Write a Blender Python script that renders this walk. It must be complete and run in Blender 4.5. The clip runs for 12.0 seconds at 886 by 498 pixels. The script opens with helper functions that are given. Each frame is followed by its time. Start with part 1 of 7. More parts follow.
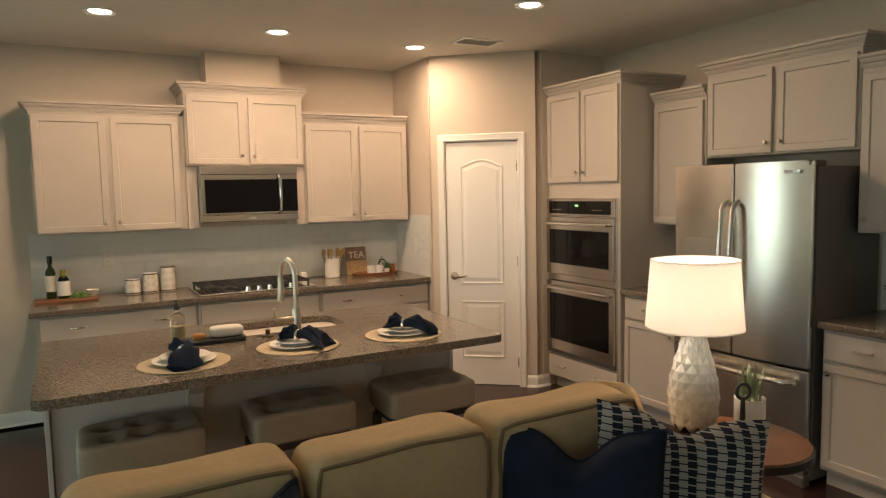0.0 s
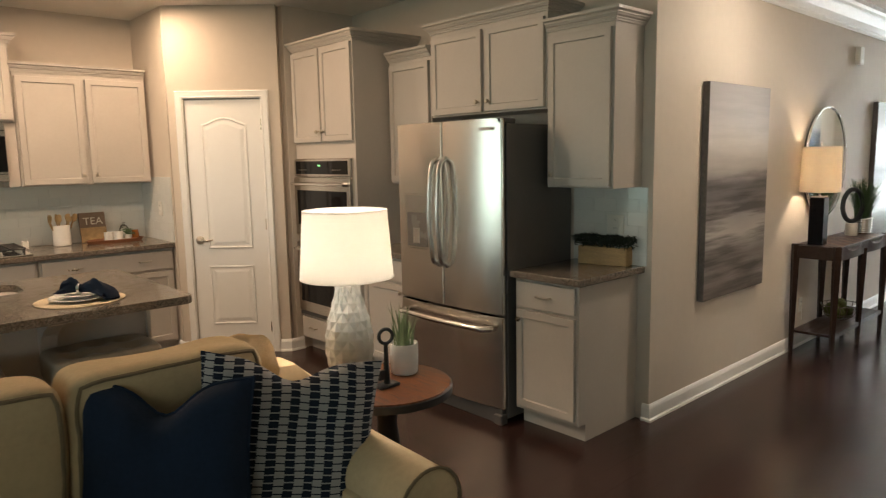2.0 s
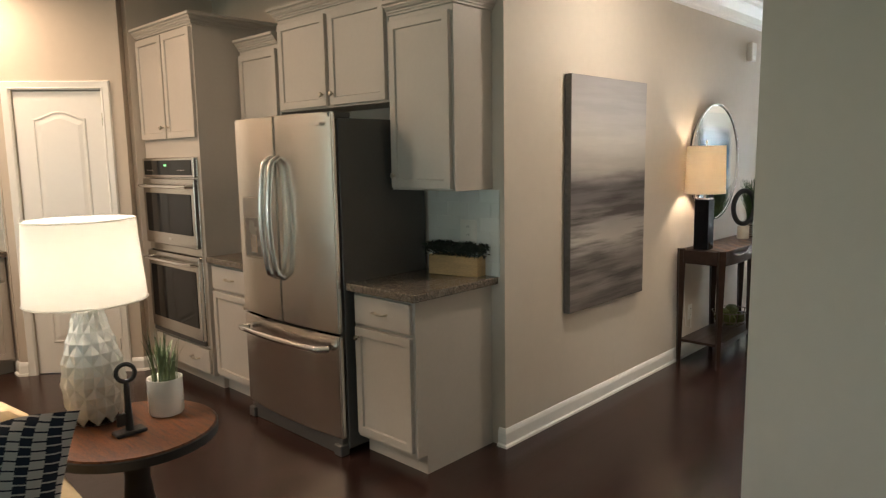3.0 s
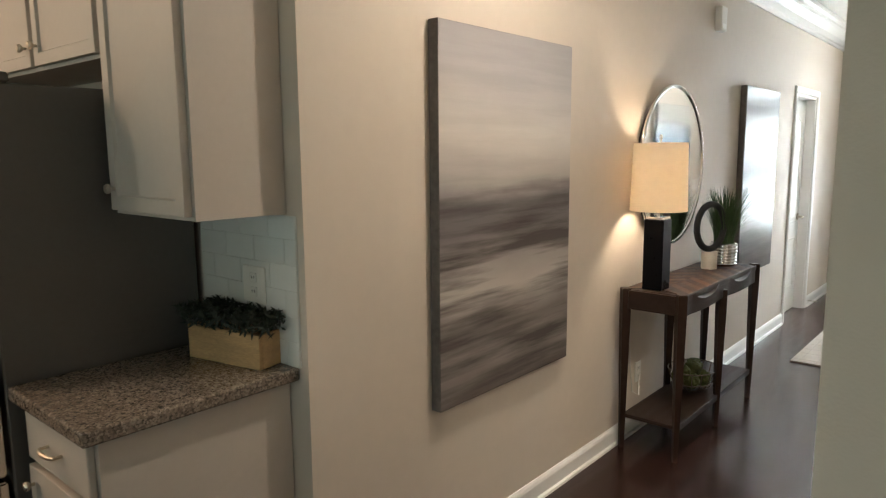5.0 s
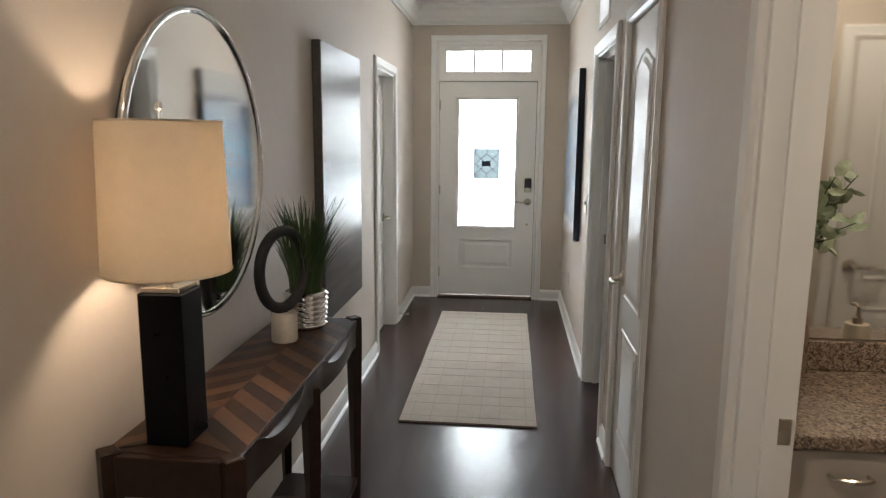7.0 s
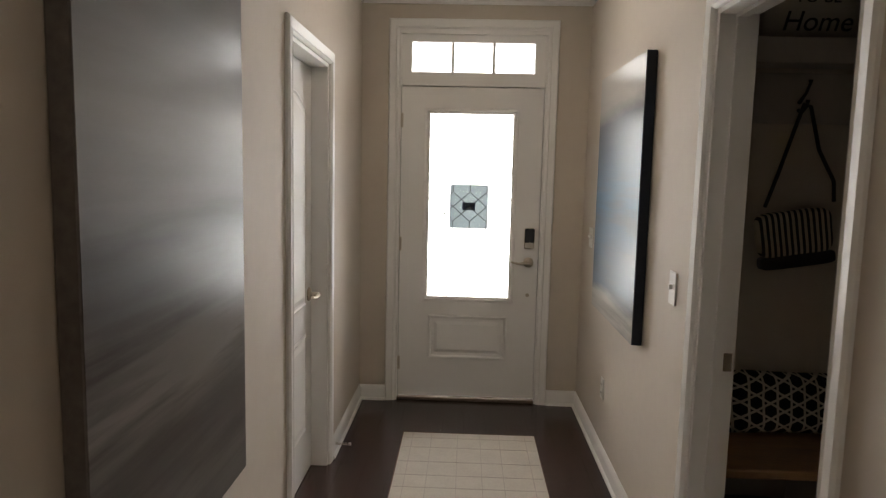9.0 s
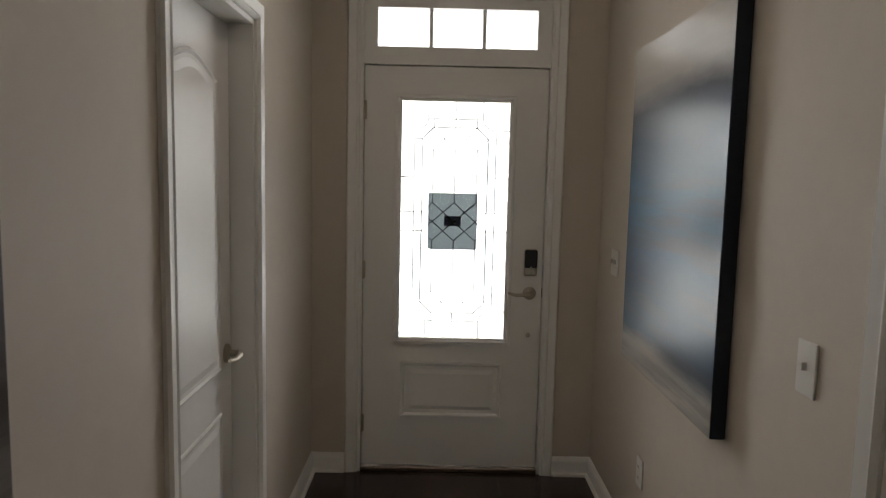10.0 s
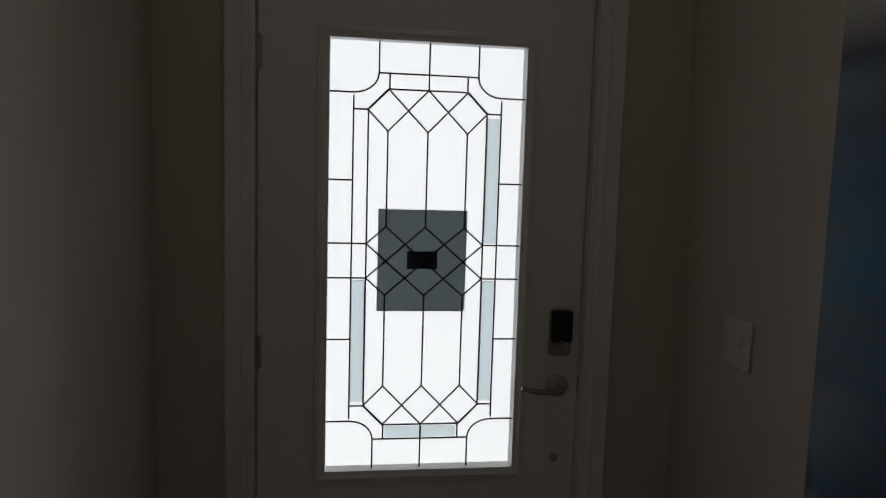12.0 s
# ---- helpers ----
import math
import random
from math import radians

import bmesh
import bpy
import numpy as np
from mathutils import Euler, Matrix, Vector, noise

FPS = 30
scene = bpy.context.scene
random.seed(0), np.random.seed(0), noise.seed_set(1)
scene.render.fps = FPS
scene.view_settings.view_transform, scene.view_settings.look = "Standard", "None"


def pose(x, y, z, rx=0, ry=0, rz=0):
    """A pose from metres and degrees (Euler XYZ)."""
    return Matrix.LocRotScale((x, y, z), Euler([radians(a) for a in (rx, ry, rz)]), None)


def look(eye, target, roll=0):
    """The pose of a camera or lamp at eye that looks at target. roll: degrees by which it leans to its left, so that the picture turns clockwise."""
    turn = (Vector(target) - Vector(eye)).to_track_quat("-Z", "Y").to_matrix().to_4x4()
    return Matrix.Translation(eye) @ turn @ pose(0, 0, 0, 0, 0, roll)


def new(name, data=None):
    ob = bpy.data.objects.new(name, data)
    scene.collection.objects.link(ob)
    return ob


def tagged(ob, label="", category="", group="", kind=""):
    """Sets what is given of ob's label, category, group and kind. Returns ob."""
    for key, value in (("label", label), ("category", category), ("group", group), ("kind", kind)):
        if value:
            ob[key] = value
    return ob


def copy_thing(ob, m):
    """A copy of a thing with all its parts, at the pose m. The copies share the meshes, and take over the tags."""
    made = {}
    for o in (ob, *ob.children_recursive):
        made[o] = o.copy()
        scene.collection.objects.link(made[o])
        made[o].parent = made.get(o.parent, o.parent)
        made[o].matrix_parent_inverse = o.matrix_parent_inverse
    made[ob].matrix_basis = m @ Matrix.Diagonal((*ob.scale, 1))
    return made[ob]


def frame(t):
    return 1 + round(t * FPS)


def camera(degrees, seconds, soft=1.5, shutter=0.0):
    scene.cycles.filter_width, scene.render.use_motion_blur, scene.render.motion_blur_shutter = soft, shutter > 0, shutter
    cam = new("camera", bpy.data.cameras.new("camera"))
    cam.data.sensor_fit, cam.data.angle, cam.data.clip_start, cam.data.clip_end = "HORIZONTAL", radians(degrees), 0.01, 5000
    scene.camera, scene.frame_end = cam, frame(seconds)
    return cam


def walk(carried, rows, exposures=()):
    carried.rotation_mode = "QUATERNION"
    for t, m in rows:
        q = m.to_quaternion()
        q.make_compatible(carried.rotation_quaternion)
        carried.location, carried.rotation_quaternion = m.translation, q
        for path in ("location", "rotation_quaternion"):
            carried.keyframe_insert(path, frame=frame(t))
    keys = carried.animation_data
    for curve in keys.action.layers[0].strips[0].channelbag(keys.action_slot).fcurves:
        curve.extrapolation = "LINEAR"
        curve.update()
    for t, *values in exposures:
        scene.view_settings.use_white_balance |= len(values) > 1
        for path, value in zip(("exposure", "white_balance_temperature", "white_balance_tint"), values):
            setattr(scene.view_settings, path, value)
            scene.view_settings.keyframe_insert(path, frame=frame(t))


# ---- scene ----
cam = camera(66.5, 12.0, soft=1.2, shutter=0.12)
PATH = [
    (0, (0.412, 0.049, 1.644), (1.373, 1.795, 1.473), -1.2),
    (0.5, (0.471, 0.001, 1.622), (1.551, 1.674, 1.434), -1.0),
    (0.7, (0.51, -0.031, 1.604), (1.626, 1.618, 1.408), -1.1),
    (1, (0.571, -0.096, 1.597), (1.727, 1.523, 1.388), -1.2),
    (1.5, (0.742, -0.242, 1.576), (1.951, 1.334, 1.349), -0.8),
    (2, (1.031, -0.351, 1.556), (2.364, 1.116, 1.287), -1.1),
    (2.5, (1.39, -0.445, 1.543), (2.795, 0.952, 1.273), -1.2),
    (3, (1.767, -0.483, 1.538), (3.198, 0.888, 1.267), -1.0),
    (3.5, (2.193, -0.403, 1.535), (3.643, 0.948, 1.263), -1.0),
    (5.3, (3.486, 0.248, 1.544), (5.027, 1.489, 1.252), 0.0),
    (5.5, (3.641, 0.334, 1.543), (5.237, 1.501, 1.245), 0.3),
    (6, (4.114, 0.544, 1.554), (5.946, 1.271, 1.213), -0.2),
    (6.5, (4.612, 0.619, 1.546), (6.551, 0.983, 1.216), -0.5),
    (7, (5.105, 0.731, 1.553), (7.068, 0.924, 1.222), 0.5),
    (7.1, (5.214, 0.752, 1.55), (7.18, 0.919, 1.225), 0.5),
    (9, (7.169, 0.982, 1.519), (9.155, 1.046, 1.29), 1.3),
    (9.5, (7.69, 1.033, 1.51), (9.679, 1.049, 1.3), 1.6),
    (10, (8.172, 1.034, 1.512), (10.161, 1.018, 1.302), 1.3),
    (10.5, (8.646, 1.089, 1.511), (10.636, 1.069, 1.305), 1.5),
    (11, (9.083, 1.088, 1.531), (11.071, 1.046, 1.32), 1.5),
    (11.5, (9.43, 1.092, 1.552), (11.411, 0.909, 1.353), 2.6),
    (12, (9.708, 1.163, 1.516), (11.679, 0.89, 1.317), 1.7),
]
# stops and white balance of the clip's own camera along the walk
EXPOSURE = [(0, 0.1, 6600, 13), (0.7, 0.02, 6450, 11), (1.5, 0.1, 6300, 10), (2.5, 0.18, 6100, 9), (3.2, 0.28, 5950, 8), (3.7, 0.42, 5950, 8), (5.3, 0.38, 6000, 9), (6.1, 0.14, 5850, 10), (6.6, -0.34, 5950, 12), (7.2, -0.52, 6150, 14), (9.0, -1.12, 6850, 18), (10.0, -1.95, 6700, 17), (10.5, -2.22, 6450, 16), (11.0, -2.72, 6450, 16), (11.5, -3.2, 6450, 17), (12.0, -3.76, 6350, 18)]
walk(cam, [(t, look(eye, target, roll)) for t, eye, target, roll in PATH], EXPOSURE)

# ---- world, lights, exposure ----
world = bpy.data.worlds.new("world")
scene.world = world
world.use_nodes = True
wn = world.node_tree.nodes
sky = wn.new("ShaderNodeTexSky")
sky.sky_type, sky.sun_disc = "NISHITA", False
sky.sun_elevation, sky.sun_rotation = radians(50), radians(200)
wn["Background"].inputs["Strength"].default_value = 0.1
world.node_tree.links.new(sky.outputs[0], wn["Background"].inputs["Color"])

WARM = (1.0, 0.68, 0.43)
GREEN = (0.70, 1.0, 0.81)


def lamp(name, kind, power, colour, m, size=0.1, size_y=None, spread=None):
    data = bpy.data.lights.new(name, kind)
    data.energy, data.color = power, colour
    if kind == "AREA":
        data.shape = "RECTANGLE" if size_y else "DISK"
        data.size = size
        if size_y:
            data.size_y = size_y
        if spread:
            data.spread = radians(spread)
    else:
        data.shadow_soft_size = size
    ob = new(name, data)
    ob.matrix_world = m
    return ob


# (5.3, 0.92) is an unseen hall light, assumed from the first canvas's cast shadow
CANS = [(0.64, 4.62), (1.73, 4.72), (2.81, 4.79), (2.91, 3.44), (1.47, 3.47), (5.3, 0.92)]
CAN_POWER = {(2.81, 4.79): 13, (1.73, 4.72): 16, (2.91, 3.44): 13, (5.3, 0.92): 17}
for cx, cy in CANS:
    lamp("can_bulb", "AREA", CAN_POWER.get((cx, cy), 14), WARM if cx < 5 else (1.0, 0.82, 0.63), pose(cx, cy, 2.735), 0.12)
lamp("table_bulb", "POINT", 19, (1.0, 0.83, 0.64), pose(2.525, 1.88, 1.2), 0.05)
lamp("console_bulb", "POINT", 12.5, (1.0, 0.77, 0.53), pose(6.535, 1.495, 1.40), 0.04)
lamp("hall_bulb", "AREA", 4.5, (1.0, 0.86, 0.68), pose(10.4, 0.95, 2.625), 0.26)
# added ceiling fill for the bathroom, no fixture is seen there
lamp("bath_fill", "AREA", 17, (1.0, 0.84, 0.62), pose(6.3, -0.7, 2.70), 0.3)
lamp("breakfast_daylight", "AREA", 36, GREEN, pose(-2.7, 5.76, 1.15, -90, 0, 0), 1.9, 1.9)
lamp("living_daylight", "AREA", 20, GREEN, pose(-4.4, 0.9, 1.35, 0, -90, 0), 1.7, 2.6)
# added fill from an unseen, assumed opening, to brighten the hall's north wall
lamp("south_fill", "AREA", 30, (0.86, 1.0, 0.84), pose(-2.9, -3.9, 1.35, 90, 0, 0) , 2.4, 1.7)

# ---- materials ----


def mat(name, colour, rough=0.5, metal=0.0, vary=0.08, scale=6.0, bump=0.0, bscale=200.0, coat=0.0, island=0.0, stretch=None, spec=0.5, rvar=0.06):
    m = bpy.data.materials.new(name)
    m.use_nodes = True
    n, l = m.node_tree.nodes, m.node_tree.links
    b = n["Principled BSDF"]
    b.inputs["Roughness"].default_value, b.inputs["Metallic"].default_value = rough, metal
    b.inputs["Specular IOR Level"].default_value = spec
    b.inputs["Coat Weight"].default_value = coat
    tc = n.new("ShaderNodeTexCoord")
    src = tc.outputs["Object"]
    if stretch:
        mp = n.new("ShaderNodeMapping")
        mp.inputs["Scale"].default_value = stretch
        l.new(src, mp.inputs[0])
        src = mp.outputs[0]
    t1, t2 = n.new("ShaderNodeTexNoise"), n.new("ShaderNodeTexNoise")
    t1.inputs["Scale"].default_value, t2.inputs["Scale"].default_value = scale, scale * 9
    t1.inputs["Detail"].default_value = 6
    for t in (t1, t2):
        l.new(src, t.inputs["Vector"])
    mx = n.new("ShaderNodeMix")
    mx.inputs[0].default_value = 0.4
    l.new(t1.outputs[0], mx.inputs[2]), l.new(t2.outputs[0], mx.inputs[3])
    rp = n.new("ShaderNodeMapRange")
    rp.inputs[1].default_value, rp.inputs[2].default_value = 0.3, 0.7
    rp.inputs[3].default_value, rp.inputs[4].default_value = 1 - vary, 1 + vary
    l.new(mx.outputs[0], rp.inputs[0])
    val = rp.outputs[0]
    if island:
        oi = n.new("ShaderNodeObjectInfo")
        r2 = n.new("ShaderNodeMapRange")
        r2.inputs[3].default_value, r2.inputs[4].default_value = 1 - island, 1 + island
        l.new(oi.outputs["Random"], r2.inputs[0])
        mm = n.new("ShaderNodeMath")
        mm.operation = "MULTIPLY"
        l.new(val, mm.inputs[0]), l.new(r2.outputs[0], mm.inputs[1])
        val = mm.outputs[0]
    vm = n.new("ShaderNodeVectorMath")
    vm.operation = "SCALE"
    vm.inputs[0].default_value = colour
    l.new(val, vm.inputs["Scale"])
    l.new(vm.outputs[0], b.inputs["Base Color"])
    rr = n.new("ShaderNodeMapRange")
    rr.inputs[1].default_value, rr.inputs[2].default_value = 0.3, 0.7
    rr.inputs[3].default_value, rr.inputs[4].default_value = max(0.02, rough - rvar), min(1, rough + rvar)
    l.new(t1.outputs[0], rr.inputs[0]), l.new(rr.outputs[0], b.inputs["Roughness"])
    if bump:
        t3 = n.new("ShaderNodeTexNoise")
        t3.inputs["Scale"].default_value = bscale
        l.new(src, t3.inputs["Vector"])
        bp = n.new("ShaderNodeBump")
        bp.inputs["Strength"].default_value, bp.inputs["Distance"].default_value = bump, 0.004
        l.new(t3.outputs[0], bp.inputs["Height"]), l.new(bp.outputs[0], b.inputs["Normal"])
    return m


def glow(name, colour, strength):
    m = bpy.data.materials.new(name)
    m.use_nodes = True
    b = m.node_tree.nodes["Principled BSDF"]
    b.inputs["Base Color"].default_value = (*colour, 1)
    b.inputs["Emission Color"].default_value, b.inputs["Emission Strength"].default_value = (*colour, 1), strength
    return m


def glass(name, colour=(1, 1, 1), rough=0.0, ior=1.45):
    m = bpy.data.materials.new(name)
    m.use_nodes = True
    b = m.node_tree.nodes["Principled BSDF"]
    b.inputs["Base Color"].default_value = (*colour, 1)
    b.inputs["Transmission Weight"].default_value, b.inputs["Roughness"].default_value, b.inputs["IOR"].default_value = 1, rough, ior
    return m


def granite(name, a, b_, c_):
    m = mat(name, a, 0.16, vary=0.1, scale=20)
    n, l = m.node_tree.nodes, m.node_tree.links
    b = n["Principled BSDF"]
    tc = n.new("ShaderNodeTexCoord")
    v = n.new("ShaderNodeTexVoronoi")
    v.inputs["Scale"].default_value = 210
    no = n.new("ShaderNodeTexNoise")
    no.inputs["Scale"].default_value, no.inputs["Detail"].default_value = 60, 5
    l.new(tc.outputs["Object"], v.inputs["Vector"]), l.new(tc.outputs["Object"], no.inputs["Vector"])
    mx = n.new("ShaderNodeMix")
    mx.inputs[0].default_value = 0.5
    l.new(v.outputs["Color"], mx.inputs[2]), l.new(no.outputs[0], mx.inputs[3])
    cr = n.new("ShaderNodeValToRGB")
    e = cr.color_ramp.elements
    e[0].position, e[0].color = 0.28, (*c_, 1)
    e[1].position, e[1].color = 0.72, (*b_, 1)
    e.new(0.5).color = (*a, 1)
    l.new(mx.outputs[0], cr.inputs[0]), l.new(cr.outputs[0], b.inputs["Base Color"])
    return m


M = {}
M["wall"] = mat("wall_paint", (0.60, 0.53, 0.45), 0.75, vary=0.03, scale=2, bump=0.12, bscale=350)
M["ceiling"] = mat("ceiling_paint", (0.74, 0.72, 0.67), 0.85, vary=0.03, scale=2, bump=0.15, bscale=250)
M["trim"] = mat("trim_paint", (0.86, 0.848, 0.82), 0.3, vary=0.012, scale=3, bump=0.012, bscale=420, rvar=0.015)
M["cab"] = mat("cabinet_paint", (0.50, 0.455, 0.405), 0.42, vary=0.035, scale=5, bump=0.04, bscale=150)
M["cabin"] = mat("recess_shade", (0.40, 0.37, 0.32), 0.5, vary=0.05)
M["granite"] = granite("granite_dark", (0.155, 0.125, 0.098), (0.27, 0.23, 0.185), (0.055, 0.047, 0.04))
M["granite2"] = granite("granite_bath", (0.24, 0.175, 0.125), (0.42, 0.33, 0.25), (0.05, 0.04, 0.036))
M["steel"] = mat("stainless_steel", (0.66, 0.63, 0.59), 0.25, 1.0, vary=0.02, scale=4, rvar=0.01, stretch=(1, 1, 25))
M["steelv"] = mat("stainless_brushed", (0.72, 0.68, 0.63), 0.24, 1.0, vary=0.02, scale=4, rvar=0.01, stretch=(25, 25, 1))
for key in ("steel", "steelv"):
    sb_ = M[key].node_tree.nodes["Principled BSDF"]
    tg = M[key].node_tree.nodes.new("ShaderNodeCombineXYZ")
    tg.inputs[2].default_value = 1.0
    sb_.inputs["Anisotropic"].default_value = 0.55
    M[key].node_tree.links.new(tg.outputs[0], sb_.inputs["Tangent"])
M["nickel"] = mat("brushed_nickel", (0.56, 0.505, 0.42), 0.3, 1.0, vary=0.05)
M["chrome"] = mat("chrome", (0.8, 0.79, 0.77), 0.1, 1.0, vary=0.03)
M["black"] = mat("black_plastic", (0.015, 0.015, 0.016), 0.35, vary=0.2)
M["fridge_side"] = mat("fridge_side_grey", (0.085, 0.08, 0.075), 0.45, vary=0.08, bump=0.05, bscale=400)
M["blackglass"] = mat("black_glass", (0.006, 0.006, 0.007), 0.06, vary=0.1, spec=0.3)
M["iron"] = mat("cast_iron", (0.02, 0.02, 0.02), 0.6, vary=0.2, bump=0.2, bscale=300)
M["mirror"] = mat("mirror_silver", (0.9, 0.91, 0.9), 0.02, 1.0, vary=0.005)
M["mirror"].node_tree.nodes["Principled BSDF"].inputs["Roughness"].default_value = 0.01
M["walnut"] = mat("dark_walnut", (0.028, 0.0145, 0.0095), 0.38, vary=0.35, scale=3, bump=0.08, bscale=60, stretch=(1, 10, 10), spec=0.28)
M["tabletop"] = mat("oak_tabletop", (0.105, 0.036, 0.012), 0.45, vary=0.9, scale=9, bump=0.06, bscale=60, stretch=(9, 1, 9), spec=0.25)
M["darkwood"] = mat("black_stained_wood", (0.022, 0.017, 0.014), 0.4, vary=0.25, scale=5, bump=0.08, bscale=120)
M["sofa"] = mat("tan_linen", (0.53, 0.39, 0.225), 0.9, vary=0.10, scale=6, bump=0.4, bscale=700, spec=0.2)
M["piping"] = mat("tan_piping", (0.20, 0.142, 0.082), 0.85, vary=0.08, bump=0.3, bscale=500, spec=0.2)
M["navy"] = mat("navy_linen", (0.011, 0.019, 0.037), 0.9, vary=0.2, scale=8, bump=0.4, bscale=700, spec=0.2)
M["throw"] = mat("cream_knit", (0.55, 0.42, 0.26), 0.95, vary=0.15, scale=20, bump=0.5, bscale=220, spec=0.1)
M["stool"] = mat("taupe_leather", (0.29, 0.23, 0.165), 0.5, vary=0.1, scale=7, bump=0.15, bscale=250)
M["ceramic"] = mat("white_ceramic", (0.78, 0.76, 0.72), 0.3, vary=0.04)
M["matte"] = mat("matte_white_ceramic", (0.74, 0.71, 0.66), 0.55, vary=0.05, bump=0.06, bscale=120)
M["leaf"] = mat("dark_leaf", (0.05, 0.09, 0.03), 0.5, vary=0.4, scale=30)
M["darkleaf"] = mat("blackish_foliage", (0.018, 0.026, 0.016), 0.6, vary=0.4, scale=30)
M["sage"] = mat("sage_leaf", (0.42, 0.49, 0.34), 0.5, vary=0.35, scale=12)
M["moss"] = mat("green_moss", (0.09, 0.10, 0.03), 0.95, vary=0.4, scale=40, bump=0.8, bscale=300)
M["crate"] = mat("pale_pine", (0.42, 0.28, 0.13), 0.65, vary=0.3, scale=4, bump=0.1, bscale=60, stretch=(8, 1, 8))
M["board"] = mat("red_wood_board", (0.22, 0.085, 0.035), 0.45, vary=0.25, scale=4, stretch=(1, 8, 8))
M["olive"] = glass("green_bottle_glass", (0.06, 0.08, 0.02), 0.05)
M["clear"] = glass("clear_glass", (0.95, 0.97, 0.97), 0.02)
M["paper"] = mat("paper_label", (0.66, 0.62, 0.52), 0.7, vary=0.1, scale=15)
M["mat"] = mat("woven_placemat", (0.52, 0.43, 0.29), 0.9, vary=0.15, scale=25, bump=0.5, bscale=350)
M["rug"] = mat("cream_rug", (0.54, 0.495, 0.43), 0.95, vary=0.08, scale=9, bump=0.5, bscale=260, spec=0.1)
M["rugline"] = mat("grey_rug_line", (0.47, 0.43, 0.375), 0.95, vary=0.15, scale=20, bump=0.5, bscale=260, spec=0.1)
M["tile"] = mat("white_subway_tile", (0.70, 0.71, 0.68), 0.14, vary=0.02, scale=4, island=0.03)
M["grout"] = mat("tile_grout", (0.655, 0.655, 0.62), 0.9, vary=0.05)
M["plank"] = mat("dark_floor_plank", (0.034, 0.0165, 0.0132), 0.24, vary=0.42, scale=2.6, stretch=(1, 12, 12), island=0.24, rvar=0.03)
M["gap"] = mat("floor_gap", (0.012, 0.007, 0.005), 0.9, vary=0.1, spec=0.0)
M["canvas_edge"] = mat("canvas_edge", (0.13, 0.115, 0.105), 0.8, vary=0.35, scale=5, bump=0.2, bscale=600)
M["plastic"] = mat("white_plastic", (0.72, 0.70, 0.65), 0.35, vary=0.02)
M["candle"] = mat("ivory_wax", (0.62, 0.55, 0.42), 0.5, vary=0.05)
M["bronze"] = mat("aged_bronze", (0.16, 0.12, 0.09), 0.35, 0.9, vary=0.2)
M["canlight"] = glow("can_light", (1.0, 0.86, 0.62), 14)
M["leaf2"] = mat("succulent_leaf", (0.13, 0.17, 0.08), 0.5, vary=0.3, scale=15)


def shade_mat(name, colour, strength):
    """A lit fabric lampshade: translucent cloth."""
    m = mat(name, colour, 0.9, vary=0.07, scale=30, bump=0.3, bscale=500, spec=0.1)
    n, l = m.node_tree.nodes, m.node_tree.links
    tr, mx = n.new("ShaderNodeBsdfTranslucent"), n.new("ShaderNodeMixShader")
    tr.inputs[0].default_value = (*colour, 1)
    mx.inputs[0].default_value = strength
    l.new(n["Principled BSDF"].outputs[0], mx.inputs[1]), l.new(tr.outputs[0], mx.inputs[2])
    l.new(mx.outputs[0], n["Material Output"].inputs[0])
    return m


M["shade"] = shade_mat("white_lampshade", (0.90, 0.885, 0.85), 0.8)
M["shade2"] = shade_mat("linen_lampshade", (0.68, 0.61, 0.50), 0.5)


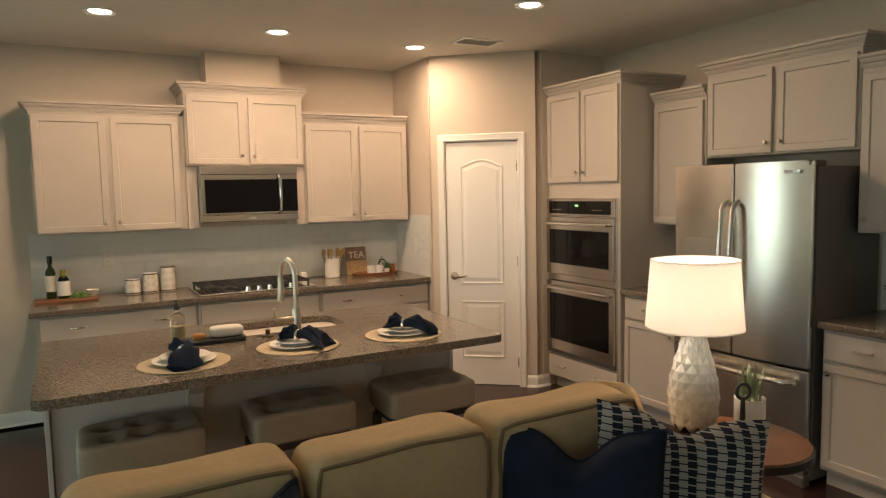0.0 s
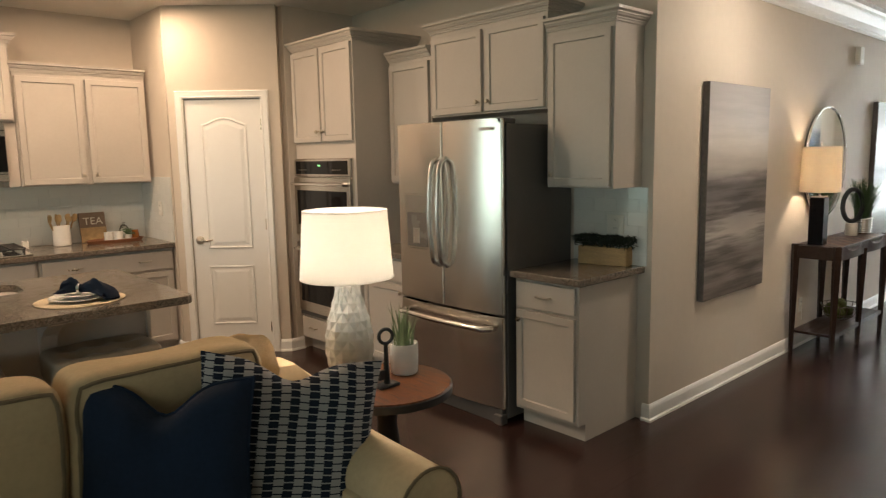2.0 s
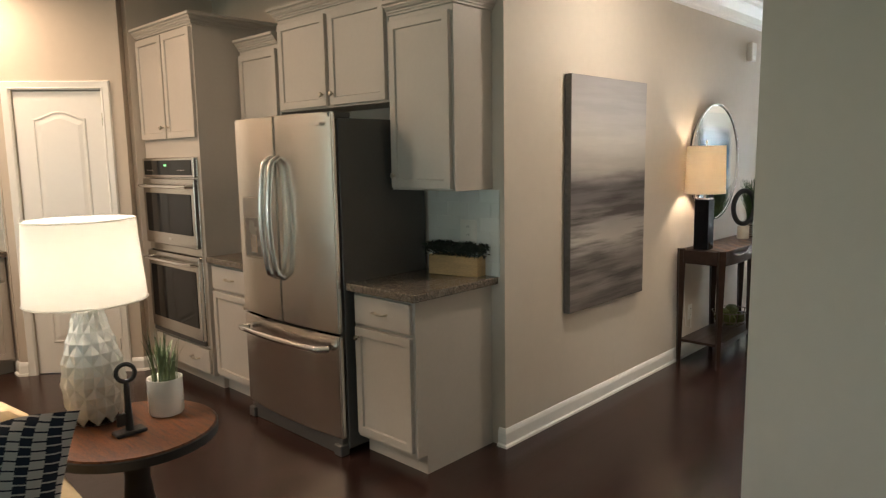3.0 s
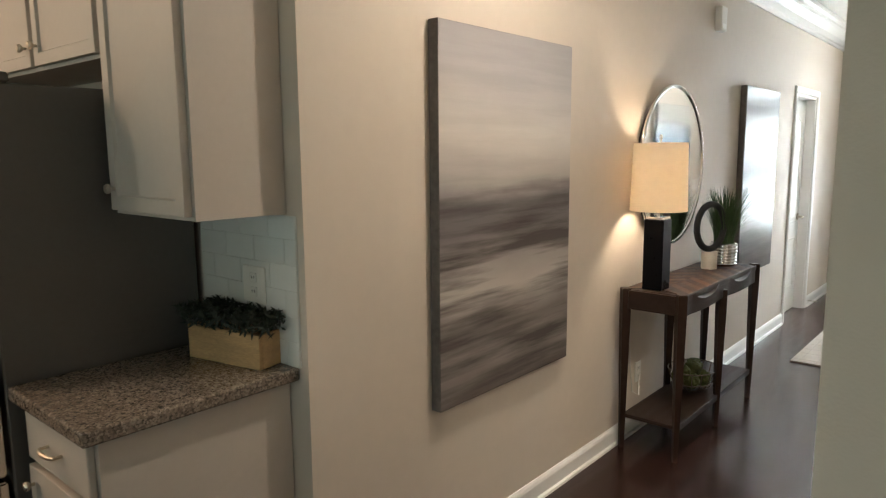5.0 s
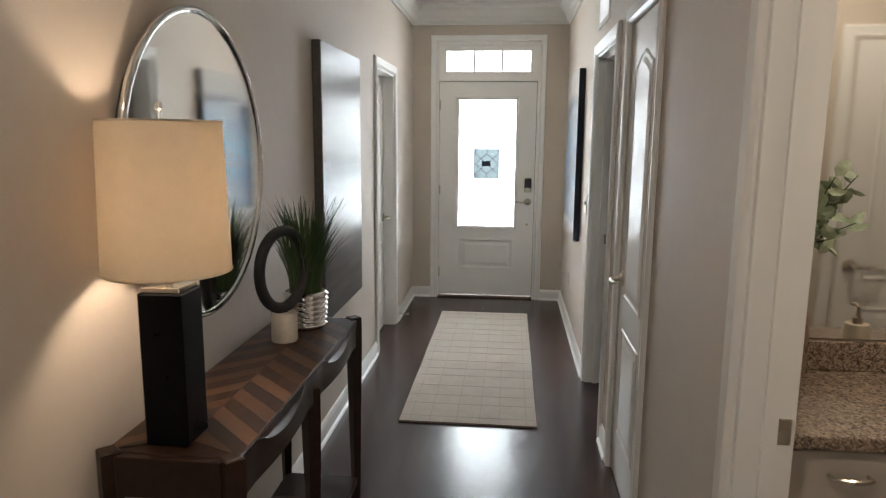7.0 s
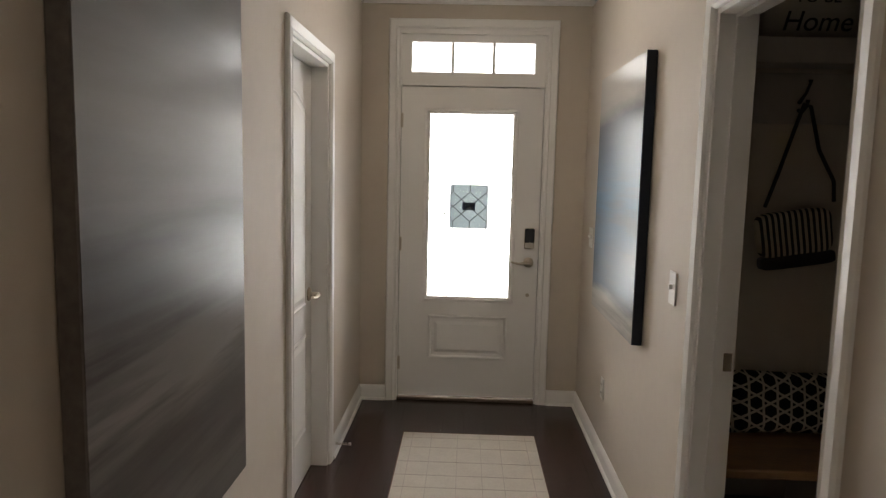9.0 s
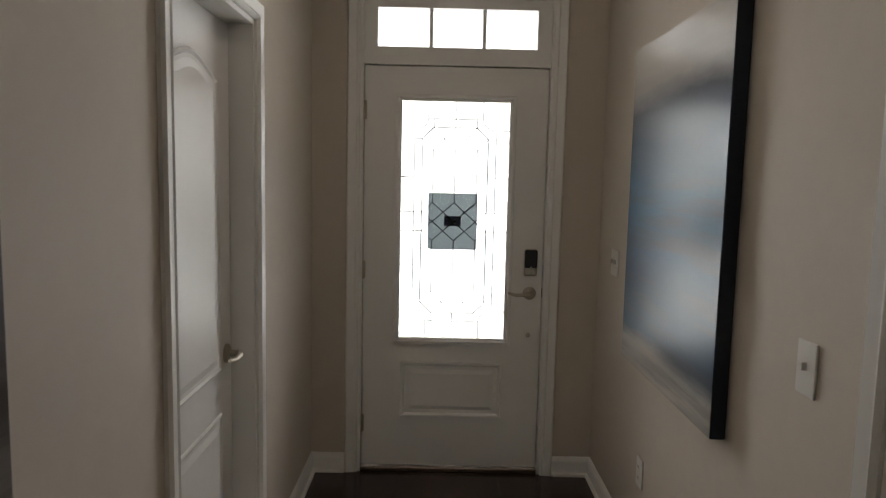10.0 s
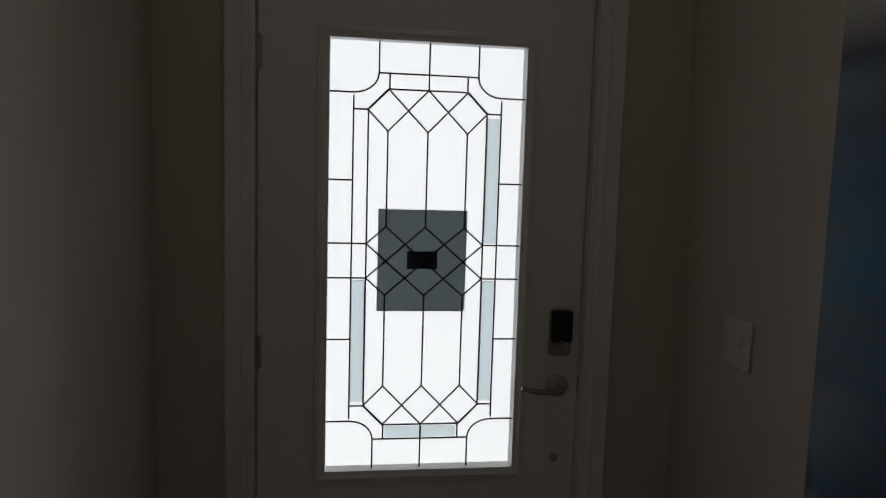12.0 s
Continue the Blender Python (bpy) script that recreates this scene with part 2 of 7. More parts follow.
def painting_mat(name, ramp, sc, blur, coat=0.0, streak=0.8):
    """Brushed abstract sea: bands over the height, smeared sideways."""
    m = bpy.data.materials.new(name)
    m.use_nodes = True
    n, l = m.node_tree.nodes, m.node_tree.links
    b = n["Principled BSDF"]
    b.inputs["Roughness"].default_value = 0.29
    b.inputs["Specular IOR Level"].default_value = 0.13
    b.inputs["Coat Weight"].default_value, b.inputs["Coat Roughness"].default_value = coat, 0.34
    tc, mp, no = n.new("ShaderNodeTexCoord"), n.new("ShaderNodeMapping"), n.new("ShaderNodeTexNoise")
    mp.inputs["Scale"].default_value = sc
    mp.inputs["Rotation"].default_value = (0, radians(3), 0)
    no.inputs["Scale"].default_value, no.inputs["Detail"].default_value = 3.0, 5
    l.new(tc.outputs["Object"], mp.inputs[0]), l.new(mp.outputs[0], no.inputs["Vector"])
    sp = n.new("ShaderNodeSeparateXYZ")
    l.new(tc.outputs["Object"], sp.inputs[0])
    ad, mu = n.new("ShaderNodeMath"), n.new("ShaderNodeMath")
    mu.operation = "MULTIPLY_ADD"
    mu.inputs[1].default_value, mu.inputs[2].default_value = blur, -blur / 2
    l.new(no.outputs[0], mu.inputs[0])
    l.new(sp.outputs["Z"], ad.inputs[0]), l.new(mu.outputs[0], ad.inputs[1])
    cr = n.new("ShaderNodeValToRGB")
    el = cr.color_ramp.elements
    for i, (p, c) in enumerate(ramp):
        e = el[i] if i < 2 else el.new(p)
        e.position, e.color = p, (*c, 1)
    l.new(ad.outputs[0], cr.inputs[0])
    mp2, n2, mr, mk, mu2, mix = n.new("ShaderNodeMapping"), n.new("ShaderNodeTexNoise"), n.new("ShaderNodeMapRange"), n.new("ShaderNodeMapRange"), n.new("ShaderNodeMath"), n.new("ShaderNodeMix")
    mp2.inputs["Scale"].default_value = (0.7, 1, 13)
    mp2.inputs["Rotation"].default_value = (0, radians(-2), 0)
    n2.inputs["Scale"].default_value, n2.inputs["Detail"].default_value, n2.inputs["Roughness"].default_value = 1.6, 5, 0.55
    l.new(mp.inputs[0].links[0].from_socket, mp2.inputs[0]), l.new(mp2.outputs[0], n2.inputs["Vector"])
    mr.inputs[1].default_value, mr.inputs[2].default_value = 0.44, 0.62
    mk.inputs[1].default_value, mk.inputs[2].default_value, mk.inputs[3].default_value, mk.inputs[4].default_value = 0.50, 0.62, streak, streak * 0.12
    l.new(n2.outputs[0], mr.inputs[0]), l.new(ad.outputs[0], mk.inputs[0])
    mu2.operation = "MULTIPLY"
    l.new(mr.outputs[0], mu2.inputs[0]), l.new(mk.outputs[0], mu2.inputs[1])
    mix.data_type = "RGBA"
    mix.inputs[7].default_value = (0.06, 0.05, 0.046, 1)
    l.new(mu2.outputs[0], mix.inputs[0]), l.new(cr.outputs[0], mix.inputs[6]), l.new(mix.outputs[2], b.inputs["Base Color"])
    wv = n.new("ShaderNodeTexNoise")
    wv.inputs["Scale"].default_value = 260
    bp = n.new("ShaderNodeBump")
    bp.inputs["Strength"].default_value, bp.inputs["Distance"].default_value = 0.1, 0.002
    l.new(wv.outputs[0], bp.inputs["Height"]), l.new(bp.outputs[0], b.inputs["Normal"])
    return m


# ---- mesh helpers ----


def link(name, bm, material, smooth=False):
    me = bpy.data.meshes.new(name)
    bmesh.ops.recalc_face_normals(bm, faces=bm.faces)
    bm.to_mesh(me)
    bm.free()
    if smooth:
        for p in me.polygons:
            p.use_smooth = True
        me.set_sharp_from_angle(angle=radians(40))
    me.materials.append(material)
    return new(name, me)


def part(name, bm, material, parent, label="", smooth=False, m=None):
    """One mesh under a thing or a part; the mesh is given in the world, or in the frame m."""
    if m is not None:
        bm.transform(m)
    ob = link(name, bm, material, smooth)
    ob.parent = parent
    base = parent
    inv = Matrix()
    while base is not None:
        inv = inv @ base.matrix_basis.inverted() if base.type == "EMPTY" else inv
        base = base.parent
    if parent.type == "EMPTY":
        ob.matrix_parent_inverse = inv
    return tagged(ob, label)


def thing(name, label, category, at=(0, 0, 0), group="", kind=""):
    e = new(name)
    e.empty_display_size = 0.1
    e.location = at
    return tagged(e, label, category, group, kind)


def solo(name, bm, material, label, category, group="", kind="", smooth=False):
    return tagged(link(name, bm, material, smooth), label, category, group, kind)


def box(x0, x1, y0, y1, z0, z1, bev=0.0, bm=None, seg=1):
    """A box, bevelled, alone or added to bm."""
    one = bmesh.new()
    bmesh.ops.create_cube(one, size=1, matrix=Matrix.LocRotScale(((x0 + x1) / 2, (y0 + y1) / 2, (z0 + z1) / 2), None, (abs(x1 - x0), abs(y1 - y0), abs(z1 - z0))))
    if bev:
        bmesh.ops.bevel(one, geom=one.edges[:], offset=bev, segments=seg, affect="EDGES", profile=0.5)
    return merge(bm, one)


def merge(bm, one):
    if bm is None:
        return one
    me = bpy.data.meshes.new("tmp")
    one.to_mesh(me)
    one.free()
    bm.from_mesh(me)
    bpy.data.meshes.remove(me)
    return bm


def lathe(profile, at=(0, 0, 0), n=32, bm=None, cap=True):
    """A turned shape from (radius, height) rows."""
    one = bmesh.new()
    rings = []
    for r, z in profile:
        rings.append([one.verts.new((at[0] + r * math.cos(2 * math.pi * i / n), at[1] + r * math.sin(2 * math.pi * i / n), at[2] + z)) for i in range(n)])
    for a, b in zip(rings, rings[1:]):
        for i in range(n):
            one.faces.new((a[i], a[(i + 1) % n], b[(i + 1) % n], b[i]))
    if cap:
        if profile[0][0] > 1e-4:
            one.faces.new(rings[0][::-1])
        if profile[-1][0] > 1e-4:
            one.faces.new(rings[-1])
    return merge(bm, one)


def tube(points, r, n=8, bm=None, cap=True):
    """A round bar along points; r is one radius or one for each."""
    one = bmesh.new()
    pts = [Vector(p) for p in points]
    rings = []
    side = None
    for i, p in enumerate(pts):
        d = (pts[min(i + 1, len(pts) - 1)] - pts[max(i - 1, 0)]).normalized()
        if side is None:
            side = d.orthogonal().normalized()
        side = (side - d * side.dot(d)).normalized()
        up = d.cross(side)
        rad = r[i] if isinstance(r, (list, tuple)) else r
        rings.append([one.verts.new(p + rad * (math.cos(2 * math.pi * k / n) * side + math.sin(2 * math.pi * k / n) * up)) for k in range(n)])
    for a, b in zip(rings, rings[1:]):
        for i in range(n):
            one.faces.new((a[i], a[(i + 1) % n], b[(i + 1) % n], b[i]))
    if cap:
        one.faces.new(rings[0][::-1])
        one.faces.new(rings[-1])
    return merge(bm, one)


def sweep(profile, path, bm=None, closed=False):
    """A moulding: profile rows (out, up), path points in plan (x, y, z); out is to the right of the way walked."""
    one = bmesh.new()
    pts = [Vector(p) for p in path]
    rings = []
    for i, p in enumerate(pts):
        a = pts[i] - pts[i - 1] if i or closed else pts[1] - pts[0]
        b = pts[(i + 1) % len(pts)] - pts[i] if i < len(pts) - 1 or closed else a
        a, b = a.normalized(), b.normalized()
        na, nb = Vector((a.y, -a.x, 0)), Vector((b.y, -b.x, 0))
        mit = (na + nb).normalized()
        mit /= max(0.3, mit.dot(na))
        rings.append([one.verts.new(p + mit * o + Vector((0, 0, u))) for o, u in profile])
    pairs = list(zip(rings, rings[1:])) + ([(rings[-1], rings[0])] if closed else [])
    k = len(profile)
    for a, b in pairs:
        for i in range(k):
            one.faces.new((a[i], a[(i + 1) % k], b[(i + 1) % k], b[i]))
    if not closed:
        one.faces.new(rings[0])
        one.faces.new(rings[-1][::-1])
    return merge(bm, one)


def shaker(x0, x1, z0, z1, y=0.0, thick=0.02, rail=0.055):
    """A flat-panel door, its front at y facing -y."""
    bm = box(x0, x1, y, y + thick, z0, z1)
    f = min(bm.faces, key=lambda q: q.calc_center_median().y)
    bmesh.ops.inset_region(bm, faces=[f], thickness=0.002, depth=0.002)
    bmesh.ops.inset_region(bm, faces=[f], thickness=rail, depth=0.0)
    bmesh.ops.inset_region(bm, faces=[f], thickness=0.007, depth=-0.009)
    return bm


def slab_front(x0, x1, z0, z1, y=0.0, thick=0.02):
    return box(x0, x1, y, y + thick, z0, z1, 0.003)


def inset_poly(poly, d):
    out = []
    n = len(poly)
    for i in range(n):
        p, a, b = Vector(poly[i]), Vector(poly[i - 1]), Vector(poly[(i + 1) % n])
        e1, e2 = (p - a).normalized(), (b - p).normalized()
        n1, n2 = Vector((-e1.y, e1.x)), Vector((-e2.y, e2.x))
        m = (n1 + n2).normalized()
        out.append(p + m * d / max(0.4, m.dot(n1)))
    return out


def panel_relief(poly, y, bm, steps=((0, 0), (0.003, 0.004), (0.010, 0.006), (0.018, 0.001), (0.030, 0.001), (0.054, 0.006))):
    """The moulded edge and raised field of a door panel on a face at y that looks to -y."""
    rings = []
    for d, h in steps:
        rings.append([bm.verts.new((q[0], y - 0.0016 - h, q[1])) for q in inset_poly(poly, d)])
    n = len(poly)
    for a, b in zip(rings, rings[1:]):
        for i in range(n):
            bm.faces.new((a[i], a[(i + 1) % n], b[(i + 1) % n], b[i]))
    bm.faces.new(rings[-1])
    return bm


def rect(x0, x1, z0, z1):
    return [(x0, z0), (x1, z0), (x1, z1), (x0, z1)]


def arched(x0, x1, z0, z1, rise, n=14):
    pts = [(x0, z0), (x1, z0)]
    for i in range(n + 1):
        s = i / n
        pts.append((x1 + (x0 - x1) * s, z1 + rise * (0.5 - 0.5 * math.cos(2 * math.pi * s)) ** 0.8))
    return pts


CASE = [(0, 0), (0.062, 0), (0.062, 0.010), (0.055, 0.019), (0.020, 0.015), (0.012, 0.018), (0.004, 0.012), (0, 0.008)]


def casing(m, w, h, parent, drop=0.0):
    """Door casing on three sides, in a frame whose x is along the wall, -y out of it."""
    prof = CASE

    def bar(a, b, flip):
        bm = bmesh.new()
        ra, rb = [], []
        for o, p in prof:
            ra.append(bm.verts.new(a(o, p)))
            rb.append(bm.verts.new(b(o, p)))
        k = len(prof)
        for i in range(k):
            bm.faces.new((ra[i], ra[(i + 1) % k], rb[(i + 1) % k], rb[i]))
        bm.faces.new(ra), bm.faces.new(rb[::-1])
        part("casing", bm, M["trim"], parent, m=m)

    bar(lambda o, p: (-o, -p, 0), lambda o, p: (-o, -p, h + o), 0)
    bar(lambda o, p: (w + o, -p, 0), lambda o, p: (w + o, -p, h + o), 0)
    bar(lambda o, p: (-o, -p, h + o), lambda o, p: (w + o, -p, h + o), 0)


def knob(x, z, y, parent, m):
    part("knob", lathe([(0.005, 0), (0.005, 0.012), (0.013, 0.018), (0.015, 0.024), (0.011, 0.030), (0.0, 0.031)], n=14), M["nickel"], parent, "brushed nickel knob", True, m @ pose(x, y, z, 90, 0, 0))


def pull(x, z, y, parent, m):
    bm = tube([(x - 0.045, y, z), (x - 0.045, y - 0.022, z), (x - 0.03, y - 0.028, z), (x, y - 0.031, z), (x + 0.03, y - 0.028, z), (x + 0.045, y - 0.022, z), (x + 0.045, y, z)], [0.005, 0.005, 0.006, 0.007, 0.006, 0.005, 0.005])
    part("handle", bm, M["nickel"], parent, "brushed nickel bar pull", True, m)


CROWN = [(0, 0), (0.010, 0), (0.010, 0.012), (0.018, 0.012), (0.018, 0.020), (0.026, 0.026), (0.029, 0.036), (0.036, 0.036), (0.036, 0.044), (0.044, 0.050), (0.050, 0.052), (0.050, 0.068), (0, 0.068)]


def upper(m, w, d, z0, z1, label, doors=2, knobs=True, knob_side=None, crown=(True, True)):
    """A wall cabinet: frame m has x along its front, y into the wall."""
    t = thing("wall_cabinet", label, "cabinet", m @ Vector((w / 2, d / 2, z0)), "kitchen wall cabinets")
    part("body", box(0, w, 0.021, d, z0, z1), M["cab"], t, m=m)
    dw = (w - 0.03 - 0.035 * (doors - 1)) / doors
    for i in range(doors):
        a = 0.015 + i * (dw + 0.035)
        dr = part("door", shaker(a, a + dw, z0 + 0.012, z1 - 0.03), M["cab"], t, m=m)
        side = knob_side if doors == 1 else ("r" if i == 0 else "l")
        if side:
            knob(a + dw - 0.03 if side == "r" else a + 0.03, z0 + 0.075, 0, dr, m)
    path = [(0, d, z1)] * crown[0] + [(0, 0.021, z1), (w, 0.021, z1)] + [(w, d, z1)] * crown[1]
    part("crown_moulding", sweep(CROWN, path), M["cab"], t, m=m)
    return t


def base(m, w, d, label, drawers=1, pulls=1, doors=1, knob_side="l", h=0.875):
    t = thing("base_cabinet", label, "cabinet", m @ Vector((w / 2, d / 2, 0)), "kitchen base cabinets")
    part("body", box(0, w, 0.021, d, 0.10, h), M["cab"], t, m=m)
    part("plinth", box(0.0, w, 0.085, d, 0, 0.10), M["cab"], t, m=m)
    dr = part("drawer", slab_front(0.018, w - 0.018, h - 0.165, h - 0.018), M["cab"], t, m=m)
    for i in range(pulls):
        pull(w / 2 if pulls == 1 else w * (0.24 + 0.52 * i), h - 0.09, 0, dr, m)
    dw = (w - 0.036 - 0.03 * (doors - 1)) / doors
    for i in range(doors):
        a = 0.018 + i * (dw + 0.03)
        do = part("door", shaker(a, a + dw, 0.125, h - 0.185), M["cab"], t, m=m)
        side = knob_side if doors == 1 else ("r" if i == 0 else "l")
        knob(a + dw - 0.03 if side == "r" else a + 0.03, h - 0.235, 0, do, m)
    return t

# ---- setting ----
H = 2.75
YL, YR, XF = 1.66, 0.228, 11.515      # hall faces: north, south, front
XE, YP, YK = 4.46, 4.51, 5.79        # kitchen east face, pantry return, range wall
XC = 3.835                            # south hall wall's corner
XW, YS = -4.5, -4.0


def wall_with_holes(name, a0, a1, face, thick, holes, axis, sign):
    """A straight wall along x or y with door-sized holes; face is the room side, sign the way its body goes."""
    t = thing(name, "matte warm beige painted wall", "wall", kind="structure")
    cuts = sorted(holes)
    spans, at = [], a0
    for h0, h1, z0, z1 in cuts:
        spans.append((at, h0, 0, H))
        if z1 < H:
            spans.append((h0, h1, z1, H))
        if z0 > 0:
            spans.append((h0, h1, 0, z0))
        at = h1
    spans.append((at, a1, 0, H))
    for s0, s1, z0, z1 in spans:
        lo, hi = sorted((face, face + sign * thick))
        part("wall_section", box(s0, s1, lo, hi, z0, z1) if axis == "x" else box(lo, hi, s0, s1, z0, z1), M["wall"], t)
    return t


LD = (9.755, 10.49, 0, 2.02)          # study door, north side
ND = (8.53, 9.33, 0, 2.03)            # nook opening, south side
CD = (7.57, 8.18, 0, 2.035)           # closet door
BD = (5.775, 6.56, 0, 2.05)            # bath opening
FD = (0.487, 1.425, 0, 2.40)          # front door with transom
wall_hall_north = wall_with_holes("wall_hall_north", XE, XF, YL, 0.12, [LD], "x", 1)
wall_hall_south = wall_with_holes("wall_hall_south", XC, XF, YR, 0.12, [ND, CD, BD], "x", -1)
wall_front = wall_with_holes("wall_front", YR - 0.12, YL + 0.12, XF, 0.15, [FD], "y", 1)
wall_kitchen_east = wall_with_holes("wall_kitchen_east", YL + 0.12, YP + 0.12, XE, 0.12, [], "y", 1)
wall_pantry_return = wall_with_holes("wall_pantry_return", 3.80, XE, YP, 0.12, [], "x", 1)
wall_range = wall_with_holes("wall_range", XW, 3.2, YK, 0.12, [(-3.65, -1.75, 0.2, 2.1)], "x", 1)
wall_pantry_side = wall_with_holes("wall_pantry_side", 5.10, YK, 3.08, 0.12, [], "y", 1)
wall_living_east = wall_with_holes("wall_living_east", YS, YR - 0.12, XC, 0.12, [], "y", 1)
wall_living_west = wall_with_holes("wall_living_west", YS, YK, XW, 0.12, [(-0.4, 2.2, 0.5, 2.2)], "y", -1)
# the south opening is assumed, it only goes with the added fill lamp
wall_living_south = wall_with_holes("wall_living_south", XW, XC + 0.12, YS, 0.12, [(-4.1, -1.7, 0.5, 2.2)], "x", -1)

# diagonal pantry wall and its door
DIAG = pose(3.08, 5.07, 0, 0, 0, math.degrees(math.atan2(-0.56, 0.66)))
DL = math.hypot(0.56, 0.66)
dw0, dw1, dh = 0.118, 0.718, 2.045
wall_pantry = thing("wall_pantry", "matte warm beige angled pantry wall", "wall", kind="structure")
bm = box(0, dw0, 0, 0.1, 0, H)
bm = box(dw1, DL, 0, 0.1, 0, H, bm=bm)
bm = box(dw0, dw1, 0, 0.1, dh, H, bm=bm)
part("wall_body", bm, M["wall"], wall_pantry, m=DIAG)

ceil = solo("ceiling", box(XW - 0.12, XF + 0.15, YS - 0.12, YK + 0.12, H, H + 0.1), M["ceiling"], "flat off-white painted ceiling", "ceiling", kind="structure")
ground = solo("ground", box(-60, 90, -60, 60, -0.30, -0.06), mat("ground_soil", (0.25, 0.24, 0.21), 0.9, vary=0.2, scale=0.5), "pale concrete and soil ground outside", "ground", kind="structure")

# chase above the cooktop cabinet
solo("chase_wall", box(1.385, 1.96, 5.52, YK, 2.50, H), M["wall"], "beige painted duct chase above the cabinet", "wall", kind="structure")

# baseboards
BB = [(0, 0), (0.014, 0), (0.014, 0.075), (0.010, 0.088), (0.004, 0.098), (0, 0.10)]
SHOE = [(0.014, 0), (0.026, 0), (0.024, 0.012), (0.014, 0.018)]


def skirting(path):
    t = thing("baseboard", "white painted baseboard along the wall", "baseboard", path[0], kind="structure")
    part("board", sweep(BB, path), M["trim"], t)
    part("shoe_moulding", sweep(SHOE, path), M["trim"], t)


skirting([(XE, 1.70, 0), (XE, YL, 0), (LD[0] - 0.064, YL, 0)])
skirting([(LD[1] + 0.064, YL, 0), (XF, YL, 0), (XF, FD[1] + 0.064, 0)])
skirting([(XF, FD[0] - 0.064, 0), (XF, YR, 0), (ND[1] + 0.064, YR, 0)])
skirting([(ND[0] - 0.064, YR, 0), (CD[1] + 0.064, YR, 0)])
skirting([(CD[0] - 0.064, YR, 0), (BD[1] + 0.064, YR, 0)])
skirting([(BD[0] - 0.064, YR, 0), (XC, YR, 0), (XC, YS, 0)])
skirting([(XW, YK, 0), (0.17, YK, 0)])
skirting([tuple(DIAG @ Vector((dw1 + 0.064, 0, 0))), tuple(DIAG @ Vector((DL, 0, 0))), (3.86, YP, 0)])
skirting([(3.08, 5.16, 0), tuple(DIAG @ Vector((0, 0, 0))), tuple(DIAG @ Vector((dw0 - 0.064, 0, 0)))])

# crown moulding round the hall
HC = [(0, 0), (0.012, 0), (0.016, 0.02), (0.03, 0.03), (0.045, 0.07), (0.085, 0.12), (0.10, 0.13), (0.105, 0.15), (0.125, 0.165), (0.125, 0.20), (0, 0.20)]
crown = thing("crown_moulding", "white stepped crown moulding round the hall ceiling", "moulding", kind="structure")
part("moulding", sweep(HC, [(XE + 0.02, YL, H - 0.20), (XF, YL, H - 0.20), (XF, YR, H - 0.20), (XC + 0.02, YR, H - 0.20)]), M["trim"], crown)


def jambs(t, a0, a1, h, m, depth, stop=None):
    """Lining of an opening; frame m: x along the wall, y into it."""
    part("jamb", box(0, 0.018, 0.0, depth, 0, h, 0.001), M["trim"], t, m=m)
    part("jamb", box(a1 - a0 - 0.018, a1 - a0, 0.0, depth, 0, h, 0.001), M["trim"], t, m=m)
    part("jamb", box(0.018, a1 - a0 - 0.018, 0.0, depth, h - 0.018, h, 0.001), M["trim"], t, m=m)
    if stop is not None:
        bm = box(0.018, 0.030, stop, stop + 0.03, 0, h - 0.018)
        bm = box(a1 - a0 - 0.030, a1 - a0 - 0.018, stop, stop + 0.03, 0, h - 0.018, bm=bm)
        bm = box(0.018, a1 - a0 - 0.018, stop, stop + 0.03, h - 0.030, h - 0.018, bm=bm)
        part("door_stop", bm, M["trim"], t, m=m)


def lever(t, x, z, y, m, way=-1, parent=None):
    part("lever_handle", tube([(x, y, z), (x, y - 0.05, z), (x + way * 0.02, y - 0.055, z), (x + way * 0.07, y - 0.052, z - 0.004), (x + way * 0.115, y - 0.048, z + 0.006)], [0.011, 0.011, 0.010, 0.008, 0.006], 10), M["nickel"], parent or t, "brushed nickel lever handle", True, m)
    rose = lathe([(0.033, 0), (0.033, 0.006), (0.026, 0.012), (0.0, 0.013)], n=20)
    rose.transform(pose(x, y, z, 90, 0, 0))
    part("rose", rose, M["nickel"], parent or t, "", True, m)


def hinge(t, x, z, y, m):
    bm = tube([(x, y - 0.004, z - 0.045), (x, y - 0.004, z + 0.045)], 0.006, 8)
    bm = box(x - 0.012, x + 0.012, y - 0.001, y + 0.003, z - 0.044, z + 0.044, bm=bm)
    part("hinge", bm, M["nickel"], t, "nickel butt hinge", False, m)


def panel_door(name, label, m, w, h, hinge_side, depth=0.0, hinges=True, knob_z=0.92, group="white panel doors", way=None):
    """A two-panel arched-top door; frame m: x along the leaf, front face at y = 0 looking to -y."""
    t = thing(name, label, "door", m @ Vector((w / 2, 0, 0)), group, "structure")
    bm = box(0.003, w - 0.003, 0.0, 0.035, 0.005, h - 0.003, 0.0015)
    leaf = part("leaf", bm, M["trim"], t, m=m)
    e = 0.122
    bm = panel_relief(arched(e, w - e, 0.86, h - 0.195, 0.055), 0.0, bmesh.new())
    part("upper_panel", bm, M["trim"], leaf, "", False, m)
    bm = panel_relief(rect(e, w - e, 0.235, 0.72), 0.0, bmesh.new())
    part("lower_panel", bm, M["trim"], leaf, "", False, m)
    hx = 0.0 if hinge_side == "l" else w
    kx = w - 0.06 if hinge_side == "l" else 0.06
    lever(t, kx, knob_z, 0, m, -1 if hinge_side == "l" else 1, leaf)
    if hinges:
        for z in (0.2, 1.05, h - 0.2):
            hinge(t, hx, z, 0, m)
    return t


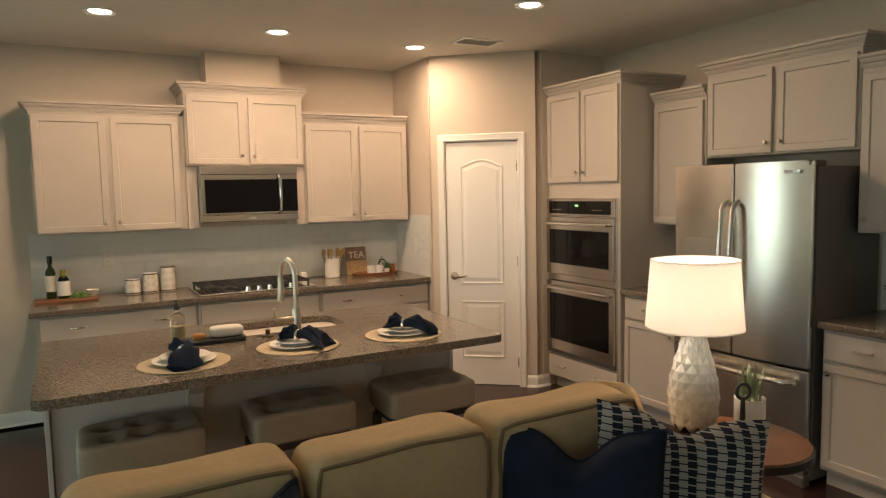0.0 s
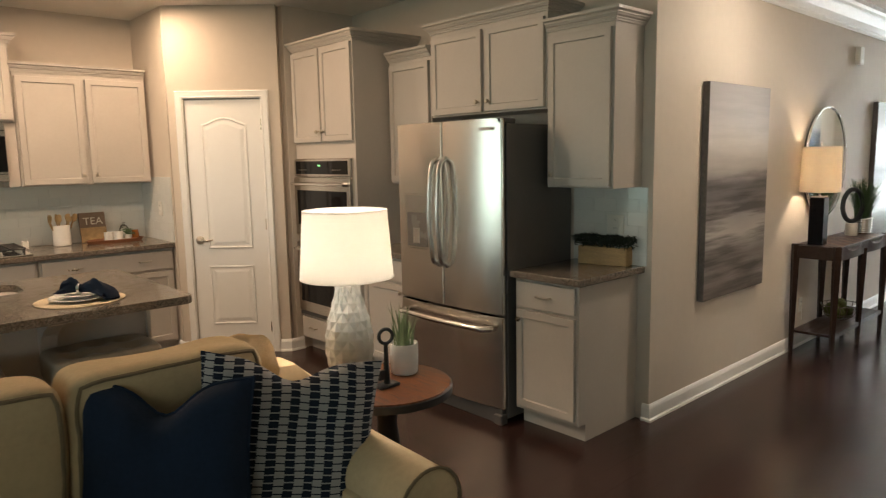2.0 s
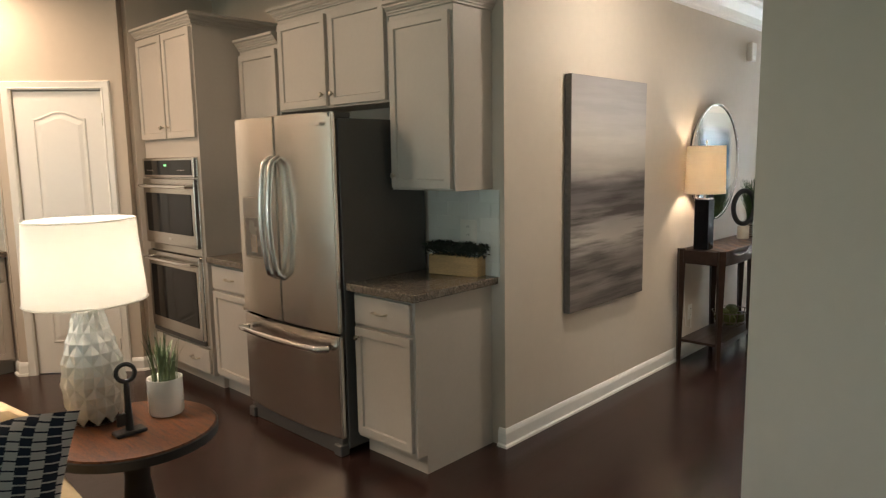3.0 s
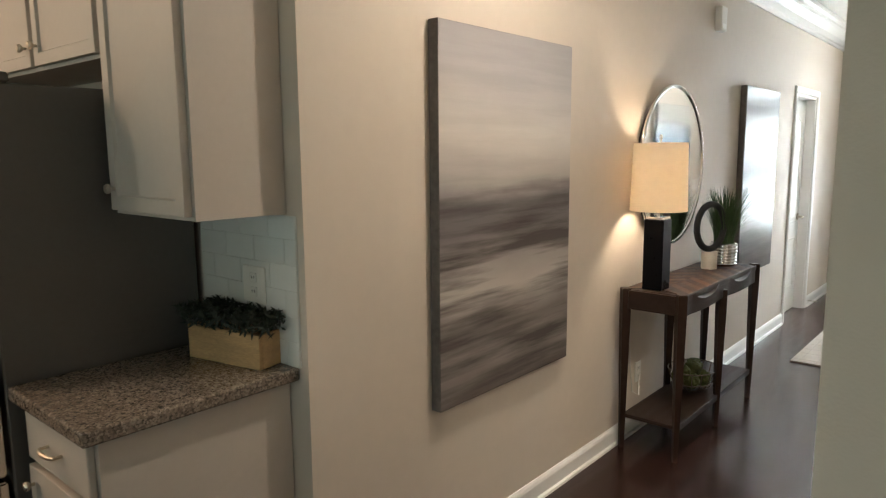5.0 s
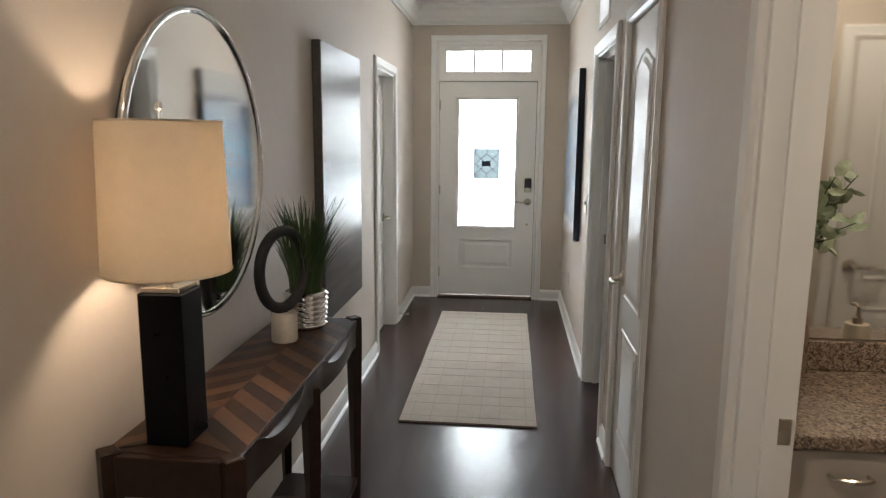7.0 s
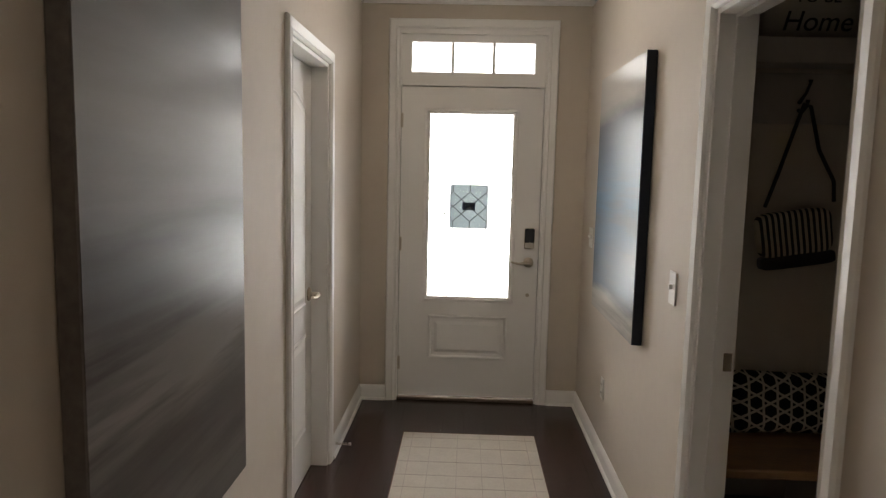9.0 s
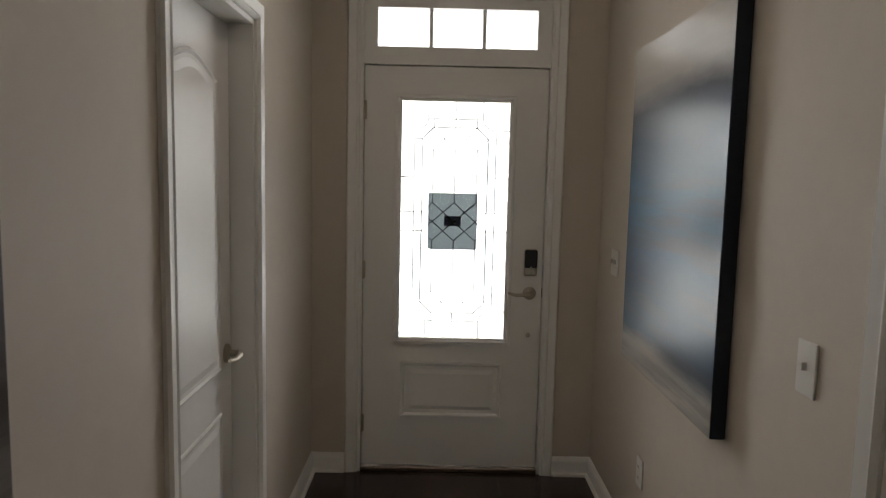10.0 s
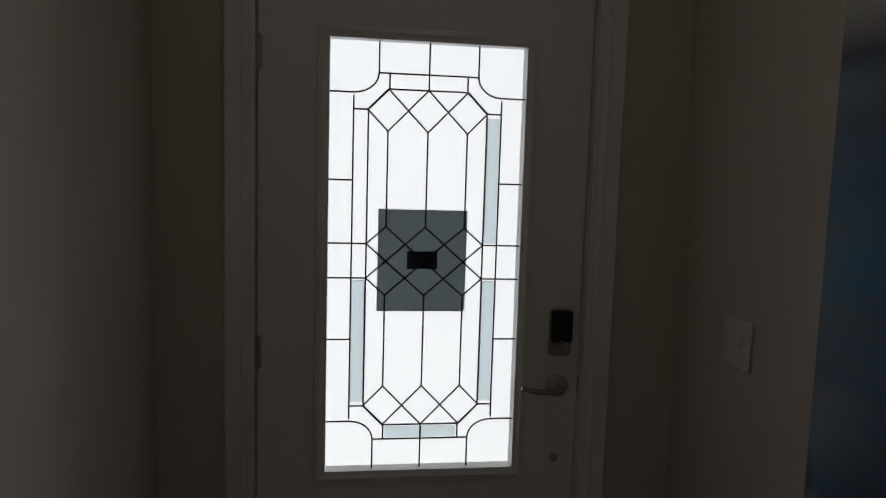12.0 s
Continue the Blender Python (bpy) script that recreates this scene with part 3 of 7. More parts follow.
door_pantry = panel_door("door_1", "white two-panel arched pantry door, closed", DIAG @ pose(dw0, 0.012, 0), dw1 - dw0, dh - 0.003, "r", knob_z=0.93)
casing(DIAG @ pose(dw0, 0, 0), dw1 - dw0, dh, door_pantry)
# study door, set back in the north wall
NW = pose(LD[0], YL, 0, 0, 0, 0)
door_study = panel_door("door_2", "white two-panel arched interior door, closed", NW @ pose(0.018, 0.082, 0), LD[1] - LD[0] - 0.036, LD[3] - 0.02, "l", hinges=False, knob_z=0.905)
casing(NW, LD[1] - LD[0], LD[3], door_study)
jambs(door_study, LD[0], LD[1], LD[3], NW, 0.12)
# closet door, flush in the south wall (frame turned to face north)
SW = pose(CD[1], YR, 0, 0, 0, 180)
door_closet = panel_door("door_3", "white two-panel arched closet door, closed", SW @ pose(0.0, 0.008, 0), CD[1] - CD[0], CD[3] - 0.003, "r", knob_z=0.93)
casing(SW, CD[1] - CD[0], CD[3], door_closet)


def opening(name, label, D):
    m = pose(D[1], YR, 0, 0, 0, 180)
    t = thing(name, label, "door frame", (D[0], YR, 0), kind="structure")
    casing(m, D[1] - D[0], D[3], t)
    jambs(t, D[0], D[1], D[3], m, 0.12, 0.05)
    part("strike_plate", box(0.0175, 0.0195, 0.080, 0.112, 0.90, 0.96, 0.0005), M["nickel"], t, "brass-toned strike plate", m=m)
    return t


opening("door_frame_1", "white cased doorway into the bathroom", BD)
opening("door_frame_2", "white cased doorway into the mudroom nook", ND)

# ---- front door with transom ----
FM = pose(11.55, FD[1], 0, 0, 0, -90)            # x runs to -y, y outwards
fd = thing("door_front", "white front door with leaded glass panel and transom, closed", "door", (11.55, 0.955, 0), kind="structure")
fw = FD[1] - FD[0]
casing(pose(XF, FD[1], 0, 0, 0, -90), fw, FD[3], fd)
bm = box(0, 0.014, -0.035, 0.08, 0, 2.40)
bm = box(fw - 0.014, fw, -0.035, 0.08, 0, 2.40, bm=bm)
bm = box(0.014, fw - 0.014, -0.035, 0.08, 2.372, 2.40, bm=bm)
part("frame", bm, M["trim"], fd, m=FM)
part("sill", box(0.014, fw - 0.014, -0.03, 0.09, 0, 0.022, 0.004), M["bronze"], fd, "dark bronze threshold", m=FM)
tz0, tz1 = 2.14, 2.325
tx0, tx1 = FD[1] - 1.346, FD[1] - 0.569
bm = box(0.014, fw - 0.014, -0.012, 0.06, 2.056, tz0 - 0.0)
bm = box(0.014, fw - 0.014, -0.012, 0.06, tz1, 2.372, bm=bm)
bm = box(0.014, tx0, -0.012, 0.06, tz0, tz1, bm=bm)
bm = box(tx1, fw - 0.014, -0.012, 0.06, tz0, tz1, bm=bm)
tr = part("transom_frame", bm, M["trim"], fd, m=FM)
for i in (1, 2):
    cx = tx0 + (tx1 - tx0) * i / 3
    part("muntin", box(cx - 0.009, cx + 0.009, -0.004, 0.03, tz0, tz1, 0.002), M["trim"], tr, m=FM)
for i in range(3):
    pn = part("pane", box(tx0 + (tx1 - tx0) * i / 3, tx0 + (tx1 - tx0) * (i + 1) / 3, 0.012, 0.016, tz0, tz1), M["clear"], tr, m=FM)
    pn.visible_shadow = False
L0, L1 = 0.0175, fw - 0.0175                 # leaf edges in the frame
g0, g1, gz0, gz1 = FD[1] - 1.223, FD[1] - 0.690, 0.697, 1.888
bm = box(L0, g0, 0, 0.045, 0.026, 2.05)
bm = box(g1, L1, 0, 0.045, 0.026, 2.05, bm=bm)
bm = box(g0, g1, 0, 0.045, 0.026, gz0, bm=bm)
bm = box(g0, g1, 0, 0.045, gz1, 2.05, bm=bm)
leaf = part("leaf", bm, M["trim"], fd, m=FM)
# black strips put the gap's shade round the leaf and stop light above it
gapm = mat("door_gap_black", (0.01, 0.01, 0.01), 0.8)
bm = box(0.0141, L0 + 0.004, 0.024, 0.034, 0.026, 2.0555)
bm = box(L1 - 0.004, fw - 0.0141, 0.024, 0.034, 0.026, 2.0555, bm=bm)
bm = box(L0 + 0.004, L1 - 0.004, 0.0452, 0.052, 2.03, 2.0558, bm=bm)
part("gap_shade", bm, gapm, fd, "black strips for the shaded gap round the leaf", m=FM)
bm = panel_relief(rect(g0 + 0.012, g1 - 0.004, 0.285, 0.575), 0.0, bmesh.new(), ((0, 0), (0.004, 0.012), (0.012, 0.011), (0.022, 0.001), (0.040, 0.001), (0.060, 0.010)))
part("lower_panel", bm, M["trim"], leaf, "", False, FM)
bm = bmesh.new()
gp = rect(g0 - 0.033, g1 + 0.033, gz0 - 0.030, gz1 + 0.030)
rings = [[bm.verts.new((q[0], -h, q[1])) for q in inset_poly(gp, d)] for d, h in ((0, -0.002), (0.004, 0.010), (0.016, 0.012), (0.024, 0.006), (0.033, 0.004), (0.0335, -0.02))]
for a, b in zip(rings, rings[1:]):
    for i in range(4):
        bm.faces.new((a[i], a[(i + 1) % 4], b[(i + 1) % 4], b[i]))
part("glass_frame", bm, M["trim"], leaf, "", False, FM)

# ---- kitchen, range wall ----
RW = pose(0, 5.455, 0)
upper(RW @ pose(0.20, 0, 0), 0.965, 0.335, 1.395, 2.25, "greige painted two-door wall cabinet beside the range hood cabinet")
upper(RW @ pose(1.20, -0.035, 0), 0.905, 0.37, 1.872, 2.425, "greige painted two-door cabinet above the microwave")
upper(RW @ pose(2.115, 0, 0), 0.935, 0.335, 1.395, 2.235, "greige painted two-door wall cabinet beside the pantry corner", crown=(True, False))
BW = pose(0, 5.14, 0)
base(BW @ pose(0.18, 0, 0), 1.0, 0.65, "greige base cabinet with one wide two-handle drawer", pulls=2, doors=2)
base(BW @ pose(1.185, 0, 0), 0.915, 0.65, "greige base cabinet under the cooktop", pulls=0, doors=2)
base(BW @ pose(2.105, 0, 0), 0.965, 0.65, "greige base cabinet with wide drawer beside the pantry", pulls=2, doors=2)


def worktop(name, label, x0, x1, y0, y1, z0=0.876, z1=0.915, hole=None):
    if not hole:
        return solo(name, box(x0, x1, y0, y1, z0, z1, 0.006, seg=2), M["granite"], label, "worktop")
    bm = bmesh.new()
    a, b, c, d = hole
    loops = [[(x, y) for x, y in ((x0 + 0.03, y0), (x1 - 0.03, y0), (x1, y0 + 0.03), (x1, y1), (x0, y1), (x0, y0 + 0.03))], rounded(a, b, c, d, 0.09)]
    tops = []
    for lp in loops:
        vs_ = [bm.verts.new((x, y, z1)) for x, y in lp]
        tops += [bm.edges.new((p, q)) for p, q in zip(vs_, vs_[1:] + vs_[:1])]
    bmesh.ops.triangle_fill(bm, use_beauty=True, edges=tops)
    r = bmesh.ops.extrude_face_region(bm, geom=bm.faces[:])
    for v in r["geom"]:
        if isinstance(v, bmesh.types.BMVert):
            v.co.z = z0
    return solo(name, bm, M["granite"], label, "worktop")


def rounded(a, b, c, d, r, n=7):
    """A rectangle with round corners, anticlockwise."""
    out = []
    for cx, cy, s in ((b - r, d - r, 0), (a + r, d - r, 1), (a + r, c + r, 2), (b - r, c + r, 3)):
        out += [(cx + r * math.cos((s + i / n) * math.pi / 2), cy + r * math.sin((s + i / n) * math.pi / 2)) for i in range(n + 1)]
    return out


worktop("worktop", "speckled brown-grey granite worktop along the range wall", 0.14, 3.078, 5.115, YK - 0.001)

# cooktop
ck = thing("gas_cooktop", "stainless steel gas cooktop with black cast iron grates", "cooktop", (1.645, 5.42, 0.916))
part("tray", box(1.205, 2.085, 5.155, 5.69, 0.916, 0.928, 0.004), M["chrome"], ck, "bright steel tray")
for i in range(3):
    x0 = 1.235 + i * 0.275
    bm = None
    for fx in (0, 0.09, 0.18, 0.27):
        bm = box(x0 + fx - 0.006, x0 + fx + 0.006, 5.26, 5.67, 0.955, 0.968, 0.002, bm)
    for fy in (5.265, 5.365, 5.465, 5.565, 5.665):
        bm = box(x0, x0 + 0.27, fy - 0.006, fy + 0.006, 0.953, 0.966, 0.002, bm)
    for fx in (0.006, 0.264):
        for fy in (5.27, 5.66):
            bm = box(x0 + fx - 0.007, x0 + fx + 0.007, fy - 0.007, fy + 0.007, 0.925, 0.96, 0, bm)
    part("grate", bm, M["iron"], ck)
for bx, by in ((1.37, 5.36), (1.37, 5.57), (1.645, 5.47), (1.92, 5.36), (1.92, 5.57)):
    part("burner", lathe([(0.05, 0), (0.05, 0.012), (0.035, 0.014), (0.035, 0.022), (0.0, 0.023)], (bx, by, 0.925), 20), M["iron"], ck)
for i in range(5):
    part("control_knob", lathe([(0.024, 0), (0.024, 0.004), (0.019, 0.008), (0.017, 0.028), (0.0, 0.029)], (1.56 + i * 0.082, 5.205, 0.928), 16), M["chrome"], ck)

# microwave
mw = thing("microwave", "stainless steel over-range microwave with black glass door", "microwave", (1.655, 5.55, 1.44))
part("case", box(1.28, 2.03, 5.40, 5.76, 1.44, 1.868, 0.004), M["steel"], mw)
dr = part("door", box(1.285, 1.90, 5.375, 5.399, 1.50, 1.80, 0.004), M["steel"], mw)
part("window", box(1.312, 1.885, 5.371, 5.376, 1.512, 1.765, 0.001), M["blackglass"], dr, "black glass window")
part("control_panel", box(1.903, 2.022, 5.372, 5.399, 1.512, 1.765, 0.002), M["blackglass"], mw, "black glass control panel")
part("vent_grille", box(1.285, 2.025, 5.378, 5.399, 1.805, 1.862, 0.003), M["steel"], mw)
part("lower_rail", box(1.285, 2.025, 5.378, 5.399, 1.443, 1.495, 0.003), M["steel"], mw)
part("handle", tube([(1.872, 5.375, 1.50), (1.872, 5.33, 1.525), (1.872, 5.322, 1.64), (1.872, 5.33, 1.775), (1.872, 5.375, 1.80)], 0.013, 10), M["chrome"], mw, "bright curved handle", True)
part("badge", box(1.63, 1.685, 5.3765, 5.379, 1.462, 1.474), M["chrome"], mw)
# fillers beside the microwave, under the cabinet
for fx in (1.20, 2.035):
    solo("cabinet_filler", box(fx, fx + 0.075, 5.47, 5.76, 1.40, 1.868), M["cab"], "greige painted filler panel beside the microwave", "panel", "microwave fillers")

solo("cabinet_filler", box(1.166, 1.199, 5.492, 5.785, 1.40, 2.245), M["cab"], "greige painted filler strip between the wall cabinets", "panel", "microwave fillers")

# ---- kitchen, east wall ----
EW = pose(3.84, 4.495, 0, 0, 0, -90)
ov = thing("oven_cabinet", "tall greige cabinet holding a double wall oven", "cabinet", (4.15, 4.08, 0))
bm = box(0, 0.825, 0.021, 0.615, 0.10, 2.39)
part("body", bm, M["cab"], ov, m=EW)
part("plinth", box(0, 0.825, 0.09, 0.615, 0, 0.10), M["cab"], ov, m=EW)
for i in range(2):
    a = 0.012 + i * 0.412
    d = part("door", shaker(a, a + 0.39, 1.69, 2.375), M["cab"], ov, m=EW)
    knob(a + 0.36 if i == 0 else a + 0.03, 1.765, 0, d, EW)
d = part("drawer", slab_front(0.012, 0.813, 0.115, 0.285), M["cab"], ov, m=EW)
pull(0.19, 0.205, 0, d, EW), pull(0.63, 0.205, 0, d, EW)
part("crown_moulding", sweep(CROWN, [(0, 0.615, 2.39), (0, 0.021, 2.39), (0.825, 0.021, 2.39), (0.825, 0.615, 2.39)]), M["cab"], ov, m=EW)

wo = thing("double_oven", "stainless steel double wall oven with black glass doors", "oven", (3.82, 4.08, 0.31), "")
part("trim_frame", box(0.012, 0.80, 0.004, 0.0205, 0.305, 1.565, 0.002), M["steel"], wo, m=EW)
cp = part("control_panel", box(0.018, 0.794, -0.014, 0.0035, 1.43, 1.56, 0.003), M["steel"], wo, m=EW)
part("display", box(0.05, 0.762, -0.017, -0.0145, 1.446, 1.545, 0.001), M["blackglass"], cp, "black glass display", m=EW)
part("clock_digits", box(0.37, 0.41, -0.0185, -0.0172, 1.505, 1.517), glow("clock_green", (0.25, 0.8, 0.3), 1.2), cp, "green lit digits", m=EW)
for i in range(10):
    part("key_mark", box(0.10 + i * 0.022 + (0.36 if i > 4 else 0), 0.112 + i * 0.022 + (0.36 if i > 4 else 0), -0.0185, -0.0172, 1.475, 1.481), M["steel"], cp, m=EW)
for z0, z1 in ((0.962, 1.42), (0.34, 0.905)):
    d = part("oven_door", box(0.018, 0.794, -0.022, 0.0035, z0, z1, 0.004), M["steel"], wo, m=EW)
    part("oven_window", box(0.065, 0.747, -0.0255, -0.0225, z0 + 0.085, z1 - 0.10, 0.001), M["blackglass"], d, "black glass window", m=EW)
    part("handle", tube([(0.05, -0.02, z1 - 0.05), (0.05, -0.062, z1 - 0.05), (0.1, -0.066, z1 - 0.05), (0.70, -0.066, z1 - 0.05), (0.762, -0.062, z1 - 0.05), (0.762, -0.02, z1 - 0.05)], 0.012, 10), M["chrome"], d, "steel bar handle", True, EW)
part("lower_trim", box(0.018, 0.794, -0.012, 0.0035, 0.308, 0.336, 0.002), M["fridge_side"], wo, m=EW)
part("badge", box(0.385, 0.43, -0.0235, -0.0221, 1.0, 1.018), M["chrome"], wo, m=EW)

UE = pose(4.155, 0, 0, 0, 0, -90)
upper(UE @ pose(-3.655, 0, 0), 0.46, 0.302, 1.37, 2.245, "narrow greige wall cabinet beside the ovens", doors=1, knob_side="r", crown=(False, False))
upper(UE @ pose(-3.185, 0, 0), 1.0, 0.302, 1.825, 2.375, "greige two-door cabinet above the refrigerator")
upper(UE @ pose(-2.182, 0, 0), 0.448, 0.302, 1.37, 2.25, "greige single-door wall cabinet at the hall corner", doors=1, knob_side="l", crown=(False, True))
BE = pose(3.875, 0, 0, 0, 0, -90)
base(BE @ pose(-3.662, 0, 0), 0.50, 0.58, "greige base cabinet between ovens and refrigerator", knob_side="r")
base(BE @ pose(-2.185, 0, 0), 0.44, 0.58, "greige base cabinet with one drawer at the hall corner", knob_side="l")
solo("worktop", box(3.85, XE - 0.001, 3.145, 3.668, 0.876, 0.915, 0.006, seg=2), M["granite"], "short granite worktop beside the ovens", "worktop")
solo("worktop", box(3.845, XE - 0.001, 1.70, 2.192, 0.876, 0.915, 0.006, seg=2), M["granite"], "short granite worktop at the hall corner", "worktop")

# refrigerator
FR = pose(3.77, 3.122, 0, 0, 0, -90)
fr = thing("refrigerator", "stainless steel french-door refrigerator with bottom freezer drawer", "refrigerator", (4.1, 2.66, 0))
W = 0.92
part("body", box(0.004, W - 0.004, 0.075, 0.665, 0.03, 1.735, 0.004), M["fridge_side"], fr, "dark grey painted sides", m=FR)


def bowed(x0, x1, z0, z1, y=0.0, bow=0.034, thick=0.06, n=10, w=None):
    """A door front that bulges a little over the whole width."""
    bm = bmesh.new()
    rows = []
    for i in range(n + 1):
        x = x0 + (x1 - x0) * i / n
        s = (x - W / 2) / (W / 2)
        f = y + bow * s * s
        rows.append([bm.verts.new(p) for p in ((x, f, z0), (x, f, z1), (x, y + thick, z1), (x, y + thick, z0))])
    for a, b in zip(rows, rows[1:]):
        for i in range(4):
            bm.faces.new((a[i], a[(i + 1) % 4], b[(i + 1) % 4], b[i]))
    bm.faces.new(rows[0]), bm.faces.new(rows[-1][::-1])
    bmesh.ops.recalc_face_normals(bm, faces=bm.faces)
    bmesh.ops.bevel(bm, geom=[e for e in bm.edges if e.is_manifold and e.calc_face_angle() > 1.0], offset=0.006, segments=2, affect="EDGES")
    return bm


d1 = part("left_door", bowed(0.004, W / 2 - 0.004, 0.655, 1.765), M["steelv"], fr, "", True, FR)
d2 = part("right_door", bowed(W / 2 + 0.004, W - 0.004, 0.655, 1.765), M["steelv"], fr, "", True, FR)
d3 = part("freezer_drawer", bowed(0.004, W - 0.004, 0.095, 0.64), M["steelv"], fr, "", True, FR)
part("kick_plate", box(0.02, W - 0.02, 0.04, 0.08, 0.0, 0.09, 0.003), M["fridge_side"], fr, m=FR)
for fx in (0.04, W - 0.04):
    part("foot", box(fx - 0.03, fx + 0.03, 0.02, 0.08, 0.0, 0.06, 0.005), M["fridge_side"], fr, m=FR)
for hx, dd in ((W / 2 - 0.036, d1), (W / 2 + 0.036, d2)):
    part("handle", tube([(hx, 0.005, 0.90), (hx, -0.045, 0.93)] + [(hx, -0.055 - 0.024 * math.sin(math.pi * i / 8), 0.96 + 0.53 * i / 8) for i in range(9)] + [(hx, -0.045, 1.52), (hx, 0.005, 1.55)], [0.014, 0.016] + [0.0165] * 9 + [0.016, 0.014], 12), M["steel"], dd, "curved steel handle", True, FR)
part("handle", tube([(0.07, 0.01, 0.57), (0.09, -0.045, 0.575)] + [(0.10 + 0.72 * i / 8, -0.05 - 0.02 * math.sin(math.pi * i / 8), 0.575) for i in range(9)] + [(W - 0.09, -0.045, 0.575), (W - 0.07, 0.01, 0.57)], 0.018, 12), M["chrome"], d3, "curved steel handle", True, FR)
ds = part("ice_dispenser", box(0.10, 0.34, 0.002, 0.012, 0.985, 1.33, 0.004), M["steel"], d1, "water and ice dispenser", m=FR)
part("niche", box(0.125, 0.315, -0.003, 0.004, 1.0, 1.215, 0.002), mat("dispenser_grey", (0.15, 0.135, 0.12), 0.25, vary=0.1), ds, m=FR)
part("paddle", box(0.19, 0.25, -0.008, -0.0035, 1.02, 1.12, 0.004), M["chrome"], ds, m=FR)
part("badge", box(W - 0.15, W - 0.06, 0.0045, 0.008, 1.70, 1.718), M["chrome"], d2, m=FR)
part("hinge_cover", box(W - 0.10, W - 0.01, 0.03, 0.16, 1.736, 1.765, 0.006), M["fridge_side"], fr, m=FR)

# ---- island ----
isl = thing("kitchen_island", "greige painted kitchen island body under granite", "island", (1.28, 3.6, 0))
part("body", box(0.29, 2.20, 3.27, 3.97, 0.0, 0.875), M["cab"], isl)
part("end_panel", box(0.268, 0.288, 3.25, 3.98, 0.0, 0.875, 0.002), M["cab"], isl)
part("end_panel", box(2.202, 2.222, 3.25, 3.98, 0.0, 0.875, 0.002), M["cab"], isl)
for bx in (0.86, 1.74):
    bm = bmesh.new()
    pr = [(3.268, 0.874), (3.03, 0.874), (3.03, 0.835), (3.10, 0.81), (3.19, 0.76), (3.235, 0.68), (3.268, 0.60)]
    f0 = [bm.verts.new((bx - 0.035, y, z)) for y, z in pr]
    f1 = [bm.verts.new((bx + 0.035, y, z)) for y, z in pr]
    bm.faces.new(f0), bm.faces.new(f1[::-1])
    for i in range(len(pr)):
        bm.faces.new((f0[i], f0[(i + 1) % len(pr)], f1[(i + 1) % len(pr)], f1[i]))
    part("corbel", bm, M["cab"], isl)
for dx in (0.33, 0.95, 1.57):
    d = part("door", shaker(-dx - 0.60, -dx, 0.12, 0.86), M["cab"], isl, m=pose(0, 3.992, 0, 0, 0, 180))
part("baseboard", box(0.30, 2.19, 3.255, 3.269, 0.0, 0.09, 0.003), M["cab"], isl)
SK = (1.05, 1.74, 3.58, 3.93)
worktop("island_worktop", "speckled brown-grey granite island worktop with sink cutout", 0.245, 2.305, 2.86, 4.04, hole=SK)
sink = thing("sink", "undermount stainless steel sink with rounded corners", "sink", (1.395, 3.75, 0.7))
bowl_steel = mat("satin_sink_steel", (0.40, 0.37, 0.33), 0.38, 1.0, vary=0.05, scale=6)
bm = bmesh.new()
ring_s = []
for d, z in ((-0.012, 0.8745), (0.002, 0.8745), (0.006, 0.80), (0.014, 0.715), (0.05, 0.70)):
    ring_s.append([bm.verts.new((x, y, z)) for x, y in rounded(SK[0] + d, SK[1] - d, SK[2] + d, SK[3] - d, 0.085)])
for p, q in zip(ring_s, ring_s[1:]):
    for i in range(len(p)):
        bm.faces.new((p[i], p[(i + 1) % len(p)], q[(i + 1) % len(p)], q[i]))
bm.faces.new(ring_s[-1])
part("bowl", bm, bowl_steel, sink, "", True)
part("drain", lathe([(0.045, 0.0), (0.045, 0.003), (0.03, 0.002), (0.0, 0.001)], (1.395, 3.755, 0.701), 24), M["chrome"], sink, "round drain", True)
fa = thing("faucet", "brushed nickel gooseneck pull-down kitchen faucet", "faucet", (1.43, 3.52, 0.915))
part("base", lathe([(0.032, 0), (0.032, 0.008), (0.024, 0.015), (0.022, 0.12), (0.018, 0.13), (0.0, 0.131)], (1.43, 3.52, 0.915), 20), M["nickel"], fa, "", True)
arc = [(1.43, 3.52, 1.04), (1.43, 3.52, 1.20)] + [(1.43 - 0.022 * (1 - math.cos(math.pi * i / 10)), 3.52 + 0.06 * (1 - math.cos(math.pi * i / 10)), 1.20 + 0.10 * math.sin(math.pi * i / 10)) for i in range(1, 11)]
part("spout", tube(arc, 0.0135, 12), M["nickel"], fa, "", True)
part("spray_head", tube([(1.386, 3.64, 1.20), (1.386, 3.64, 1.15), (1.384, 3.643, 1.08), (1.384, 3.643, 1.065)], [0.0145, 0.017, 0.021, 0.018], 12), M["nickel"], fa, "", True)
part("lever", tube([(1.41, 3.52, 0.985), (1.335, 3.515, 0.99), (1.318, 3.512, 1.0), (1.308, 3.51, 1.055)], [0.019, 0.017, 0.012, 0.006], 10), M["nickel"], fa, "", True)
solo("sink_stopper", lathe([(0.035, 0), (0.035, 0.008), (0.012, 0.012), (0.012, 0.03), (0.016, 0.036), (0.0, 0.038)], (1.27, 3.50, 0.916), 18), M["bronze"], "dark bronze air switch button", "button", smooth=True)

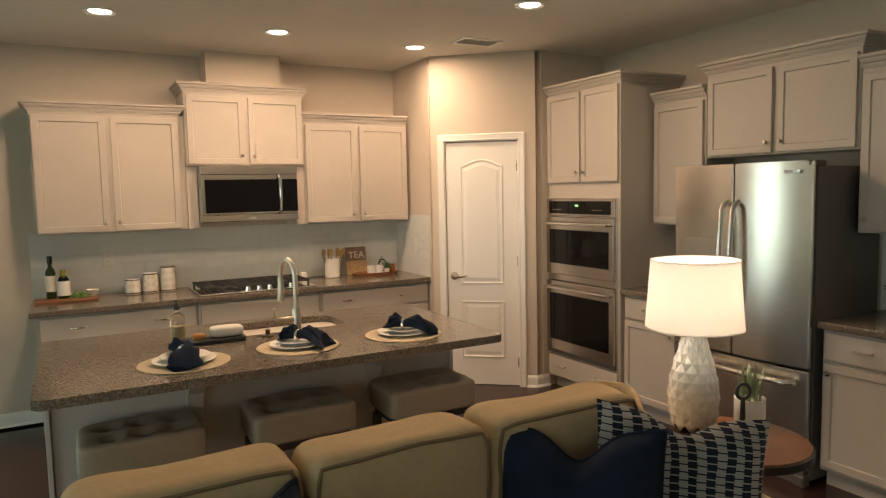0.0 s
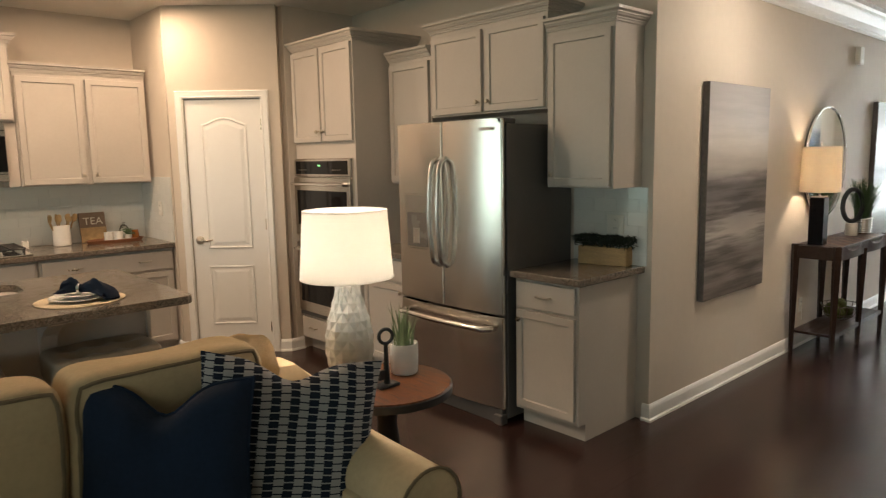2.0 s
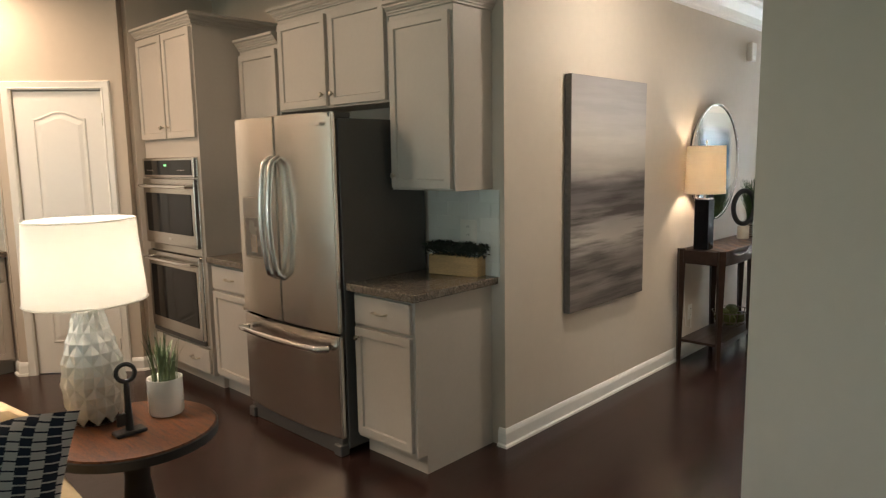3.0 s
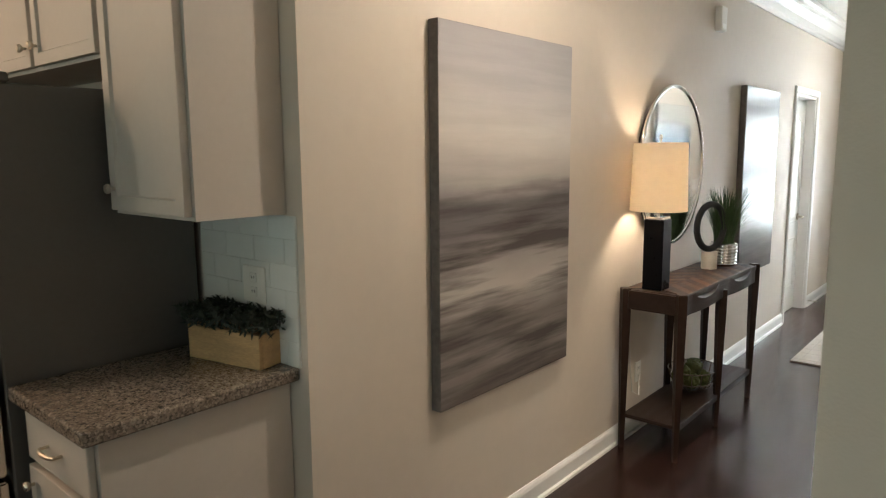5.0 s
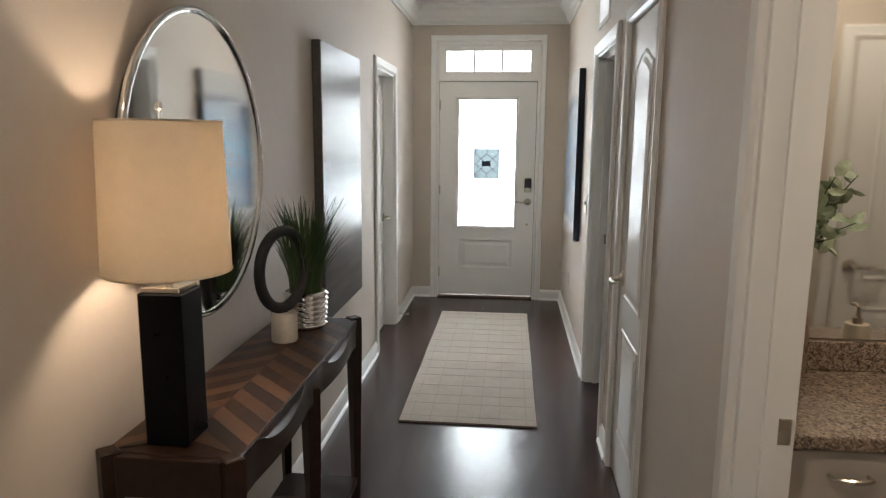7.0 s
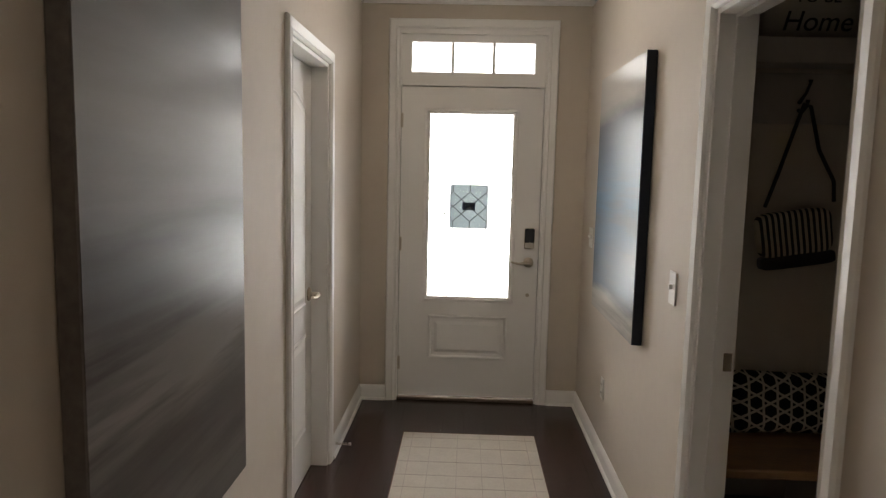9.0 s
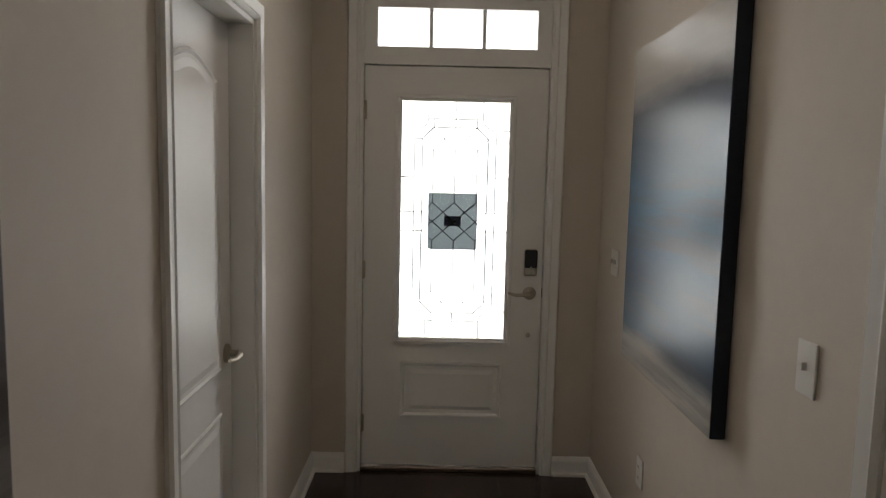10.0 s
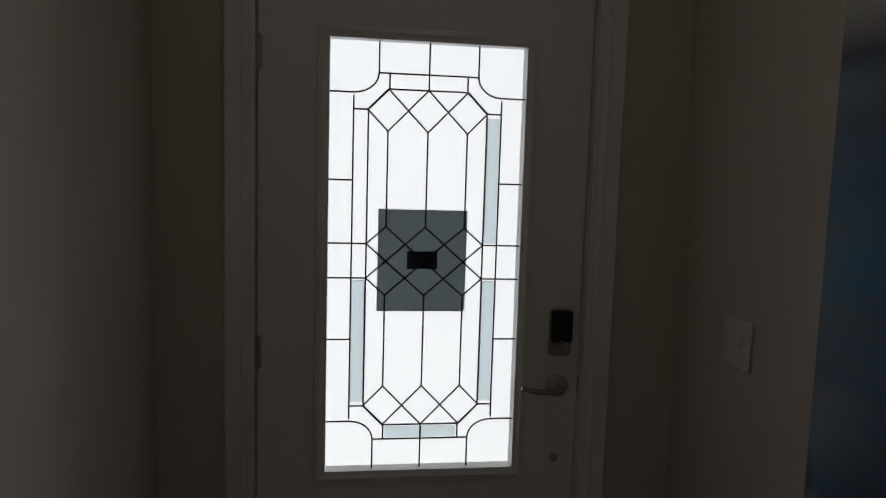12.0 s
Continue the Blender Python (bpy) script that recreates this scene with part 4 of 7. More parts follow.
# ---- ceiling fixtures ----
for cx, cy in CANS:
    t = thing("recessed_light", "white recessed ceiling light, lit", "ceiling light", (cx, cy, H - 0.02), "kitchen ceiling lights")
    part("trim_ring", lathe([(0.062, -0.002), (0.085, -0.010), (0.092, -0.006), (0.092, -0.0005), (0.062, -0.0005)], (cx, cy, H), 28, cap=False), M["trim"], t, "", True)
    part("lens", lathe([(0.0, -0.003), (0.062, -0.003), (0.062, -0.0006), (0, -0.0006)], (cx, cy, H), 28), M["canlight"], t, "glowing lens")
vt = thing("ceiling_vent", "white louvred ceiling air vent", "vent", (3.15, 4.43, H - 0.02))
VM = pose(3.15, 4.43, H, 0, 0, 0)
bm = box(-0.17, 0.17, -0.10, -0.075, -0.008, -0.0005)
bm = box(-0.17, 0.17, 0.075, 0.10, -0.008, -0.0005, bm=bm)
bm = box(-0.17, -0.145, -0.075, 0.075, -0.008, -0.0005, bm=bm)
bm = box(0.145, 0.17, -0.075, 0.075, -0.008, -0.0005, bm=bm)
part("frame", bm, M["trim"], vt, m=VM)
# black sheet stands for the shaded duct behind the slats
part("backing", box(-0.145, 0.145, -0.075, 0.075, -0.002, -0.0005), M["black"], vt, m=VM)
for i in range(7):
    part("slat", box(-0.145, 0.145, -0.012, 0.010, -0.0015, 0.0), M["trim"], vt, m=VM @ pose(0, -0.063 + i * 0.021, -0.004, 28, 0, 0))

# ---- soft shapes ----


def soft_box(x0, x1, y0, y1, z0, z1, n=5.0, cuts=9, wob=0.0, seed=0.0, sag=0.0, dimples=()):
    """A cushion: a rounded box with a little unevenness."""
    bm = bmesh.new()
    bmesh.ops.create_cube(bm, size=2)
    bmesh.ops.subdivide_edges(bm, edges=bm.edges[:], cuts=cuts, use_grid_fill=True)
    c = Vector(((x0 + x1) / 2, (y0 + y1) / 2, (z0 + z1) / 2))
    h = Vector(((x1 - x0) / 2, (y1 - y0) / 2, (z1 - z0) / 2))
    for v in bm.verts:
        v.co = soft_point(v.co, c, h, n, wob, seed, sag, dimples)
    return bm


def soft_point(p, c, h, n, wob, seed, sag, dimples=()):
    f = (abs(p.x) ** n + abs(p.y) ** n + abs(p.z) ** n) ** (1 / n)
    q = p / f
    co = c + Vector((q.x * h.x, q.y * h.y, q.z * h.z))
    if wob:
        co += Vector(noise.noise_vector(co * 5 + Vector((seed, seed, 0)))) * wob
        co += Vector(noise.noise_vector(Vector((co.x * 9, co.y * 22, co.z * 16)) + Vector((seed, 0, seed)))) * wob * 0.28
    if sag and q.z > 0:
        co.z -= sag * (1 - q.x * q.x) * q.z * (0.6 + 0.4 * q.y)
    for dx, dy, d, s in dimples:
        if q.z > 0:
            r2 = (co.x - c.x - dx) ** 2 + (co.y - c.y - dy) ** 2
            co.z -= d * math.exp(-r2 / (s * s)) * q.z
    return co


def edge_loop(x0, x1, y0, y1, z0, z1, side, n=5.0, wob=0.0, seed=0.0, sag=0.0, lift=1.0):
    """Points along the edge of such a cushion, for its piping; side is +1 or -1 in y."""
    c = Vector(((x0 + x1) / 2, (y0 + y1) / 2, (z0 + z1) / 2))
    h = Vector(((x1 - x0) / 2, (y1 - y0) / 2, (z1 - z0) / 2))
    pts = []
    k = 14
    for a, b in (((-1, -1), (1, -1)), ((1, -1), (1, 1)), ((1, 1), (-1, 1)), ((-1, 1), (-1, -1))):
        for i in range(k):
            s = i / k
            p = Vector((a[0] + (b[0] - a[0]) * s, side, a[1] + (b[1] - a[1]) * s))
            pts.append(c + (soft_point(p, c, h, n, wob, seed, sag) - c) * lift)
    return pts + pts[:1]


def pillow(name, label, w, h, t, m, material, chop=0.0, seed=1.0, cord=None):
    """A scatter cushion in its own frame: x across, z up, the thickness along y."""
    bm = bmesh.new()
    k = 20
    grid = {}
    for s in (-1, 1):
        for i in range(k + 1):
            for j in range(k + 1):
                u, v = 2 * i / k - 1, 2 * j / k - 1
                x = w / 2 * u * (1 - 0.075 * (1 - v * v))
                z = h / 2 * v * (1 - 0.075 * (1 - u * u))
                z -= chop * math.exp(-(u / 0.33) ** 2) * max(0, v) ** 1.5
                th = t / 2 * max(0.0, (1 - u ** 4) * (1 - v ** 4)) ** 0.55
                th += 0.010 * noise.noise(Vector((u * 2.4, v * 2.4, seed + s))) * (1 - max(abs(u), abs(v)) ** 4)
                th *= 1 - 0.35 * (chop > 0) * math.exp(-(u / 0.22) ** 2) * max(0, v)
                edge = i in (0, k) or j in (0, k)
                key = (0 if edge else s, i, j)
                if key not in grid:
                    grid[key] = bm.verts.new((x, s * (0 if edge else th), z))
    for s in (-1, 1):
        for i in range(k):
            for j in range(k):
                q = [grid.get((s, a, b)) or grid[(0, a, b)] for a, b in ((i, j), (i + 1, j), (i + 1, j + 1), (i, j + 1))]
                bm.faces.new(q if s < 0 else q[::-1])
    rim = [grid[(0, i, 0)].co.copy() for i in range(k)] + [grid[(0, k, j)].co.copy() for j in range(k)] + [grid[(0, k - i, k)].co.copy() for i in range(k)] + [grid[(0, 0, k - j)].co.copy() for j in range(k + 1)]
    t_ = new(name)
    t_.matrix_basis = m
    tagged(t_, label, "pillow")
    cov = link("cover", bm, material, True)
    cov.parent = t_
    if cord:
        cd = link("piping", tube(rim, 0.006, 6), cord, True)
        cd.parent = t_
    return t_


def pattern_mat(name, dark, light, wide, high):
    """Woven columns: dark blocks parted by thin pale lines beside pale blocks parted by thin dark lines."""
    m = mat(name, dark, 0.9, vary=0.12, scale=10, bump=0.35, bscale=600, spec=0.15)
    n, l = m.node_tree.nodes, m.node_tree.links
    tc, sp = n.new("ShaderNodeTexCoord"), n.new("ShaderNodeSeparateXYZ")
    wob = n.new("ShaderNodeTexNoise")
    wob.inputs["Scale"].default_value = 9
    l.new(tc.outputs["Object"], sp.inputs[0]), l.new(tc.outputs["Object"], wob.inputs["Vector"])

    def calc(op, a, b=None):
        q = n.new("ShaderNodeMath")
        q.operation = op
        for i, v in enumerate((a, b)):
            if isinstance(v, (int, float)):
                q.inputs[i].default_value = v
            elif v is not None:
                l.new(v, q.inputs[i])
        return q.outputs[0]

    ripple = calc("MULTIPLY", wob.outputs[0], 0.5)
    u = calc("ADD", calc("DIVIDE", sp.outputs["X"], wide), ripple)
    column = calc("FLOORED_MODULO", calc("FLOOR", u), 2.0)
    v = calc("ADD", calc("ADD", calc("DIVIDE", sp.outputs["Z"], high), ripple), calc("MULTIPLY", column, 0.5))
    line = calc("LESS_THAN", calc("FRACT", v), 0.17)
    pale = calc("ABSOLUTE", calc("SUBTRACT", column, line))
    mix = n.new("ShaderNodeMix")
    mix.data_type = "RGBA"
    mix.inputs[6].default_value, mix.inputs[7].default_value = (*dark, 1), (*light, 1)
    l.new(pale, mix.inputs[0]), l.new(mix.outputs[2], n["Principled BSDF"].inputs["Base Color"])
    return m


def lattice_mat(name, dark, light, period):
    """Crossing thin light lines at three angles on dark cloth."""
    m = mat(name, dark, 0.9, vary=0.1, bump=0.3, bscale=500, spec=0.15)
    n, l = m.node_tree.nodes, m.node_tree.links
    tc = n.new("ShaderNodeTexCoord")
    last = None
    for a in (0, 60, 120):
        mp, wv, gt = n.new("ShaderNodeMapping"), n.new("ShaderNodeTexWave"), n.new("ShaderNodeMath")
        mp.inputs["Rotation"].default_value = (0, radians(a), 0)
        wv.inputs["Scale"].default_value = period
        wv.inputs["Distortion"].default_value = 0.4
        gt.operation = "GREATER_THAN"
        gt.inputs[1].default_value = 0.93
        l.new(tc.outputs["Object"], mp.inputs[0]), l.new(mp.outputs[0], wv.inputs["Vector"]), l.new(wv.outputs["Fac"], gt.inputs[0])
        if last is None:
            last = gt.outputs[0]
        else:
            mx = n.new("ShaderNodeMath")
            mx.operation = "MAXIMUM"
            l.new(last, mx.inputs[0]), l.new(gt.outputs[0], mx.inputs[1])
            last = mx.outputs[0]
    mix = n.new("ShaderNodeMix")
    mix.data_type = "RGBA"
    mix.inputs[6].default_value, mix.inputs[7].default_value = (*dark, 1), (*light, 1)
    l.new(last, mix.inputs[0]), l.new(mix.outputs[2], n["Principled BSDF"].inputs["Base Color"])
    return m


# ---- sofa ----
sofa = thing("sofa", "tan linen sofa with loose back cushions and piped seams", "sofa", (1.27, 1.5, 0))
part("frame", soft_box(0.12, 2.36, 1.82, 2.03, 0.10, 0.82, 9, 7), M["sofa"], sofa, "", True)
part("base", soft_box(0.15, 2.33, 1.08, 1.95, 0.08, 0.32, 9, 7), M["sofa"], sofa, "", True)
for a, b, s in ((0.36, 1.01, 1), (1.02, 1.56, 2), (1.57, 2.10, 3)):
    part("seat_cushion", soft_box(a - 0.0, b, 1.06, 1.72, 0.30, 0.48, 6, 8, 0.012, s), M["sofa"], sofa, "", True)
for a, b, s, y0 in ((0.34, 0.905, 4.0, 1.69), (0.905, 1.455, 5.0, 1.66), (1.455, 2.06, 6.0, 1.66)):
    q = (a, b, y0, y0 + 0.23, 0.45, 0.968)
    cu = part("back_cushion", soft_box(*q, 8.0, 20, 0.012, s, 0.012), M["sofa"], sofa, "plump tan back cushion", True)
    for side in (-1, 1):
        part("piping", tube(edge_loop(*q, side, 8.0, 0.012, s, 0.012, 1.004), 0.0065, 6), M["piping"], cu, "", True)
for x0, x1 in ((2.10, 2.37), (0.10, 0.36)):
    bm = soft_box(x0, x1, 1.06, 1.93, 0.10, 0.56, 8, 7)
    arm = part("arm", bm, M["sofa"], sofa, "rolled sofa arm", True)
    roll = tube([(x0 + 0.14, 1.045, 0.545), (x0 + 0.14, 1.06, 0.545), (x0 + 0.14, 1.5, 0.56), (x0 + 0.14, 1.92, 0.60)], [0.10, 0.115, 0.118, 0.118], 20)
    part("roll", roll, M["sofa"], arm, "", True)
    part("piping", tube([(x0 + 0.14 + 0.117 * math.cos(a * math.pi / 12), 1.052, 0.545 + 0.117 * math.sin(a * math.pi / 12)) for a in range(25)], 0.0055, 6), M["piping"], arm, "", True)
for fx in (0.18, 2.29):
    for fy in (1.12, 1.96):
        part("foot", lathe([(0.02, 0), (0.03, 0.03), (0.032, 0.10)], (fx, fy, 0), 12), M["darkwood"], sofa)
# throw folded over the end of the sofa back
bm = bmesh.new()
rows = []
for i in range(15):
    s = i / 14
    row = []
    for j in range(13):
        u = j / 12
        x = 1.93 + 0.21 * u
        ang = math.pi * (s * 1.15 - 0.08)
        y = 1.865 + 0.125 * math.cos(ang) * -1
        z = 0.83 + 0.105 * math.sin(ang) if 0 < s < 1 else 0.80
        d = Vector(noise.noise_vector(Vector((x * 14, y * 9, z * 14)))) * 0.018
        row.append(bm.verts.new(Vector((x, y, z)) + d))
    rows.append(row)
for a, b in zip(rows, rows[1:]):
    for i in range(12):
        bm.faces.new((a[i], a[i + 1], b[i + 1], b[i]))
bmesh.ops.solidify(bm, geom=bm.faces[:], thickness=0.022)
solo("throw_blanket", bm, M["throw"], "cream knitted throw bunched over the sofa back", "blanket", smooth=True)

PAT = pattern_mat("navy_block_weave", (0.014, 0.017, 0.028), (0.34, 0.32, 0.30), 0.029, 0.0225)
pillow("pillow", "navy and white block-patterned pillow against the sofa arm", 0.57, 0.52, 0.16, pose(2.018, 1.478, 0.69, -14, 9, -26.6), PAT, 0.06, 2.0)
pillow("pillow", "dark navy linen pillow with chopped top", 0.50, 0.49, 0.17, pose(1.665, 1.535, 0.70, -12, 0, math.degrees(math.atan2(1.397 - 1.693, 1.841 - 1.492))), M["navy"], 0.085, 3.0, M["navy"])
pillow("pillow", "navy and white block-patterned pillow at the far end of the sofa", 0.53, 0.50, 0.16, pose(0.47, 1.60, 0.675, -14, 0, 38), PAT, 0.03, 4.0)
pillow("pillow", "dark navy linen pillow at the far end of the sofa", 0.48, 0.48, 0.16, pose(0.72, 1.50, 0.69, -14, 0, 38), M["navy"], 0.085, 5.0, M["navy"])

# ---- side table and what stands on it ----
TX, TY, TZ = 2.58, 1.70, 0.685
tb = thing("side_table", "round wooden side table with dark turned pedestal", "side table", (TX, TY, 0))
part("tabletop", lathe([(0.245, -0.030), (0.256, -0.022), (0.258, -0.008), (0.252, 0.0), (0.0, 0.0)], (TX, TY, TZ), 48), M["tabletop"], tb, "reddish-brown plank tabletop", True)
part("rim_band", lathe([(0.24, -0.034), (0.2605, -0.034), (0.2605, -0.007), (0.2575, -0.004)], (TX, TY, TZ), 48, cap=False), M["darkwood"], tb, "dark rim band", True)
part("pedestal", lathe([(0.10, 0.03), (0.075, 0.06), (0.045, 0.10), (0.038, 0.30), (0.05, 0.42), (0.038, 0.52), (0.05, 0.60), (0.10, 0.645), (0.11, 0.655)], (TX, TY, 0), 24), M["darkwood"], tb, "dark turned pedestal", True)
for i in range(3):
    a = 2 * math.pi * i / 3 + 0.5
    part("leg", tube([(TX + r * math.cos(a), TY + r * math.sin(a), z) for r, z in ((0.03, 0.09), (0.10, 0.08), (0.18, 0.045), (0.215, 0.018))], [0.03, 0.026, 0.022, 0.016], 8), M["darkwood"], tb, "", True)

LX, LY = 2.527, 1.865
tl = thing("table_lamp", "white faceted ceramic table lamp with drum shade, lit", "lamp", (LX, LY, TZ))
prof = [(0.072, 0.0), (0.080, 0.03), (0.087, 0.065), (0.092, 0.10), (0.094, 0.135), (0.092, 0.17), (0.087, 0.205), (0.079, 0.24), (0.069, 0.275), (0.058, 0.31), (0.050, 0.34), (0.045, 0.372), (0.041, 0.40), (0.038, 0.425)]
bm = bmesh.new()
nn = 10


def facet_ring(i, k, push=0.0):
    r, z = prof[i]
    a = 2 * math.pi * (k + 0.5 * (i % 2)) / nn
    return (LX + (r + push) * math.cos(a), LY + (r + push) * math.sin(a), TZ + z)


ringv = [[bm.verts.new(facet_ring(i, k)) for k in range(nn)] for i in range(len(prof))]
for i in range(1, len(prof) - 1):
    for k in range(nn):
        lft, rgt = ringv[i][k], ringv[i][(k + 1) % nn]
        lo = ringv[i - 1][(k + 1) % nn if i % 2 else k]
        hi = ringv[i + 1][(k + 1) % nn if i % 2 else k]
        if i % 2 == 0:
            lo, hi = ringv[i - 1][k], ringv[i + 1][k]
        a = 2 * math.pi * (k + 0.5 * (i % 2) + 0.5) / nn
        r, z = prof[i]
        c = bm.verts.new((LX + (r + 0.0062) * math.cos(a), LY + (r + 0.0062) * math.sin(a), TZ + z))
        for p, q in ((lft, lo), (lo, rgt), (rgt, hi), (hi, lft)):
            bm.faces.new((p, q, c))
bm.faces.new(ringv[0][::-1])
part("body", bm, M["matte"], tl, "matte white diamond-faceted body")
part("neck", lathe([(0.038, 0.418), (0.038, 0.426), (0.012, 0.430), (0.010, 0.46), (0.016, 0.462), (0.016, 0.50), (0.0, 0.50)], (LX, LY, TZ), 16), M["nickel"], tl, "", True)
S0, S1 = 1.093, 1.357
sh = part("shade", lathe([(0.185, S0), (0.165, S1), (0.1635, S1), (0.1835, S0), (0.185, S0)], (LX, LY, 0), 48, cap=False), M["shade"], tl, "white linen drum shade", True)
for z, r in ((S0, 0.1845), (S1, 0.1645)):
    part("rim", tube([(LX + r * math.cos(a * math.pi / 24), LY + r * math.sin(a * math.pi / 24), z) for a in range(49)], 0.003, 6), M["shade"], sh, "", True)
part("bulb", lathe([(0.0, 0.50), (0.014, 0.505), (0.028, 0.54), (0.026, 0.57), (0.0, 0.59)], (LX, LY, TZ), 16), glow("bulb_glow", (1.0, 0.78, 0.5), 6), tl, "", True).visible_shadow = False

pt = thing("potted_plant", "spiky green succulent in a white cylinder pot", "plant", (2.712, 1.749, TZ))
part("pot", lathe([(0.052, 0.0), (0.057, 0.008), (0.058, 0.125), (0.054, 0.125), (0.052, 0.11), (0.0, 0.11)], (2.712, 1.749, TZ), 28), M["ceramic"], pt, "white ceramic pot", True)
rl = random.Random(7)


def blades(name, at, n, h0, h1, r, w, lean, material, parent, droop=0.0):
    """Upright grass or spiky leaves, each a tapered curved blade."""
    bm = bmesh.new()
    for _ in range(n):
        a, rr = rl.uniform(0, 2 * math.pi), r * math.sqrt(rl.random())
        h, ln = rl.uniform(h0, h1), rl.uniform(0.2, 1) * lean
        b = Vector((at[0] + rr * math.cos(a), at[1] + rr * math.sin(a), at[2]))
        d = Vector((math.cos(a + rl.uniform(-0.6, 0.6)), math.sin(a + rl.uniform(-0.6, 0.6)), 0))
        s = Vector((-d.y, d.x, 0))
        prev = None
        for i in range(5):
            q = i / 4
            c = b + d * (ln * q * q) + Vector((0, 0, h * (q - droop * q * q * q)))
            ww = w * (1 - q) ** 0.7 + 0.0004
            cur = (bm.verts.new(c - s * ww), bm.verts.new(c + d * ww * 0.3), bm.verts.new(c + s * ww))
            if prev:
                bm.faces.new((prev[0], prev[1], cur[1], cur[0]))
                bm.faces.new((prev[1], prev[2], cur[2], cur[1]))
            prev = cur
    return part(name, bm, material, parent)


blades("leaves", (2.712, 1.749, TZ + 0.10), 36, 0.10, 0.20, 0.04, 0.006, 0.05, M["leaf2"], pt)

ky = thing("key_sculpture", "dark cast-iron key ornament standing on a base", "ornament", (2.55, 1.655, TZ))
part("foot", box(2.505, 2.60, 1.635, 1.685, TZ, TZ + 0.012, 0.003), M["iron"], ky)
part("stem", tube([(2.553, 1.66, TZ + 0.01), (2.553, 1.66, TZ + 0.17)], [0.013, 0.008], 10), M["iron"], ky, "", True)
part("bow", tube([(2.553 + 0.026 * math.cos(a * math.pi / 10), 1.66 - 0.008 * math.cos(a * math.pi / 10), TZ + 0.198 + 0.028 * math.sin(a * math.pi / 10)) for a in range(21)], 0.007, 8), M["iron"], ky, "", True)
part("bit", box(2.515, 2.55, 1.655, 1.665, TZ + 0.03, TZ + 0.07, 0.002), M["iron"], ky)

# ---- stools ----


def stool(x, y):
    t = thing("counter_stool", "taupe tufted leather counter stool with dark wood legs", "stool", (x, y, 0), "stools at the island")
    dm = [(dx, dy, 0.034, 0.045) for dx in (-0.12, 0.0, 0.12) for dy in (-0.07, 0.07)]
    part("seat", soft_box(x - 0.235, x + 0.235, y - 0.165, y + 0.165, 0.565, 0.705, 9, 25, 0.004, x, -0.008, dm), M["stool"], t, "button-tufted taupe seat", True)
    for dx, dy, _, _ in dm:
        part("button", lathe([(0.010, 0), (0.007, 0.005), (0.0, 0.006)], (x + dx, y + dy, 0.675), 10), M["stool"], t, "", True)
    part("rail", box(x - 0.205, x + 0.205, y - 0.135, y + 0.135, 0.53, 0.575, 0.004), M["darkwood"], t)
    for sx in (-1, 1):
        for sy in (-1, 1):
            part("leg", tube([(x + sx * 0.20, y + sy * 0.13, 0.0), (x + sx * 0.195, y + sy * 0.127, 0.53)], [0.018, 0.026], 4), M["darkwood"], t, "dark wooden leg")
    for sy in (-1, 1):
        part("stretcher", box(x - 0.19, x + 0.19, y + sy * 0.128 - 0.009, y + sy * 0.128 + 0.009, 0.17, 0.20, 0.003), M["darkwood"], t)
    return t


st = stool(0.615, 3.03)
for x in (1.275, 1.915):
    copy_thing(st, pose(x, 3.03, 0))

# ---- place settings on the island ----
IZ = 0.9155


